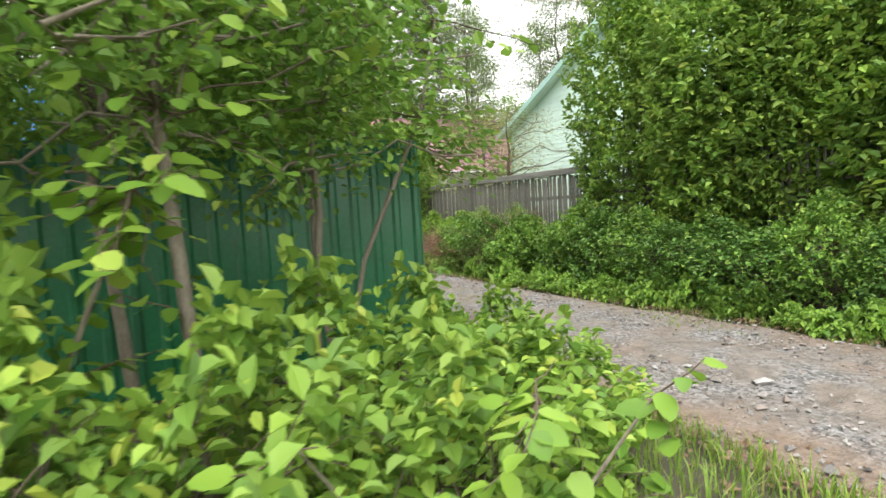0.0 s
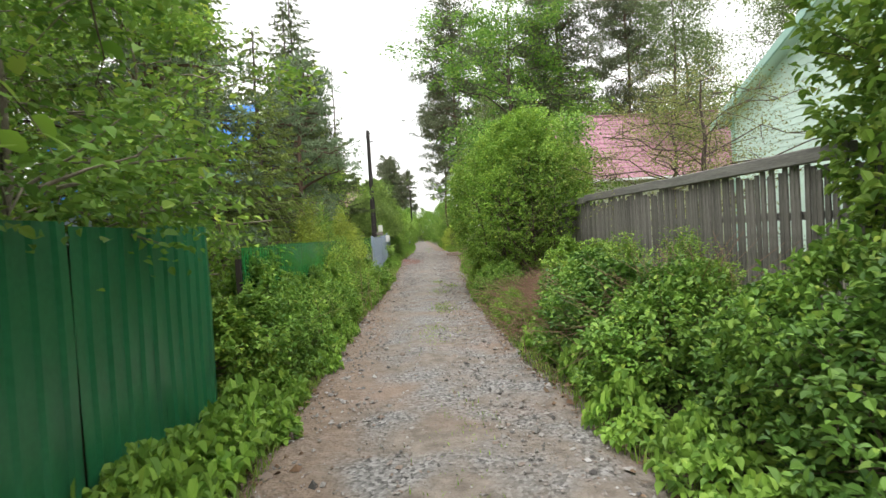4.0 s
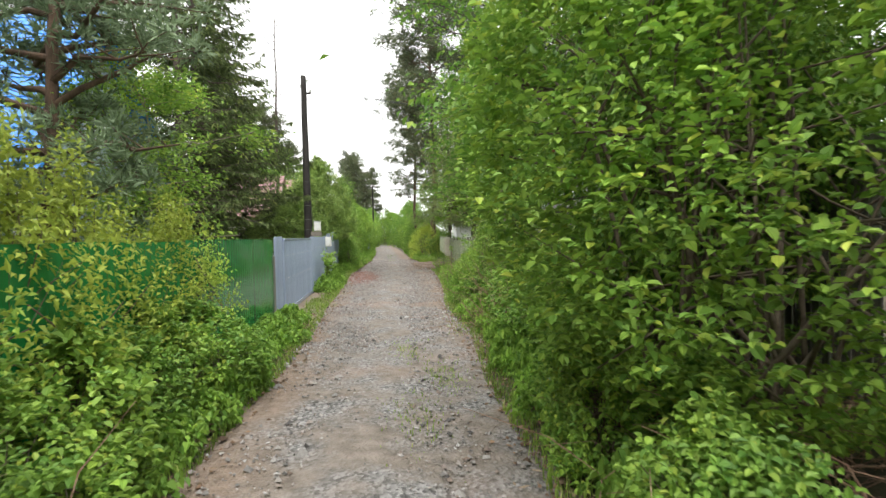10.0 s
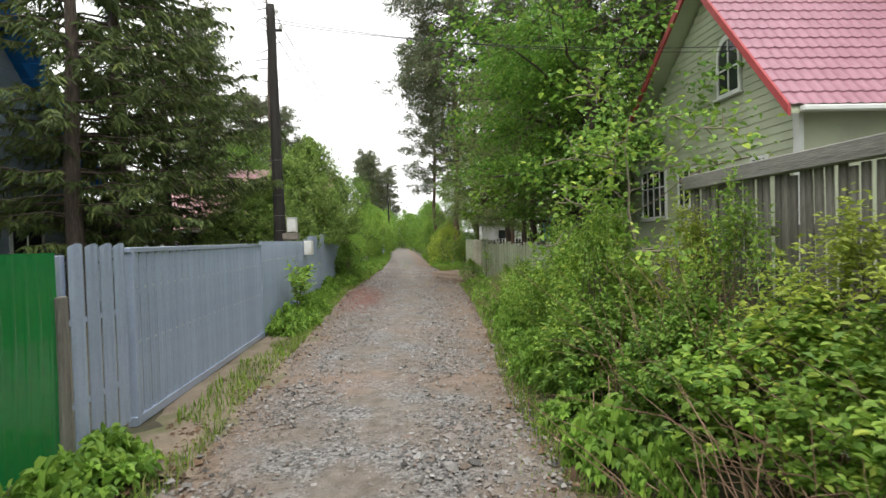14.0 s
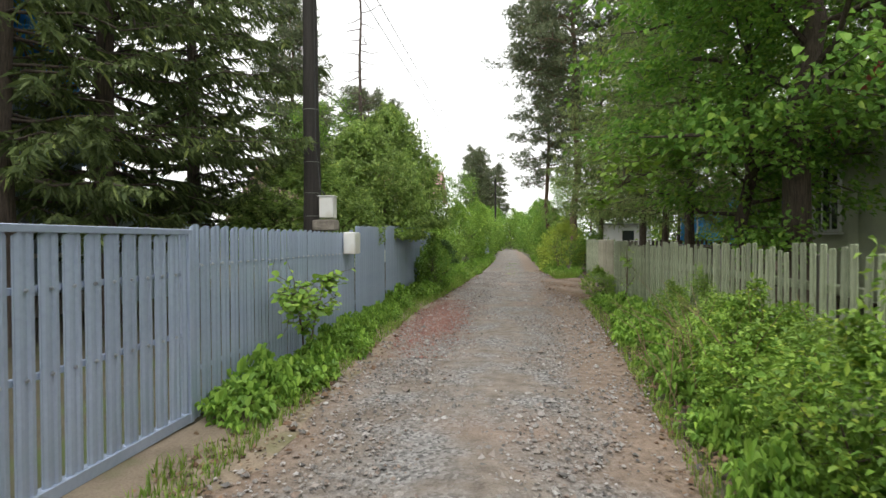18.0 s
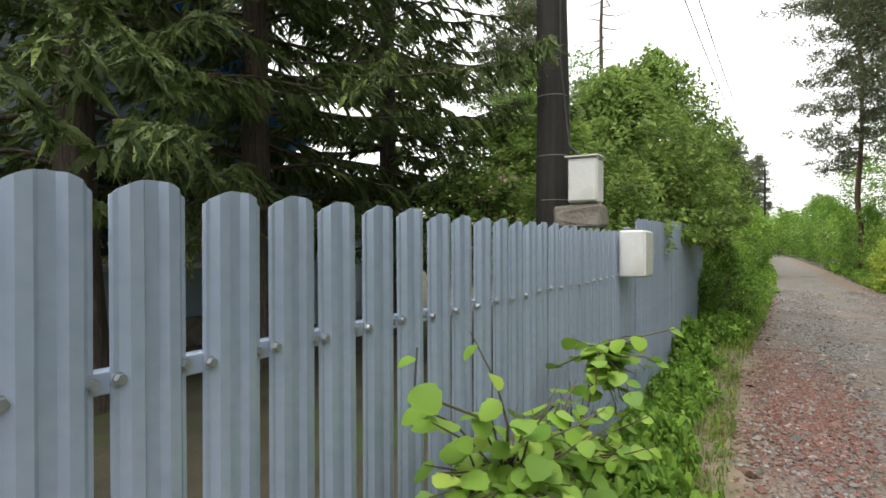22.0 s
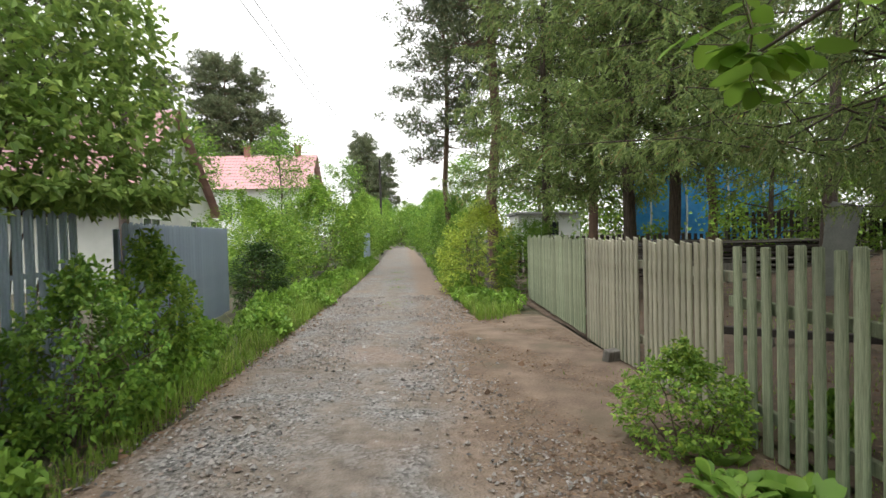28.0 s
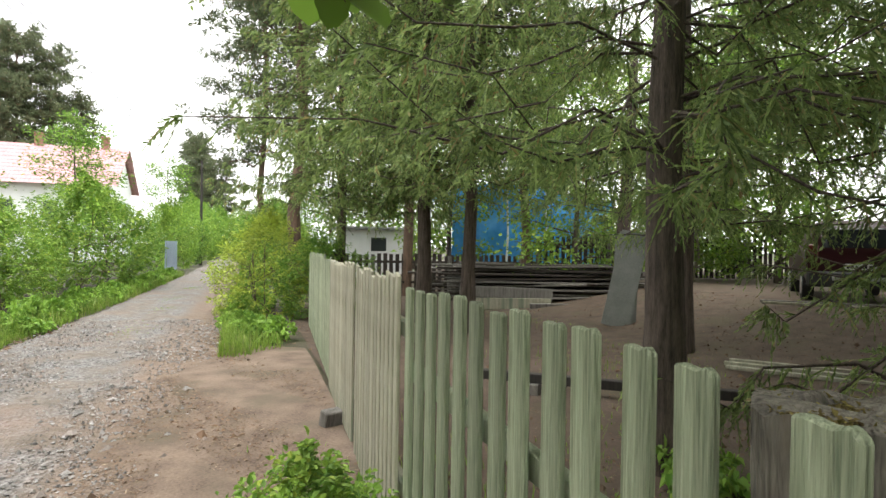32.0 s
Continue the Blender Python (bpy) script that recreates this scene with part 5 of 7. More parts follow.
for x, y, s, h, t in ((-3.35, 5.1, 0.9, 1.0, 0), (-4.15, 5.1, 0.95, 1.2, 100), (-2.6, 5.5, 0.8, 0.85, 200), (-3.75, 5.8, 0.9, 1.25, 60), (-4.8, 5.2, 1.0, 1.3, 300), (-3.0, 6.3, 0.8, 1.1, 20), (-2.3, 6.6, 0.65, 0.9, 80), (-5.3, 5.8, 1.1, 1.9, 150), (-2.0, 5.9, 0.6, 0.6, 250), (-1.95, 6.9, 0.5, 0.65, 120)):
    bush("hazel", "hazel", x, y, s, h, t, "bright green hazel shrub at a path's edge", "shrub", "hazels at the corner")
# a leafless dead pine
rg = np.random.default_rng(81)
pp = [limb_path(rg, np.zeros(3), np.array([0.3, 0, 17.0]), 0.16, 0.025, 9, 0.01)]
for k in range(46):
    z = 4.5 + 12.3 * k / 46
    a2 = rg.uniform(0, 6.28)
    ln = rg.uniform(0.5, 1.7)
    o = np.array([0.3 * z / 17, 0, z])
    pp.append(limb_path(rg, o, o + np.array([math.cos(a2) * ln, math.sin(a2) * ln, rg.uniform(-0.5, 0.3)]), 0.03, 0.006, 4, 0.2))
v, f = tubes(pp, 5)
th = thing("dead_pine", pose(-7.4, 58.6, 0), "bare dead pine with short broken twigs", "tree")
put("trunk", bulk("trunk", v, f, M["bark"], True), th)

# ---- houses ----
def clad_wall(parent, x, y0, y1, z0, z1, top, material, pitch=0.17, out=-1, holes=()):
    """Clapboards on a wall in the plane x, from y0 to y1; top(y) limits the height; holes: (y0, y1, z0, z1)."""
    z = z0
    while z < z1:
        segs = [[y0, y1]]
        zm = z + pitch * 0.5
        ys = np.linspace(y0, y1, 81)
        ok = [y for y in ys if top(y) > zm]
        if not ok:
            break
        segs = [[min(ok), max(ok)]]
        for a, b, c, d in holes:
            if c < zm < d:
                segs = [q for s in segs for q in ((s[0], min(s[1], a)), (max(s[0], b), s[1])) if q[1] - q[0] > 0.03]
        for a, b in segs:
            bm = prism([(0, z), (out * 0.028, z), (out * 0.008, z + pitch + 0.012), (0, z + pitch + 0.012)], a, b)
            for v in bm.verts:
                v.co = (x + v.co.x, v.co.z, v.co.y)
            bmesh.ops.recalc_face_normals(bm, faces=bm.faces)
            part("clapboard", bm, material, parent)
        z += pitch


def tile_roof(parent, name, x0, x1, ye, ze, yr, zr, material, step=0.35, wave=0.2, bump=0.03):
    """A roof slope from the eave (ye, ze) to the ridge (yr, zr), between x0 and x1, in stepped wavy courses."""
    ln = math.hypot(yr - ye, zr - ze)
    n = int(ln / step)
    xs = np.arange(x0, x1 + 1e-6, wave / 4)
    ny, nz = -(zr - ze) / ln * (1 if yr > ye else -1), abs(yr - ye) / ln
    rows = []
    for k in range(n):
        for s, lift in ((0.0, bump), (0.96, 0.004)):
            t = (k + s) / n
            rows.append(np.stack([xs, ye + (yr - ye) * t + ny * (lift + 0.012 * np.sin(xs * 2 * np.pi / wave)), ze + (zr - ze) * t + nz * (lift + 0.012 * np.sin(xs * 2 * np.pi / wave))], 1))
    rows = np.array(rows)
    r, c = rows.shape[:2]
    i, j = np.meshgrid(np.arange(r - 1), np.arange(c - 1), indexing="ij")
    a = (i * c + j).ravel()
    return put(name, bulk(name, rows.reshape(-1, 3), np.stack([a, a + 1, a + c + 1, a + c], -1), material), parent)


def gable_body(parent, x0, x1, ya, yb, z0, eave_a, eave_b, yr, zr, material):
    bm = bmesh.new()
    o = [(ya, z0), (yb, z0), (yb, eave_b), (yr, zr), (ya, eave_a)]
    f = [bm.verts.new((x0, y, z)) for y, z in o]
    b = [bm.verts.new((x1, y, z)) for y, z in o]
    bm.faces.new(f), bm.faces.new(b[::-1])
    for i in range(5):
        bm.faces.new((f[i], b[i], b[(i + 1) % 5], f[(i + 1) % 5]))
    bmesh.ops.recalc_face_normals(bm, faces=bm.faces)
    return part("wall", bm, material, parent)


def window(parent, x, y0, y1, z0, z1, out=-1, bars=1, arch=0.0):
    """A window in a wall in the plane x: frame, pane and bars; arch: height of a pointed head."""
    w = put("window", None, parent)
    t = 0.06
    yc = (y0 + y1) / 2
    if arch:
        pts = [(y0, z0), (y1, z0)] + [(yc + (y1 - yc) * math.cos(a), z1 + arch * math.sin(a)) for a in np.linspace(0, math.pi, 11)]
    else:
        pts = [(y0, z0), (y1, z0), (y1, z1), (y0, z1)]
    inner = [(yc + (a - yc) * (1 - 2 * t / (y1 - y0)), (z0 + z1) / 2 + (b - (z0 + z1) / 2) * (1 - 2 * t / (z1 - z0))) for a, b in pts]
    n = len(pts)
    bm = bmesh.new()
    A = [[bm.verts.new((x + out * d, a, b)) for a, b in q] for q, d in ((pts, 0.0), (pts, 0.06), (inner, 0.06), (inner, 0.0))]
    for p, q in ((0, 1), (1, 2), (2, 3)):
        for i in range(n):
            bm.faces.new((A[p][i], A[p][(i + 1) % n], A[q][(i + 1) % n], A[q][i]))
    bmesh.ops.recalc_face_normals(bm, faces=bm.faces)
    part("window_frame", bm, M["trimwhite"], w)
    bm = bmesh.new()
    bm.faces.new([bm.verts.new((x + out * 0.03, a, b)) for a, b in inner])
    ex = bmesh.ops.extrude_face_region(bm, geom=list(bm.faces))
    bmesh.ops.translate(bm, verts=[g for g in ex["geom"] if isinstance(g, bmesh.types.BMVert)], vec=(-out * 0.01, 0, 0))
    bmesh.ops.recalc_face_normals(bm, faces=bm.faces)
    part("pane", bm, M["glass"], w)
    for k in range(bars):
        y = y0 + (y1 - y0) * (k + 1) / (bars + 1)
        part("glazing_bar", boxm(x + out * 0.05 if out < 0 else x + 0.02, x + out * 0.02 if out < 0 else x + 0.05, y - 0.02, y + 0.02, z0 + t, z1 + arch * 0.8 - t), M["trimwhite"], w)
    zm = z0 + (z1 - z0) * (0.62 if not arch else 0.7)
    part("glazing_bar", boxm(x - 0.052 if out < 0 else x + 0.022, x - 0.022 if out < 0 else x + 0.052, y0 + t, y1 - t, zm - 0.018, zm + 0.018), M["trimwhite"], w)
    part("window_sill", boxm(x - 0.11 if out < 0 else x, x if out < 0 else x + 0.11, y0 - 0.06, y1 + 0.06, z0 - 0.05, z0 - 0.01, 0.005), M["trimwhite"], w)
    return w


# cottage with a pink tiled roof; its gable faces the lane
h = thing("house", pose(0, 0, 0), "pale green clapboard cottage with a pink metal-tile roof", "house")
gable_body(h, 7.2, 15.5, 34.45, 42.3, 0.25, 3.75, 3.4, 37.2, 6.95, M["cream"])
topf = lambda y: 3.75 + (y - 34.45) * 3.2 / 2.75 if y < 37.2 else 6.95 - (y - 37.2) * 3.55 / 5.1
holes = [(36.05, 36.95, 4.35, 5.7), (35.3, 35.75, 2.75, 2.95), (37.9, 38.8, 2.1, 3.1), (39.4, 40.9, 1.9, 3.3)]
clad_wall(h, 7.2, 34.45, 42.3, 0.6, 7.0, topf, M["cream"], 0.16, holes=holes)
window(h, 7.19, 36.08, 36.92, 4.4, 5.2, bars=1, arch=0.5)
window(h, 7.19, 35.28, 35.78, 2.72, 2.98, bars=2)
window(h, 7.19, 37.92, 38.78, 2.12, 3.08, bars=2)
window(h, 7.19, 39.42, 40.9, 1.92, 3.28, bars=3)
part("corner_board", boxm(7.13, 7.22, 34.38, 34.54, 0.3, 3.8, 0.004), M["trimwhite"], h)
tile_roof(h, "roof", 6.75, 15.7, 34.05, 3.62, 37.2, 7.12, M["pink"], 0.36, 0.22)
tile_roof(h, "roof", 6.75, 15.7, 42.7, 3.3, 37.2, 7.12, M["pink"], 0.36, 0.22)
for ye, ze in ((34.05, 3.58), (42.7, 3.26)):
    bm = prism([(ye, ze - 0.13), (ye, ze + 0.05), (37.2, 7.2), (37.2, 7.0)], 0, 0.05)
    for v in bm.verts:
        v.co = (6.7 + v.co.z, v.co.x, v.co.y)
    bmesh.ops.recalc_face_normals(bm, faces=bm.faces)
    part("bargeboard", bm, M["redtrim"], h, "dark red edge board")
    bm = prism([(ye, ze - 0.1), (ye, ze - 0.04), (37.2, 7.06), (37.2, 7.0)], 0, 0.5)
    for v in bm.verts:
        v.co = (6.76 + v.co.z, v.co.x, v.co.y)
    bmesh.ops.recalc_face_normals(bm, faces=bm.faces)
    part("soffit", bm, M["cream"], h)
part("gutter", boxm(6.9, 15.6, 33.92, 34.06, 3.5, 3.6, 0.02), M["trimwhite"], h)
part("ridge_cap", boxm(6.75, 15.7, 37.1, 37.3, 7.1, 7.19, 0.03), M["pink"], h)
# porch wing beyond it
part("porch_roof", boxm(6.3, 9.0, 42.35, 44.2, 3.35, 3.47, 0.01), M["slate"], h)
part("porch_wall", boxm(7.0, 9.0, 42.32, 43.7, 0.3, 3.3, 0.01), M["cream"], h)
window(h, 6.99, 42.5, 43.5, 1.6, 3.0, bars=2)

# mint house: its gable faces the lane
h = thing("house", pose(0, 0, 0), "mint-green clapboard house with a broad green-edged gable", "house")
gable_body(h, 11.0, 19.0, 10.2, 27.6, 0.3, 5.05, 5.05, 18.9, 8.7, M["mint"])
clad_wall(h, 11.0, 10.2, 27.6, 0.6, 8.7, lambda y: 8.7 - abs(y - 18.9) * 0.42, M["mint"], 0.2)
part("corner_board", boxm(10.93, 11.02, 27.5, 27.68, 0.3, 5.05, 0.004), M["mintdark"], h)
for ye in (9.6, 28.2):
    bm = prism([(ye, 4.68), (ye, 4.92), (18.9, 8.98), (18.9, 8.7)], 0, 0.06)
    for v in bm.verts:
        v.co = (10.45 + v.co.z, v.co.x, v.co.y)
    bmesh.ops.recalc_face_normals(bm, faces=bm.faces)
    part("bargeboard", bm, M["mintdark"], h)
    bm = prism([(ye, 4.76), (ye, 4.82), (18.9, 8.8), (18.9, 8.74)], 0, 0.5)
    for v in bm.verts:
        v.co = (10.5 + v.co.z, v.co.x, v.co.y)
    bmesh.ops.recalc_face_normals(bm, faces=bm.faces)
    part("soffit", bm, M["mint"], h)
    tile_roof(h, "roof", 10.5, 19.3, ye, 4.88, 18.9, 8.92, M["slate"], 0.5, 0.3)

# blue-grey house behind the spruces
h = thing("house", pose(0, 0, 0), "blue-grey sided house with a bright blue roof behind spruces", "house")
gable_body(h, -17.0, -8.7, 32.6, 41.4, 0.3, 3.5, 3.5, 36.4, 8.35, M["bluegrey"])
clad_wall(h, -8.7, 32.6, 41.4, 0.5, 8.3, lambda y: 8.35 - (36.4 - y) * 1.276 if y < 36.4 else 8.35 - (y - 36.4) * 0.97, M["bluegrey"], 0.21, out=1, holes=[(33.0, 34.2, 1.3, 2.8), (38.5, 39.7, 1.3, 2.8), (35.8, 37.2, 4.6, 6.0)])
for y0, z0 in ((33.0, 1.3), (38.5, 1.3), (35.85, 4.6)):
    window(h, -8.69, y0, y0 + 1.2, z0, z0 + 1.45, out=1, bars=1)
part("corner_board", boxm(-8.72, -8.63, 32.52, 32.72, 0.3, 3.45, 0.004), M["trimwhite"], h)
tile_roof(h, "roof", -17.3, -8.05, 32.2, 3.15, 36.4, 8.5, M["blue"], 0.4, 0.25)
tile_roof(h, "roof", -17.3, -8.05, 41.9, 3.15, 36.4, 8.5, M["blue"], 0.4, 0.25)
for ye in (32.2, 41.9):
    bm = prism([(ye, 2.97), (ye, 3.15), (36.4, 8.51), (36.4, 8.3)], 0, 0.06)
    for v in bm.verts:
        v.co = (-8.06 + v.co.z, v.co.x, v.co.y)
    bmesh.ops.recalc_face_normals(bm, faces=bm.faces)
    part("bargeboard", bm, M["blue"], h)
part("plinth", boxm(-8.72, -8.6, 32.6, 41.4, 0.0, 0.45, 0.01), M["concrete"], h)
part("sill_band", boxm(-8.7, -8.62, 32.6, 41.4, 1.18, 1.26, 0.005), M["trimwhite"], h)

# low side wing of that house
clad_wall(h, -8.6, 41.5, 46.4, 0.35, 2.6, lambda y: 2.6, M["bluegrey"], 0.21, out=1)
part("wing_wall", boxm(-12.0, -8.62, 41.45, 46.45, 0.0, 2.6, 0.01), M["bluegrey"], h)
part("wing_roof", boxm(-12.3, -8.2, 41.45, 46.8, 2.62, 2.72, 0.01), M["slate"], h)

# far houses on the other side
h = thing("house", pose(0, 0, 0), "grey-beige house with a steep gable beyond the grey fence", "house")
gable_body(h, -14.5, -8.0, 60.0, 68.0, 0.0, 3.0, 3.0, 64.0, 6.4, M["fardwelling"])
tile_roof(h, "roof", -15.0, -7.6, 59.4, 2.55, 64.0, 6.55, M["fartile"], 0.5, 0.3)
tile_roof(h, "roof", -15.0, -7.6, 68.6, 2.55, 64.0, 6.55, M["fartile"], 0.5, 0.3)
window(h, -7.99, 63.4, 64.6, 4.0, 5.2, out=1)
window(h, -7.99, 61.2, 62.6, 1.0, 2.4, out=1)
window(h, -7.99, 65.4, 66.8, 1.0, 2.4, out=1)
h = thing("house", pose(0, 0, 0), "long white house with a faded red roof and brick chimneys", "house")
gable_body(h, -24.0, -8.3, 95.0, 103.0, 0.0, 6.3, 6.3, 99.0, 9.55, M["trimwhite"])
tile_roof(h, "roof", -24.6, -7.7, 94.3, 6.1, 99.0, 9.8, M["fartile"], 0.5, 0.3)
tile_roof(h, "roof", -24.6, -7.7, 103.7, 6.1, 99.0, 9.8, M["fartile"], 0.5, 0.3)
for x in (-9.6, -14.5):
    c = part("chimney", boxm(x - 0.28, x + 0.28, 98.7, 99.3, 9.2, 10.6, 0.02), M["brick"], h)
    part("chimney_cap", boxm(x - 0.36, x + 0.36, 98.6, 99.4, 10.6, 10.72, 0.02), M["brick"], c)
for x in (-18.5, -15.5, -12.5, -9.8):
    part("window", boxm(x - 0.5, x + 0.5, 94.95, 95.0, 3.4, 4.8, 0.004), M["glass"], h)

# ---- utility pole, its boxes and wires ----
def curve_wire(name, pts, r, label, material=None):
    cu = bpy.data.curves.new(name, "CURVE")
    cu.dimensions, cu.bevel_depth, cu.bevel_resolution = "3D", r, 1
    sp = cu.splines.new("POLY")
    sp.points.add(len(pts) - 1)
    for p, q in zip(sp.points, pts):
        p.co = (*q, 1)
    cu.materials.append(material or M["wire"])
    return tagged(new(name, cu), label, "cable")


def sagging(a, b, sag, n=24):
    return [(a[0] + (b[0] - a[0]) * t, a[1] + (b[1] - a[1]) * t, a[2] + (b[2] - a[2]) * t - sag * 4 * t * (1 - t)) for t in np.linspace(0, 1, n)]


pole = thing("utility_pole", pose(-2.79, 39.2, 0), "tall tarred black wooden utility pole behind the fence", "pole")
rg = np.random.default_rng(90)
path = [(-0.005 * z + 0.004 * math.sin(z * 3), 0.003 * math.cos(z * 2), z, 0.16 - 0.009 * z) for z in np.linspace(0, 7.4, 20)] + [(-0.04, 0, 7.41, 0.02)]
v, f = tubes([path], 14)
put("shaft", bulk("shaft", v, f, M["tar"], True), pole)
for z in (1.88, 2.25, 2.75, 3.6):
    bm = bmesh.new()
    bmesh.ops.create_cone(bm, segments=14, radius1=0.163 - 0.009 * z, radius2=0.163 - 0.009 * z, depth=0.007)
    bmesh.ops.translate(bm, verts=bm.verts, vec=(-0.005 * z, 0, z))
    part("wire_band", bm, M["slate"], pole)
part("bracket", boxm(-0.06, 0.22, -0.03, 0.03, 6.75, 6.81, 0.006), M["tar"], pole)
for x, z in ((0.18, 6.86), (-0.12, 7.1), (0.1, 7.25)):
    bm = bmesh.new()
    bmesh.ops.create_uvsphere(bm, u_segments=8, v_segments=6, radius=0.045)
    bmesh.ops.scale(bm, verts=bm.verts, vec=(1, 1, 1.4))
    bmesh.ops.translate(bm, verts=bm.verts, vec=(x, 0, z))
    part("insulator", bm, M["white"], pole)
b = thing("meter_box", pose(-2.44, 38.9, 1.83), "white electric meter box strapped to a black pole", "box")
part("housing", boxm(-0.115, 0.115, -0.09, 0.09, 0, 0.34, 0.01), M["white"], b)
part("door", boxm(-0.105, 0.105, -0.102, -0.092, 0.012, 0.328, 0.004), M["white"], b)
part("roof_lip", boxm(-0.13, 0.13, -0.12, 0.09, 0.34, 0.352, 0.003), M["white"], b)
b = thing("concrete_block", pose(-2.5, 38.92, 1.64), "rough grey concrete block under a meter box", "block")
bm = boxm(-0.17, 0.2, -0.11, 0.11, 0, 0.17, 0.02)
bmesh.ops.subdivide_edges(bm, edges=bm.edges, cuts=2)
for vv in bm.verts:
    vv.co += Vector((noise.noise(vv.co * 9) * 0.014, noise.noise(vv.co * 9 + Vector((3, 0, 0))) * 0.014, noise.noise(vv.co * 9 + Vector((0, 5, 0))) * 0.01))
part("block", bm, M["concrete"], b)
b = thing("junction_box", pose(-2.06, 38.95, 1.27), "white metal box hung on a picket fence", "box")
part("housing", boxm(-0.11, 0.07, -0.15, 0.16, 0, 0.34, 0.012), M["white"], b)
part("door", boxm(0.07, 0.08, -0.14, 0.15, 0.012, 0.328, 0.003), M["white"], b, "stained white box door")
part("latch", boxm(0.08, 0.09, 0.11, 0.13, 0.16, 0.2, 0.002), M["steel"], b)
T = (-2.86, 39.2, 7.0)
for k, (dx, dz) in enumerate(((-0.12, 7.1), (0.1, 7.25))):
    curve_wire("power_cable", sagging((-2.86 + dx, 39.2, dz), (-3.6 + dx, -12, 7.6), 0.9, 40), 0.007, "thin dark overhead power cable")
    curve_wire("power_cable", sagging((-2.86 + dx, 39.2, dz), (-1.2 + dx, 90, 7.6), 0.9, 40), 0.011, "thin dark overhead power cable")
    curve_wire("service_cable", sagging((-2.86 + dx, 39.2, dz - 0.1 - 0.1 * k), (7.15, 36.3 - 0.05 * k, 5.35 - 0.12 * k), 0.25, 20), 0.008, "thin overhead service cable to a cottage")
curve_wire("meter_cable", [(-2.72, 39.1, 6.8), (-2.7, 39.08, 4.5), (-2.69, 39.07, 3.0), (-2.6, 39.0, 2.3), (-2.5, 38.95, 2.2)], 0.008, "black cable running down the pole")
p2 = thing("utility_pole", pose(-1.2, 90, 0), "distant dark wooden utility pole", "pole")
v, f = tubes([[(0, 0, z, 0.13 - 0.006 * z) for z in (0, 2, 4, 6, 8)]], 10)
put("shaft", bulk("shaft", v, f, M["tar"], True), p2)
# far grey gate panel on the left
fp = thing("metal_fence", pose(-1.45, 73.5, 0), "blue-grey metal sheet fence at the far lane", "fence")
v, f = ribbed_sheet(4.0, 0.1, 1.75, 0.2)
put("sheet", bulk("sheet", v, f, M["grey"]), fp)
part("post", boxm(-0.08, -0.02, -0.04, 0.04, 0, 1.75, 0.004), M["grey"], fp)

# ---- yard behind the pale gates ----
# rotten mossy post between pickets
st = thing("rotten_post", pose(3.13, 43.59, 0), "thick rotten mossy wooden post between pickets", "post")
bm = bmesh.new()
bmesh.ops.create_cone(bm, cap_ends=True, segments=22, radius1=0.1, radius2=0.092, depth=1.42)
bmesh.ops.translate(bm, verts=bm.verts, vec=(0, 0, 0.71))
bmesh.ops.subdivide_edges(bm, edges=[e for e in bm.edges if abs(e.verts[0].co.z - e.verts[1].co.z) > 0.5], cuts=26)
top = [q for q in bm.faces if q.calc_center_median().z > 1.41]
bmesh.ops.inset_region(bm, faces=top, thickness=0.03)
bmesh.ops.inset_region(bm, faces=[q for q in bm.faces if q.calc_center_median().z > 1.419 and q.calc_area() > 0.005], thickness=0.03)
for vv in bm.verts:
    k = noise.noise(Vector((vv.co.x * 14, vv.co.y * 14, vv.co.z * 5)))
    s = 1 + 0.1 * k + 0.07 * noise.noise(vv.co * 30)
    vv.co.x, vv.co.y = vv.co.x * s, vv.co.y * s
    if vv.co.z > 1.38:
        vv.co.z += -0.008 + 0.022 * noise.noise(Vector((vv.co.x * 40, vv.co.y * 40, 0)))
part("post", bm, M["moss"], st)
# moss and crumbs on its top
mg = np.random.default_rng(91)
r0 = 0.088 * np.sqrt(mg.random(1100))
a0 = mg.uniform(0, 6.28, 1100)
mp = np.stack([r0 * np.cos(a0), r0 * np.sin(a0), np.full(1100, 1.408)], 1)
v, f = leaves(mp, unit(mg.normal(0, 1, (1100, 3)) + np.array([0, 0, 0.5])), 0.011, 0.6, rng=mg)
tagged(put("moss_tuft", bulk("moss_tuft", v, f, leaf_mat("dry_moss", (0.06, 0.04, 0.015), (0.2, 0.17, 0.05), (0.3, 0.26, 0.14), 0.2, 0.9)), st, "brown dry moss"), kind="stuff")
# board pile
pile = thing("board_pile", pose(9.75, 56.5, 0, 0, 0, -18), "long messy pile of weathered grey boards in the yard", "lumber")
rl = random.Random(12)
for k in range(80):
    ln = rl.uniform(2.8, 5.8)
    lv = k // 8
    x, y, z = rl.uniform(-0.9, 0.9), (k % 8) * 0.23 - 0.2 + 0.04 * lv + rl.uniform(-0.1, 0.1), 0.18 + lv * 0.105 + rl.uniform(0, 0.05)
    part("plank", boxm(-ln / 2, ln / 2, -0.085, 0.085, -0.02, 0.025, 0.004), M["wood"] if rl.random() < 0.6 else M["darkwood"], pile, at=pose(x, y, z, rl.uniform(-6, 6), rl.uniform(-1.6, 1.6), rl.uniform(-5, 5)))
part("beam", boxm(-1.25, 1.25, -0.05, 0.05, 0, 0.3, 0.01), M["palewood"], pile, "pale newer beam", at=pose(-1.1, -0.62, 0.06, -8, 0, 2))
part("beam", boxm(-1.2, 1.2, -0.05, 0.05, 0, 0.28, 0.01), M["wood"], pile, at=pose(-1.0, -0.5, 0.35, -10, 1.5, -1))
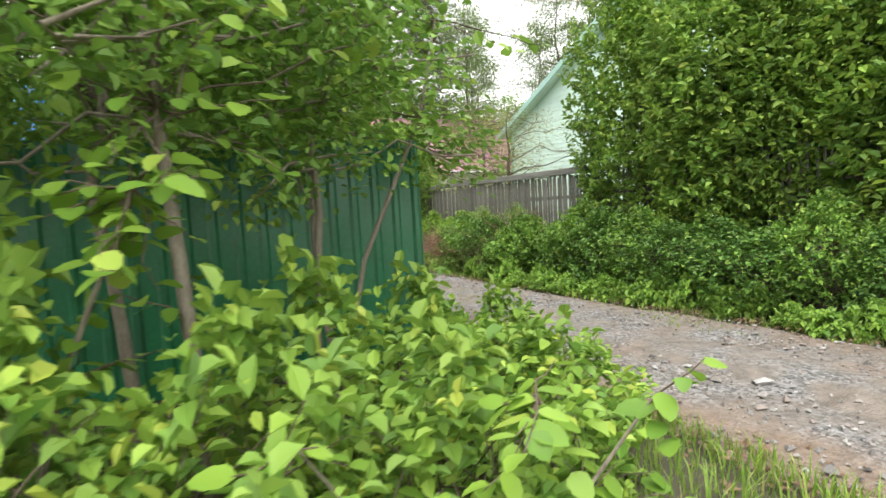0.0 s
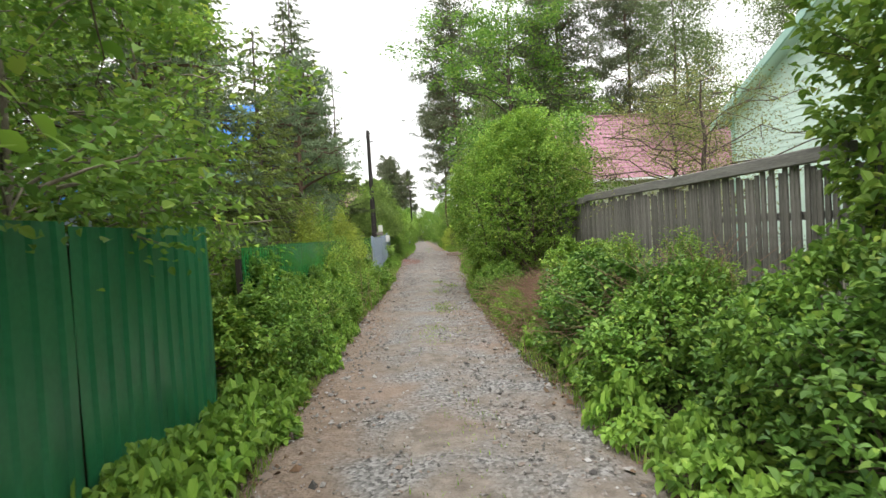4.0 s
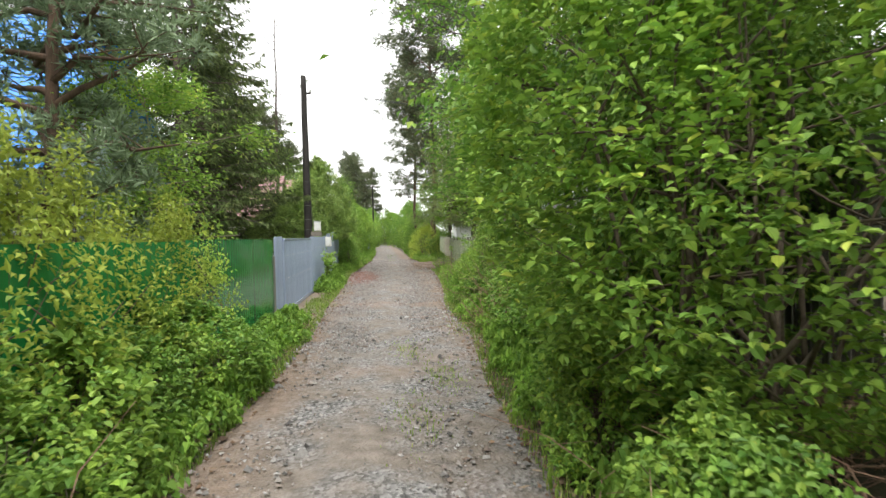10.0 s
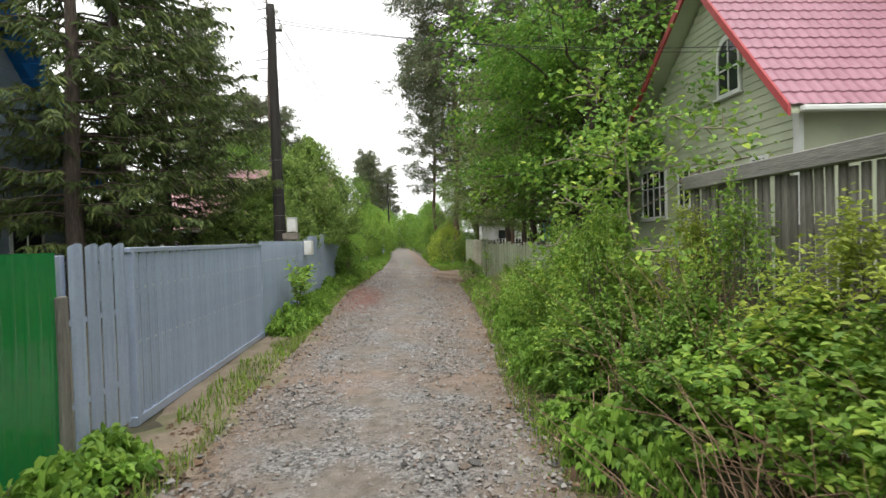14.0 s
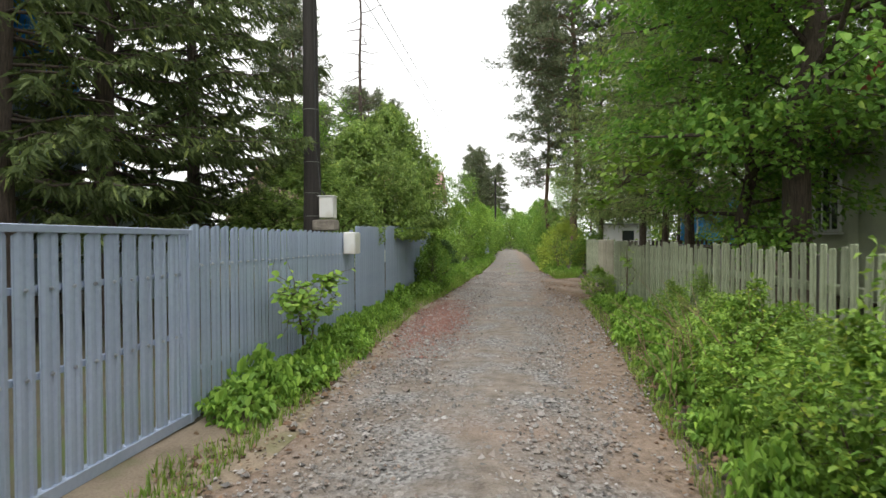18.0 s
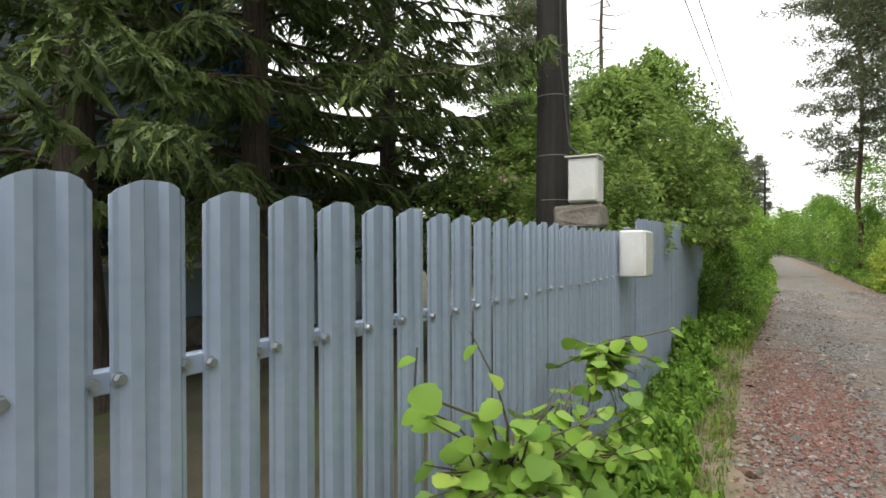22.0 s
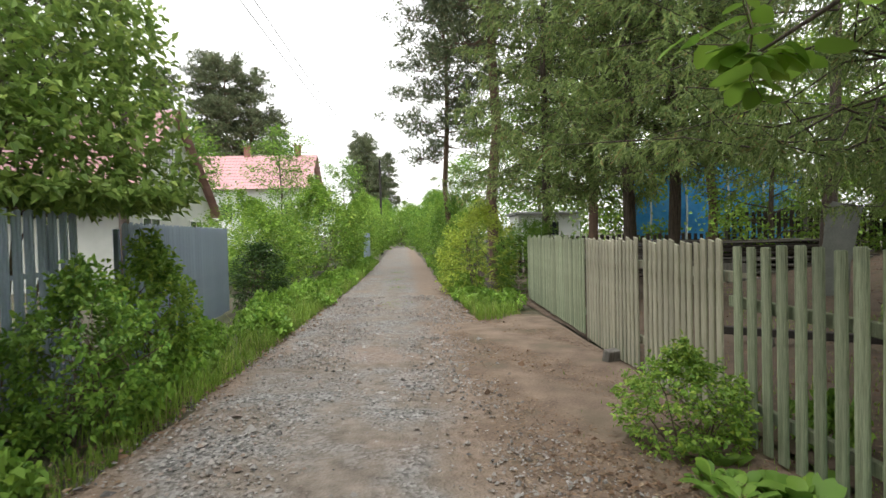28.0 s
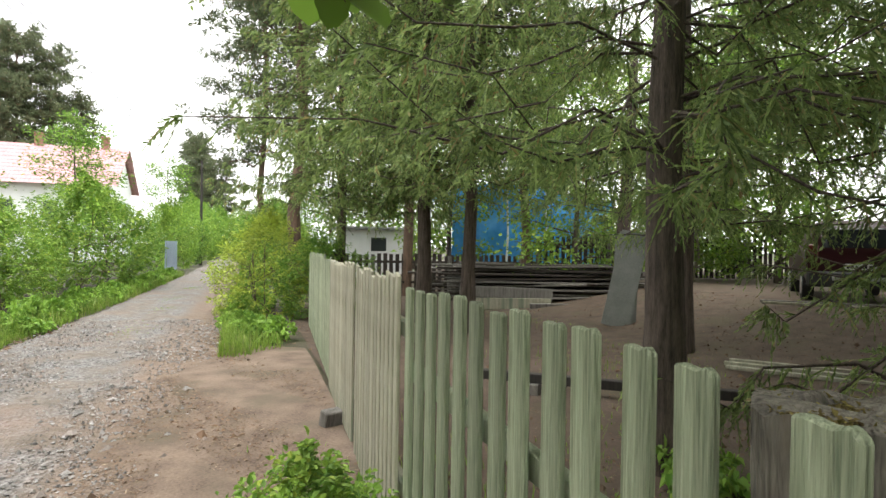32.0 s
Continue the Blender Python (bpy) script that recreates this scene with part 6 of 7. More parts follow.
part("beam", boxm(-1.6, 1.6, -0.07, 0.07, 0, 0.14, 0.01), M["wood"], pile, at=pose(1.2, -0.6, 0.1, 0, 0, 3))
for x in (-2.0, 0.0, 1.9):
    part("bearer", boxm(-0.06, 0.06, -0.7, 1.6, 0, 0.12, 0.006), M["darkwood"], pile, at=pose(x, 0, 0.03))
# leaning sheets
sl = thing("leaning_sheets", pose(9.2, 52.5, 0.12, 0, 0, -28), "grey sheet panels leaning against a tree trunk", "panel")
for k in range(5):
    part("sheet", boxm(-0.27, 0.27, -0.006, 0.006, 0, 1.95 - 0.04 * k, 0.002), M["slate"], sl, at=pose(0.045 * k, 0.035 * k, 0, -11, 13 - 1.2 * k, 5 * k))
tr2 = thing("tree_trunk", pose(10.6, 54.3, 0), "dark leaning trunk behind sheet panels", "tree")
v, f = tubes([[(0, 0, 0, 0.2), (0.05, 0, 1.5, 0.17), (0.3, 0.1, 4, 0.13), (0.5, 0.2, 7, 0.08)]], 9)
put("trunk", bulk("trunk", v, f, M["bark"], True), tr2)
# dark low fence at the yard's back
wood_fence("dark_fence", "low dark-brown picket fence at the back of a yard", (3.6, 61.0), (11.6, 60.4), 0.2, 0.12, 0.1, 1.4, M["darkwood"], (0.5, 1.15), tilt=0.8, posts=2.5)
wood_fence("dark_fence", "dark-brown picket fence on rising ground behind a car", (11.7, 60.4), (24.0, 57.5), 0.2, 0.13, 0.7, 2.1, M["darkwood"], (1.1, 1.8), tilt=0.8, posts=2.5)
bb = thing("black_beam", pose(6.75, 47.6, 0.2, 0, 0, 53), "long black beam lying low in the yard", "timber")
part("beam", boxm(-0.05, 0.05, -2.3, 2.3, -0.05, 0.05, 0.008), M["tar"], bb)
for q in (-1.8, 1.7):
    part("bearer", boxm(-0.12, 0.12, q - 0.06, q + 0.06, -0.17, -0.05, 0.008), M["wood"], bb)
# timber on the ground
for k, (x, y, ln, a2, mt) in enumerate([(9.2, 48.1, 2.4, 40, "palewood"), (9.35, 48.3, 2.2, 43, "palewood"), (9.0, 47.95, 2.3, 37, "palewood"), (12.6, 50.6, 2.4, 42, "palewood"), (12.8, 50.8, 2.4, 45, "wood")]):
    lg = thing("timber", pose(x, y, float(yard_z(x, y)) + 0.05, 0, 0, a2), "long weathered timber lying in the yard", "timber")
    part("beam", boxm(-0.035, 0.035, -ln / 2, ln / 2, -0.05, 0.0, 0.008), M[mt], lg)
# blue tarpaulin shelter
tp = thing("tarpaulin_shelter", pose(14.5, 66, 0), "bright blue tarpaulin shelter on pale poles", "shelter")
vs = []
for i2 in range(25):
    for j2 in range(13):
        u, w2 = i2 / 24, j2 / 12
        vs.append((-4 + 8 * u, -0.3 + 0.25 * noise.noise((u * 6, w2 * 4, 3)), 0.8 + 3.4 * w2 + 0.25 * math.sin(u * 5) * w2))
i2, j2 = np.meshgrid(np.arange(24), np.arange(12), indexing="ij")
a = (i2 * 13 + j2).ravel()
put("cover", bulk("cover", np.array(vs), np.stack([a, a + 13, a + 14, a + 1], -1), M["tarp"], True), tp)
bm = boxm(-4, 4, -0.2, 3.5, 3.9, 4.0)
part("roof_sheet", bm, M["tarp"], tp)
for x in (-3.2, -1.6, 0.3, 1.9, 3.4):
    v, f = tubes([[(x, -0.45, 0, 0.05), (x + 0.12, -0.45, 2.2, 0.045), (x + 0.05, -0.45, 4.2, 0.04)]], 7)
    put("pole", bulk("pole", v, f, M["trimwhite"], True), tp)
sh = thing("white_shed", pose(8.6, 72, 0), "small white shed with a window", "shed")
part("wall", boxm(-1.7, 1.7, 0, 2.5, 0, 2.5, 0.02), M["trimwhite"], sh)
part("roof", boxm(-1.95, 1.95, -0.3, 2.8, 2.5, 2.65, 0.02), M["slate"], sh)
part("window", boxm(-0.3, 0.5, -0.02, 0.0, 1.4, 2.1, 0.004), M["glass"], sh)


# dark red hatchback seen from behind
def car(m):
    c = thing("car", m, "dark red hatchback car parked in the yard", "car")
    sec = [(-1.95, 0.45, 0.88, 0.75), (-2.0, 0.42, 1.0, 0.8), (-1.9, 0.4, 1.5, 0.72), (-1.6, 0.36, 1.62, 0.66), (-0.2, 0.34, 1.65, 0.66), (0.5, 0.34, 1.55, 0.64), (1.1, 0.34, 1.05, 0.76), (1.9, 0.36, 0.92, 0.74), (2.05, 0.42, 0.75, 0.66)]
    rows = []
    for y, z0, z1, w in sec:
        wl = 0.86
        rows.append([(-wl + 0.06, y, z0), (-wl, y, z0 + 0.15), (-wl, y, 0.88 if z1 > 0.9 else z1 - 0.08), (-w, y, z1 - 0.05), (-w + 0.12, y, z1), (w - 0.12, y, z1), (w, y, z1 - 0.05), (wl, y, 0.88 if z1 > 0.9 else z1 - 0.08), (wl, y, z0 + 0.15), (wl - 0.06, y, z0)])
    rows = np.array(rows)
    n, k = rows.shape[:2]
    q = []
    for i3 in range(n - 1):
        for j3 in range(k):
            q.append((i3 * k + j3, i3 * k + (j3 + 1) % k, (i3 + 1) * k + (j3 + 1) % k, (i3 + 1) * k + j3))
    body = put("body", bulk("body", rows.reshape(-1, 3), np.array(q), M["car"], True), c)
    bm2 = prism([(-0.8, 0.45), (0.8, 0.45), (0.86, 0.85), (0.76, 0.96), (-0.76, 0.96), (-0.86, 0.85)], 0, 0.06)
    for vv in bm2.verts:
        vv.co = (vv.co.x, -2.0 + vv.co.z * 0.8, vv.co.y)
    part("tailgate", bm2, M["car"], c)
    part("rear_window", boxm(-0.6, 0.6, -1.985, -1.95, 1.06, 1.46, 0.02), M["glass"], c)
    part("bumper", boxm(-0.86, 0.86, -2.12, -1.94, 0.32, 0.62, 0.04), M["plastic"], c)
    part("bumper_strip", boxm(-0.45, 0.75, -2.135, -2.12, 0.45, 0.53, 0.01), M["steel"], c)
    pl = part("number_plate", boxm(-0.26, 0.26, -2.06, -2.03, 0.66, 0.77, 0.004), M["white"], c)
    for k2 in range(6):
        part("plate_mark", boxm(-0.21 + k2 * 0.07, -0.17 + k2 * 0.07, -2.066, -2.06, 0.685, 0.745), M["plastic"], pl)
    for s in (-1, 1):
        part("tail_lamp", boxm(min(s * 0.66, s * 0.84), max(s * 0.66, s * 0.84), -2.02, -1.93, 0.86, 1.14, 0.02), M["lamp"], c)
        for y in (-1.3, 1.3):
            w = put("wheel", None, c)
            bm2 = bmesh.new()
            bmesh.ops.create_cone(bm2, cap_ends=True, segments=20, radius1=0.31, radius2=0.31, depth=0.2, matrix=Matrix.Translation((s * 0.78, y, 0.31)) @ Matrix.Rotation(radians(90), 4, "Y"))
            part("tyre", bm2, M["rubber"], w)
            bm2 = bmesh.new()
            bmesh.ops.create_cone(bm2, cap_ends=True, segments=14, radius1=0.19, radius2=0.19, depth=0.22, matrix=Matrix.Translation((s * 0.78, y, 0.31)) @ Matrix.Rotation(radians(90), 4, "Y"))
            part("rim", bm2, M["steel"], w)
    return c


car(pose(14.87, 52.15, 0.66, 0, 0, -46))
car2 = thing("white_van", pose(9.0, 84, 0), "white van far behind the yard fence", "van")
part("body", boxm(-1.0, 1.0, -2.4, 2.4, 0.4, 2.2, 0.15), M["trimwhite"], car2)
part("windscreen", boxm(-0.8, 0.8, -2.43, -2.39, 1.35, 1.95, 0.02), M["glass"], car2)
for s in (-1, 1):
    for y in (-1.5, 1.5):
        bm = bmesh.new()
        bmesh.ops.create_cone(bm, cap_ends=True, segments=16, radius1=0.34, radius2=0.34, depth=0.22, matrix=Matrix.Translation((s * 0.9, y, 0.34)) @ Matrix.Rotation(radians(90), 4, "Y"))
        part("wheel", bm, M["rubber"], car2)
wg = thing("gate_wedge", pose(3.10, 48.04, 0.02, 12, 0, 25), "wooden block wedged under the gate", "block")
part("block", boxm(-0.09, 0.09, -0.05, 0.06, 0.02, 0.17, 0.01), M["wood"], wg)

# ---- near saplings with large leaves ----
def blade(ln, w, material, fold=0.18, curl=0.12, n=7):
    """One broad leaf along +x with a midrib fold, toothed edge and drooping tip."""
    v, f = [], []
    for i in range(n + 1):
        t = i / n
        half = w / 2 * math.sin(math.pi * t ** 0.8) ** 0.6 * (1 + 0.06 * (-1) ** i) if 0 < i < n else 0.0
        z = -curl * ln * t * t
        v += [(ln * t, -half, z + fold * half), (ln * t, 0, z), (ln * t, half, z + fold * half)]
    for i in range(n):
        a = 3 * i
        f += [(a, a + 1, a + 4, a + 3), (a + 1, a + 2, a + 5, a + 4)]
    return bulk("leaf", np.array(v), np.array(f), material, True)


NEAR = leaf_mat("near_leaf", (0.15, 0.29, 0.04), (0.3, 0.47, 0.07), (0.42, 0.54, 0.1), 0.36, 0.4)
nt = NEAR.node_tree
oi = nt.nodes.new("ShaderNodeObjectInfo")
for lk in list(nt.links):
    if lk.from_socket.name == "Random Per Island":
        to = lk.to_socket
        nt.links.remove(lk)
        nt.links.new(oi.outputs["Random"], to)
ROUND = [blade(0.1, 0.104, NEAR, 0.12, 0.15), blade(0.09, 0.094, NEAR, 0.2, 0.25), blade(0.11, 0.11, NEAR, 0.08, 0.1)]
LEAF = [blade(0.1, 0.076, NEAR), blade(0.085, 0.074, NEAR, 0.25, 0.2), blade(0.115, 0.085, NEAR, 0.12, 0.08)]


def leafy_sapling(name, label, x, y, stems, sprays, seed, leaf_scale=1.0, bark=None, category="sapling", kinds=LEAF):
    """Stems (paths with radii) and twigs that carry large leaves, each leaf a part. sprays: (centre, spread, twigs, leaves each)."""
    rng = np.random.default_rng(seed)
    th = thing(name, pose(x, y, 0), label, category)
    for s in stems:
        v, f = tubes([s], 7)
        put("stem", bulk("stem", v, f, bark or M["sapbark"], True), th)
    twigs = []
    pts = np.concatenate([np.asarray(s)[:, :3] for s in stems])
    for c, sp, nt2, nl in sprays:
        c = np.array(c, float)
        for k in range(nt2):
            e = c + rng.normal(0, 1, 3) * np.array(sp)
            e[2] = max(e[2], 0.08)
            o = pts[np.argmin(np.linalg.norm(pts - e, axis=1))]
            d0 = unit(e - o)
            ln = min(0.45, np.linalg.norm(e - o))
            a = e - d0 * ln
            tw = limb_path(rng, a, e, 0.005, 0.002, 4, 0.15)
            twigs.append(tw)
            if np.linalg.norm(a - o) > 0.05:
                twigs.append(limb_path(rng, o, a, 0.008, 0.005, 4, 0.12))
            for q in range(nl):
                t = (q + 0.6) / nl * 2.999
                p = tw[int(t), :3] * (1 - t % 1) + tw[int(t) + 1, :3] * (t % 1)
                ang = math.degrees(math.atan2(d0[1], d0[0])) + (60 if q % 2 else -60) * (1 - 0.6 * (q == nl - 1)) + rng.uniform(-35, 35)
                lf = put("leaf", kinds[int(rng.integers(3))], th, at=pose(*p, rng.uniform(-28, 28), rng.uniform(-8, 42), ang))
                sc = leaf_scale * rng.uniform(0.65, 1.2)
                lf.matrix_basis = lf.matrix_basis @ Matrix.Diagonal((sc, sc, sc, 1))
    v, f = tubes(twigs, 4)
    tagged(put("twig", bulk("twig", v, f, M["twig"], True), th), kind="stuff")
    return th


leafy_sapling("hazel", "bright green hazel shrub at a path's edge", -3.35, 4.75,
              [[(0.0, 0.3, 0, 0.012), (0.05, 0.1, 0.45, 0.01), (0.1, -0.1, 0.85, 0.006)], [(0.1, 0.2, 0, 0.012), (0.35, 0.0, 0.4, 0.009), (0.6, -0.1, 0.75, 0.005)], [(-0.1, 0.3, 0, 0.012), (-0.4, 0.1, 0.4, 0.009), (-0.65, 0.0, 0.8, 0.005)]],
              [((0.05, -0.12, 0.72), (0.26, 0.14, 0.14), 15, 5), ((0.5, 0.05, 0.55), (0.22, 0.16, 0.16), 11, 5), ((-0.5, 0.05, 0.6), (0.25, 0.16, 0.16), 11, 5)], 101, 1.05)
leafy_sapling("hazel", "leafy hazel with spreading sprays before a green metal fence", -5.0, 5.7,
              [[(0, 0, 0, 0.02), (0.05, -0.1, 1.0, 0.016), (0.1, -0.3, 1.9, 0.009)], [(0.05, 0, 0, 0.018), (0.3, -0.1, 0.9, 0.013), (0.6, -0.25, 1.6, 0.007)]],
              [((0.1, -0.3, 1.75), (0.3, 0.2, 0.25), 14, 5), ((0.55, -0.2, 1.5), (0.22, 0.2, 0.25), 12, 5), ((0.2, -0.3, 1.1), (0.3, 0.2, 0.2), 12, 5)], 108, 1.1)
leafy_sapling("sapling", "thin leafy sapling before a green metal fence", -4.2, 6.05,
              [[(0, 0, 0, 0.04), (-0.06, 0, 1.0, 0.036), (-0.12, 0.05, 2.0, 0.03), (-0.16, 0.1, 3.4, 0.018)]],
              [((-0.1, -0.3, 1.5), (0.35, 0.3, 0.25), 10, 5), ((0, -0.2, 2.6), (0.6, 0.4, 0.35), 14, 5)], 102, 1.2)
leafy_sapling("sapling", "thin leafy sapling beside a green metal fence", -3.42, 7.25,
              [[(0, 0, 0, 0.028), (0.02, 0, 1.0, 0.025), (0.05, 0.05, 2.2, 0.02), (0.1, 0.1, 3.6, 0.012)]],
              [((0.1, 0, 2.5), (0.55, 0.4, 0.3), 14, 5), ((0.2, 0.1, 3.2), (0.6, 0.5, 0.35), 12, 5)], 103, 1.2)
leafy_sapling("sapling", "leaning leafy sapling beside a fence corner", -3.0, 7.35,
              [[(-0.25, 0, 0, 0.022), (0.0, 0, 1.1, 0.02), (0.55, 0.05, 2.2, 0.016), (0.75, 0.1, 3.0, 0.01)]],
              [((0.75, 0.1, 2.3), (0.35, 0.4, 0.3), 12, 5), ((0.7, 0.4, 2.8), (0.45, 0.5, 0.3), 12, 5)], 104, 1.2)
leafy_sapling("overhanging_tree", "leafy branches overhanging a green metal fence", -3.1, 9.6,
              [[(0, 0, 0, 0.05), (0.05, 0, 1.2, 0.045), (0.3, 0.1, 2.1, 0.035), (0.75, 0.5, 2.75, 0.022), (1.2, 1.0, 3.2, 0.012)], [(0.05, 0, 1.2, 0.03), (-0.2, 0.3, 2.2, 0.022), (-0.3, 0.6, 3.2, 0.012)]],
              [((0.5, 0.0, 2.25), (0.4, 0.7, 0.25), 16, 5), ((0.7, 0.7, 2.7), (0.4, 0.6, 0.3), 16, 5), ((-0.2, 0.2, 2.6), (0.5, 0.8, 0.4), 14, 5), ((1.05, -0.1, 1.95), (0.22, 0.6, 0.22), 16, 5)], 105, 1.25, M["bark"])
leafy_sapling("aspen_sapling", "small bright sapling with large round leaves at a picket fence", -1.92, 36.35,
              [[(-0.05, 0.2, 0, 0.012), (0, 0.05, 0.45, 0.01), (0.06, -0.3, 0.85, 0.006)], [(-0.05, 0.25, 0, 0.01), (0, 0.5, 0.6, 0.008), (0.04, 0.75, 1.05, 0.005)]],
              [((0.1, -0.5, 0.9), (0.09, 0.26, 0.13), 60, 5), ((0.08, 0.8, 0.86), (0.09, 0.2, 0.15), 40, 5), ((0.12, 0.0, 0.78), (0.09, 0.34, 0.14), 50, 5)], 106, 0.72, M["twig"], "sapling", ROUND)
leafy_sapling("sapling", "slender sparse sapling leaning before low pickets", 2.7, 42.3,
              [[(0, 0, 0, 0.012), (0.05, -0.12, 0.5, 0.01), (0.02, -0.35, 1.0, 0.007), (-0.05, -0.5, 1.35, 0.004)], [(0.02, 0, 0, 0.01), (0.12, 0.2, 0.55, 0.008), (0.1, 0.4, 1.1, 0.005)]],
              [((0.0, -0.4, 1.1), (0.12, 0.22, 0.14), 12, 5), ((0.1, 0.35, 1.0), (0.12, 0.2, 0.15), 10, 5), ((0.05, -0.1, 0.75), (0.14, 0.25, 0.12), 8, 5)], 109, 0.55, M["twig"])
leafy_sapling("oak_branch", "long oak branch with large bright leaves reaching over pickets", 0, 0,
              [[(5.5, 41.2, 3.0, 0.05), (4.7, 42.0, 3.3, 0.04), (3.8, 42.9, 3.1, 0.028), (3.0, 43.8, 2.75, 0.016), (2.5, 44.4, 2.4, 0.008)], [(4.7, 42.0, 3.3, 0.03), (3.7, 41.8, 3.3, 0.02), (2.9, 41.7, 3.0, 0.01)]],
              [((2.55, 44.4, 2.5), (0.3, 0.3, 0.16), 12, 5), ((3.1, 43.6, 2.85), (0.35, 0.35, 0.25), 14, 5), ((3.8, 42.8, 3.0), (0.4, 0.4, 0.3), 14, 5), ((3.0, 41.9, 3.0), (0.45, 0.5, 0.3), 18, 5), ((3.5, 44.4, 3.6), (0.5, 0.6, 0.3), 22, 5), ((3.9, 43.1, 3.7), (0.5, 0.5, 0.35), 20, 5)], 107, 1.75, M["bark"], "branch")


# ---- grass, canes and stones ----
def grass_patch(name, label, n, place, h, seed):
    rng = np.random.default_rng(seed)
    x, y = place(rng, n)
    z = ground_z(x, y) - 0.01
    a = rng.uniform(0, 2 * np.pi, n)
    ln = h * rng.uniform(0.4, 1.2, n)
    lean = rng.uniform(0.1, 0.7, n) * ln
    w = rng.uniform(0.003, 0.007, n)
    base = np.stack([x, y, z], 1)
    sx = np.stack([-np.sin(a), np.cos(a), 0 * a], 1) * w[:, None]
    d = np.stack([np.cos(a), np.sin(a), 0 * a], 1)
    mid = base + d * (lean * 0.35)[:, None] + np.array([0, 0, 1.0]) * (ln * 0.6)[:, None]
    tip = base + d * lean[:, None] + np.array([0, 0, 1.0]) * (ln * 0.85)[:, None]
    v = np.stack([base - sx, base + sx, mid + sx * 0.7, mid - sx * 0.7, tip], 1).reshape(-1, 3)
    i = np.arange(n)[:, None] * 5
    f = np.concatenate([i + np.array([[0, 1, 2]]), i + np.array([[0, 2, 3]]), i + np.array([[3, 2, 4]])])
    return tagged(put(name, bulk(name, v, f, L["grass"])), label, "grass", kind="stuff")


def edge_place(side, y0, y1, o0, o1):
    def f(rng, n):
        y = rng.uniform(y0, y1, n)
        keep = np.array([noise.noise((float(q) * 1.1, side * 3.0, 0)) for q in y])
        o = o0 + (o1 - o0) * rng.random(n) ** 1.2 * (0.6 + 0.6 * keep)
        return lane_mid(y) + side * (lane_half(y) - 0.05 + o), y
    return f


grass_patch("verge_grass", "green grass along the lane's edge", 9000, edge_place(-1, 30, 56, -0.05, 0.7), 0.16, 201)
grass_patch("verge_grass", "green grass along the lane's edge", 7000, edge_place(1, 3, 44, -0.08, 0.4), 0.15, 202)
grass_patch("verge_grass", "tall green grass beside the far lane", 9000, edge_place(-1, 46, 75, 0.0, 1.6), 0.35, 203)
grass_patch("verge_grass", "tall green grass beside the gates", 5000, edge_place(1, 51.5, 62, 0.0, 1.0), 0.34, 204)
grass_patch("verge_grass", "green grass along the lane's edge", 5000, edge_place(-1, 4, 30, -0.08, 0.3), 0.14, 205)


def side_place(rng, n):
    return rng.uniform(-5.5, -1.5, n), rng.uniform(2.2, 7.5, n)


grass_patch("clearing_grass", "rough grass beside a path", 9000, side_place, 0.2, 206)


def tuft_place(rng, n):
    c = np.array([(-0.25, 10.6), (-0.15, 12.4), (-0.3, 16.0), (-0.25, 17.2), (0.0, 19.5), (0.0, 19.9), (0.05, 23.2), (0.1, 26.0), (0.5, 24.4), (0.45, 58), (0.4, 61), (0.5, 65), (0.4, 54.5), (0.9, 8.0), (1.1, 27.5), (1.2, 29.0)])
    k = rng.integers(0, len(c), n)
    return c[k, 0] + rng.normal(0, 0.14, n), c[k, 1] + rng.normal(0, 0.42, n)


grass_patch("lane_tufts", "sparse yellow-green grass in the lane's middle", 6000, tuft_place, 0.075, 207)


def canes(name, label, x, y, n, seed, h=0.8, r=0.9):
    rng = np.random.default_rng(seed)
    ps = []
    for k in range(n):
        b = np.array([x + rng.normal(0, r * 0.35), y + rng.normal(0, r * 0.45), 0])
        b[2] = ground_z(b[0], b[1])
        e = b + np.array([rng.normal(-0.15, 0.35), rng.normal(-0.2, 0.5), rng.uniform(0.15, 1.0) * h])
        m = 0.5 * (b + e) + np.array([0, 0, 0.18 * h])
        w = rng.uniform(0.0025, 0.0045)
        ps.append([(*b, w), (*m, w * 0.9), (*e, w * 0.5)])
    v, f = tubes(ps, 3)
    tagged(put(name, bulk(name, v, f, M["cane"])), label, "canes", kind="stuff")


for k, (x, y, n, h) in enumerate([(1.75, 15.2, 400, 0.65), (1.95, 16.6, 900, 0.7), (1.45, 16.4, 400, 0.5), (2.1, 17.9, 450, 0.6), (1.6, 18.9, 500, 0.6), (2.0, 13.4, 420, 1.15), (1.8, 14.4, 300, 0.9), (2.0, 21.2, 240, 0.6), (1.9, 27.0, 200, 0.8), (2.3, 29.0, 160, 1.3), (2.5, 36.0, 110, 1.1), (-2.3, 15.5, 60, 1.0), (-2.2, 19.8, 140, 1.2), (2.4, 24.5, 200, 1.4)]):
    canes("dry_canes", "tangle of dry brown raspberry canes", x, y, n, 300 + k, h)


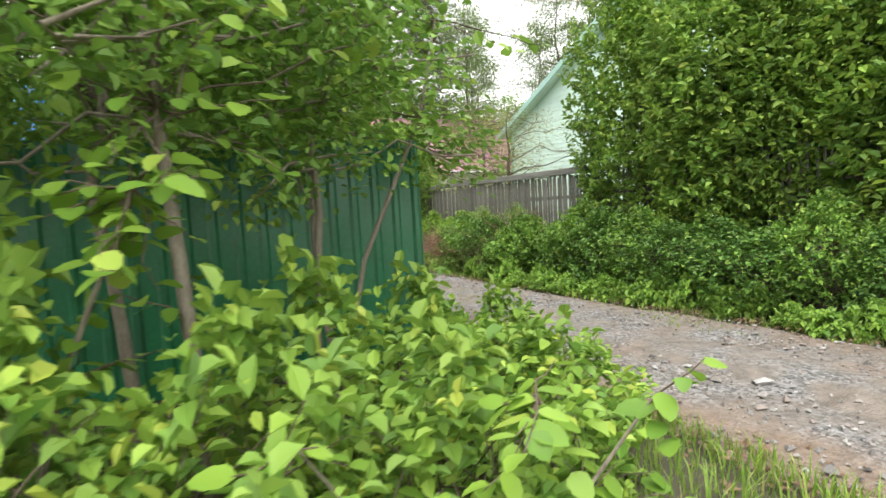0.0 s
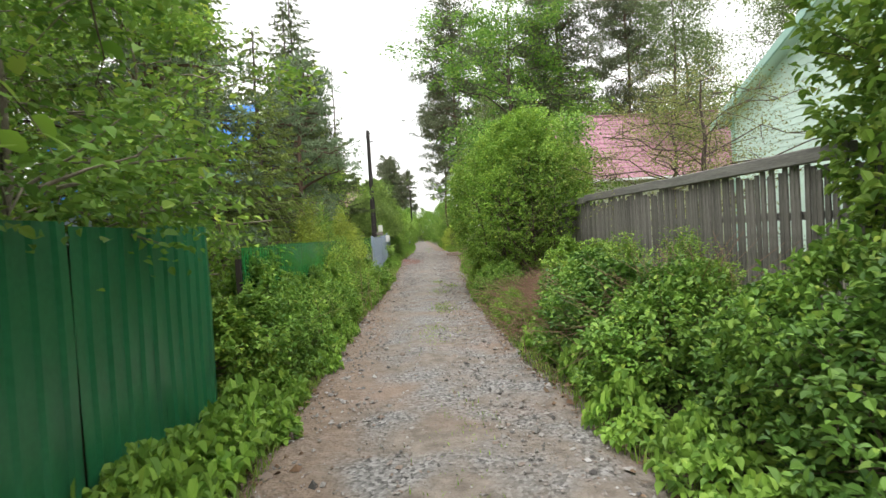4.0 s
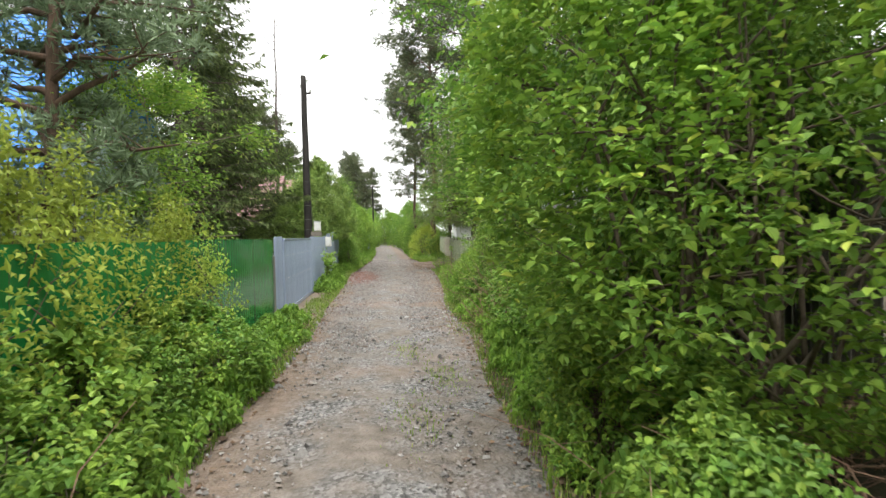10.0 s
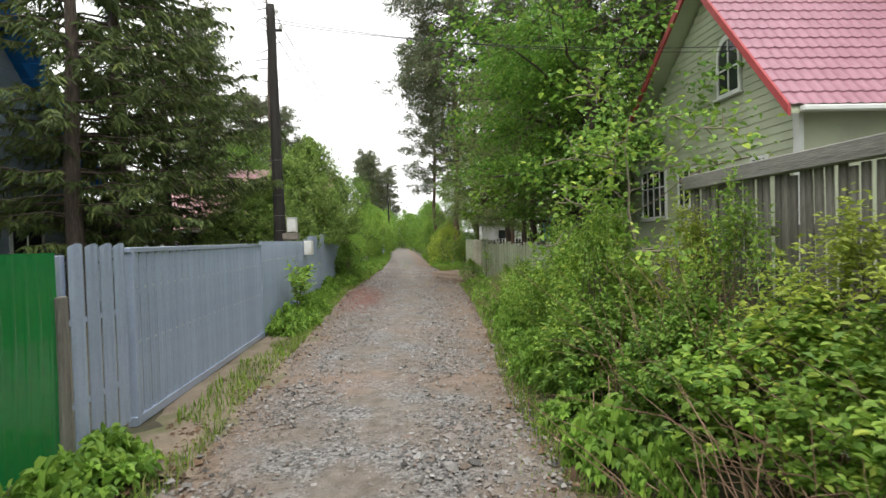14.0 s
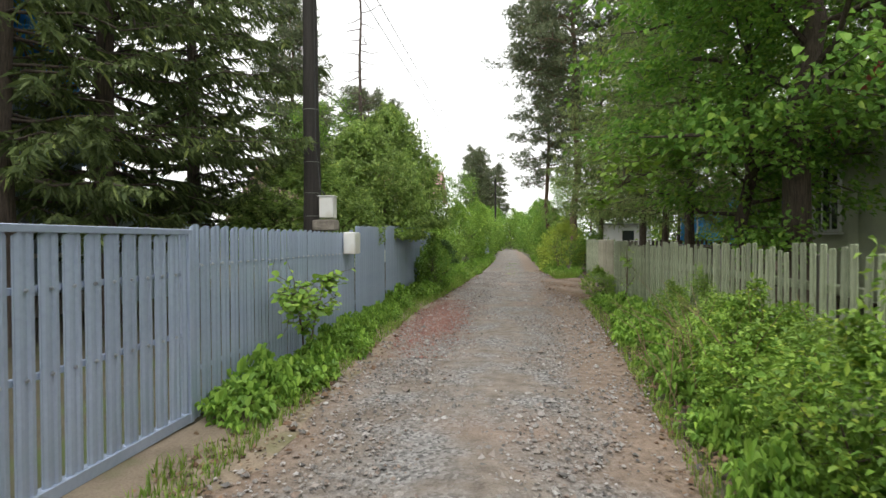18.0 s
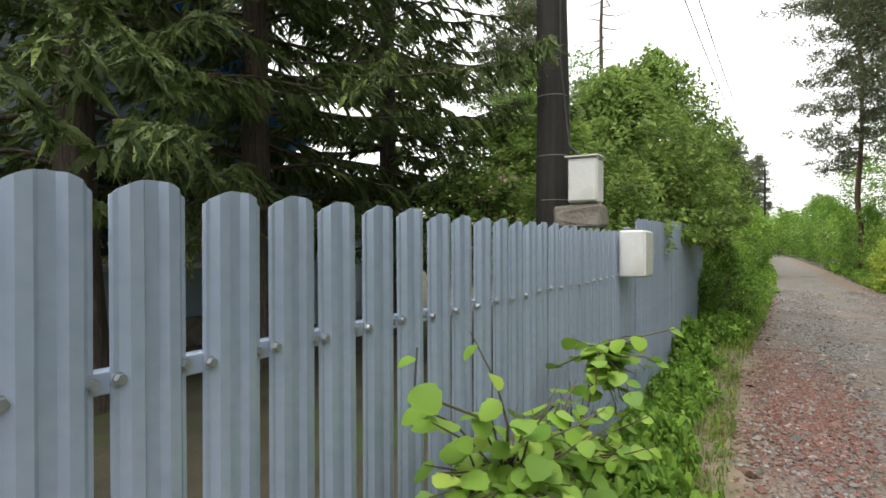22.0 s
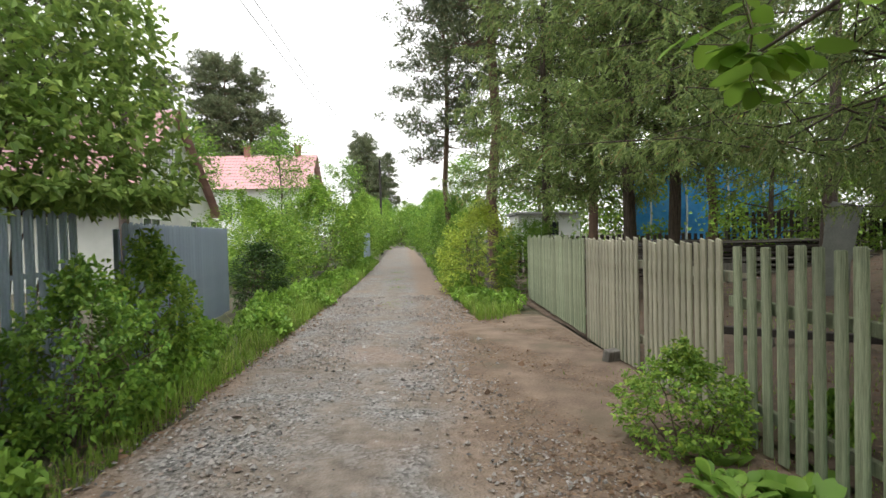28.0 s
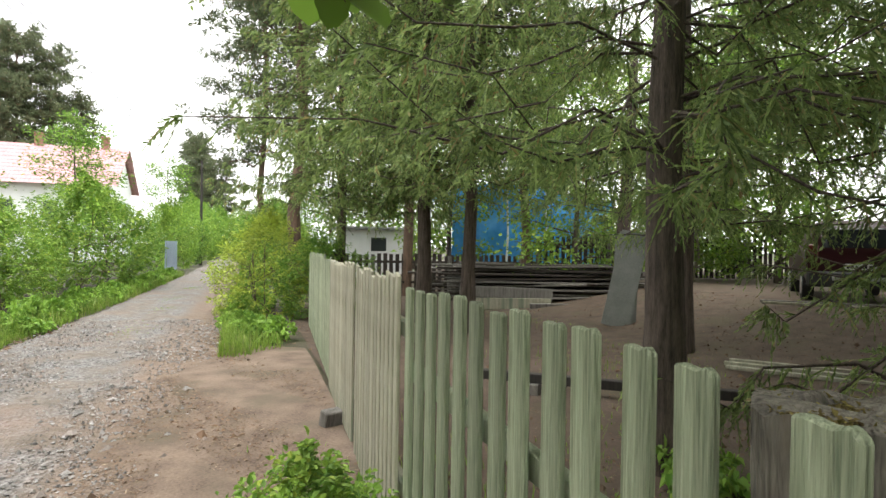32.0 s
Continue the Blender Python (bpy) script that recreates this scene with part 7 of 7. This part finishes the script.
def stones(name, label, n, place, size, material, seed):
    """Loose angular stones, half sunk: squashed, skewed octahedra."""
    rng = np.random.default_rng(seed)
    x, y = place(rng, n)
    s = size * rng.lognormal(0, 0.45, n)
    o = np.array([[1, 0, 0], [0, 1, 0], [-1, 0, 0], [0, -1, 0], [0, 0, 0.75], [0, 0, -0.4]], float)
    v = o[None] * s[:, None, None] * rng.uniform(0.55, 1.2, (n, 6, 1))
    v += rng.normal(0, 0.18, (n, 6, 3)) * s[:, None, None]
    v[:, :, 2] *= 0.9
    a = rng.uniform(0, 6.28, n)
    c, sn = np.cos(a)[:, None], np.sin(a)[:, None]
    vx, vy = v[:, :, 0] * c - v[:, :, 1] * sn, v[:, :, 0] * sn + v[:, :, 1] * c
    zb = np.where(x > 3.3, yard_z(x, y) + 0.006, 0.028)
    v = np.stack([vx + x[:, None], vy + y[:, None], v[:, :, 2] + zb[:, None]], 2)
    i = np.arange(n)[:, None, None] * 6
    f = np.array([[0, 1, 4], [1, 2, 4], [2, 3, 4], [3, 0, 4], [1, 0, 5], [2, 1, 5], [3, 2, 5], [0, 3, 5]])
    return tagged(put(name, bulk(name, v.reshape(-1, 3), (i + f[None]).reshape(-1, 3), material)), label, "gravel", kind="stuff")


def stone_vary(name, cs):
    m = bpy.data.materials.new(name)
    m.use_nodes = True
    n, l = m.node_tree.nodes, m.node_tree.links
    g2, r2 = n.new("ShaderNodeNewGeometry"), n.new("ShaderNodeValToRGB")
    e = r2.color_ramp.elements
    e[0].color, e[1].color = (*cs[0], 1), (*cs[-1], 1)
    for k, c in enumerate(cs[1:-1]):
        x = e.new((k + 1) / (len(cs) - 1))
        x.color = (*c, 1)
    l.new(g2.outputs["Random Per Island"], r2.inputs[0])
    t2, nz2, mx = n.new("ShaderNodeTexCoord"), n.new("ShaderNodeTexNoise"), n.new("ShaderNodeHueSaturation")
    nz2.inputs["Scale"].default_value = 90
    l.new(t2.outputs["Object"], nz2.inputs[0])
    mr = n.new("ShaderNodeMapRange")
    mr.inputs[3].default_value, mr.inputs[4].default_value = 0.6, 1.4
    l.new(nz2.outputs[0], mr.inputs[0]), l.new(mr.outputs[0], mx.inputs["Value"]), l.new(r2.outputs[0], mx.inputs["Color"])
    l.new(mx.outputs[0], n["Principled BSDF"].inputs["Base Color"])
    n["Principled BSDF"].inputs["Roughness"].default_value = 0.85
    return m


GRAVEL = stone_vary("grey_gravel", [(0.06, 0.056, 0.054), (0.2, 0.19, 0.18), (0.29, 0.275, 0.26), (0.2, 0.15, 0.12), (0.4, 0.39, 0.38)])
RUBBLE = stone_vary("red_rubble", [(0.14, 0.06, 0.05), (0.26, 0.125, 0.1), (0.2, 0.1, 0.08), (0.3, 0.21, 0.18)])


def track_place(y0, y1, bias):
    def f(rng, n):
        y = rng.uniform(y0, y1, n)
        u = np.where(rng.random(n) < bias, rng.choice([-0.5, 0.5], n) + rng.normal(0, 0.2, n), rng.uniform(-0.95, 0.95, n))
        keep = np.array([noise.noise((float(a) * 1.6, float(b) * 0.7, 9.0)) for a, b in zip(u, y)])
        u = np.where(keep < -0.12, rng.uniform(-1.0, 1.0, n), u)
        return lane_mid(y) + u * lane_half(y), y
    return f


stones("loose_gravel", "loose grey gravel in the wheel tracks", 9000, track_place(4, 30, 0.55), 0.013, GRAVEL, 401)
stones("loose_gravel", "loose grey gravel in the wheel tracks", 34000, track_place(26, 56, 0.3), 0.0125, GRAVEL, 402)
stones("loose_gravel", "larger stones lying on the lane", 3400, track_place(4, 56, 0.4), 0.018, GRAVEL, 403)


def red_place(rng, n):
    y = 40.6 + np.clip(rng.normal(0, 1.5, n), -3.4, 3.2)
    return np.interp(y, [37.6, 43.4], [-0.9, -1.0]) + rng.normal(0, 0.27, n), y


stones("brick_rubble", "crushed red brick pressed into the lane", 11000, red_place, 0.0095, RUBBLE, 404)


def litter_place(rng, n):
    y = rng.uniform(4, 56, n)
    s = rng.choice([-1, 1], n)
    return lane_mid(y) + s * (lane_half(y) + rng.normal(0.05, 0.16, n)), y


LITTER = stone_vary("leaf_litter", [(0.06, 0.035, 0.02), (0.14, 0.08, 0.045), (0.2, 0.13, 0.08), (0.1, 0.07, 0.04)])
stones("leaf_litter", "dry brown leaves and twigs along the lane's edge", 7000, litter_place, 0.018, LITTER, 405)


def yard_place(rng, n):
    return rng.uniform(1.5, 13, n), rng.uniform(43.5, 58, n)


stones("needle_litter", "brown needles, cones and bark bits on the yard's earth", 7000, yard_place, 0.013, LITTER, 406)


def flakes(name, label, n, place, ln, w, material, seed, lift=0.034):
    """Thin litter lying about: needles, twigs and curled leaves."""
    rng = np.random.default_rng(seed)
    x, y = place(rng, n)
    z = np.where(x > 3.3, yard_z(x, y) + 0.012, lift) + rng.uniform(0, 0.006, n)
    a = rng.uniform(0, 6.28, n)
    l = ln * rng.lognormal(0, 0.4, n)
    b = np.stack([x, y, z], 1)
    d = np.stack([np.cos(a), np.sin(a), rng.normal(0, 0.12, n)], 1) * l[:, None]
    s = np.stack([-np.sin(a), np.cos(a), rng.normal(0, 0.3, n)], 1) * (w * rng.uniform(0.6, 1.5, n))[:, None]
    v = np.stack([b - d * 0.5, b + s, b + d * 0.5, b - s], 1).reshape(-1, 3)
    i = np.arange(n)[:, None] * 4
    return tagged(put(name, bulk(name, v, np.concatenate([i + np.array([[0, 1, 2]]), i + np.array([[0, 2, 3]])]), material)), label, "litter", kind="stuff")


DRY = stone_vary("dry_litter", [(0.05, 0.03, 0.018), (0.13, 0.075, 0.04), (0.24, 0.15, 0.09), (0.09, 0.06, 0.035), (0.33, 0.25, 0.17)])
flakes("needle_litter", "brown needles and bark bits strewn over the yard", 34000, yard_place, 0.035, 0.004, DRY, 501)
flakes("leaf_litter", "dry brown leaves along the lane's edges", 9000, litter_place, 0.045, 0.013, DRY, 502)


def entry_place(rng, n):
    return rng.uniform(1.4, 3.2, n), rng.uniform(44.0, 50.5, n)


flakes("needle_litter", "brown needles and small twigs before the gates", 14000, entry_place, 0.03, 0.004, DRY, 503, 0.045)
stones("loose_gravel", "scattered stones on the bare earth before the gates", 1600, entry_place, 0.011, GRAVEL, 504)


def yard_green(rng, n):
    c = np.array([(4.6, 45.4), (5.3, 46.6), (4.0, 44.3), (3.6, 46.6), (8.4, 50.2), (9.6, 52.6), (11.5, 52.0), (3.5, 44.4), (6.8, 49.8), (12.5, 54.5), (10.5, 53.2), (11.8, 50.8), (8.6, 54.8), (13.2, 52.4)])
    k = rng.integers(0, len(c), n)
    return c[k, 0] + rng.normal(0, 0.55, n), c[k, 1] + rng.normal(0, 0.6, n)


gp = grass_patch("yard_grass", "sparse green grass and seedlings in a bare yard", 7000, yard_green, 0.1, 505)
for k, (x, y, s2) in enumerate([(3.75, 44.35, 0.55), (4.4, 45.0, 0.7), (5.2, 46.0, 0.6), (3.6, 45.3, 0.5), (3.7, 44.0, 0.5)]):
    bush("weed_clump", WD[k % 3], x, y, s2, 1.1, 50 * k, "green weeds in a bare yard behind pickets", "weed", z=float(yard_z(x, y)))

# small white blossoms on the verge
BLOOM = leaf_mat("white_petal", (0.7, 0.72, 0.66), (0.82, 0.83, 0.8), None, 0.3, 0.6)
for k, (x, y, z) in enumerate([(2.2, 27.41, 0.53), (2.34, 27.5, 0.57), (2.32, 27.6, 0.53), (1.97, 28.44, 0.63)]):
    fg = np.random.default_rng(600 + k)
    pz = np.array([0, 0, 0.0]) + fg.normal(0, 0.03, (60, 3)) * np.array([1, 1, 0.25])
    fl = thing("white_flower", pose(x, y, z), "small white blossom cluster on a green shrub", "flower")
    v, f = leaves(pz, unit(fg.normal(0, 1, (60, 3)) * np.array([1, 1, 0.2])), 0.016, 0.9, rng=fg, flat=0.2, droop=0)
    tagged(put("petal", bulk("petal", v, f, BLOOM), fl), kind="stuff")
    v, f = tubes([[(0, 0, 0, 0.002), (0.02, 0.02, -0.3, 0.003), (0.03, 0.03, 0.02 - z + float(ground_z(x, y)), 0.004)]], 4)
    put("stalk", bulk("stalk", v, f, L["weed"]), fl)
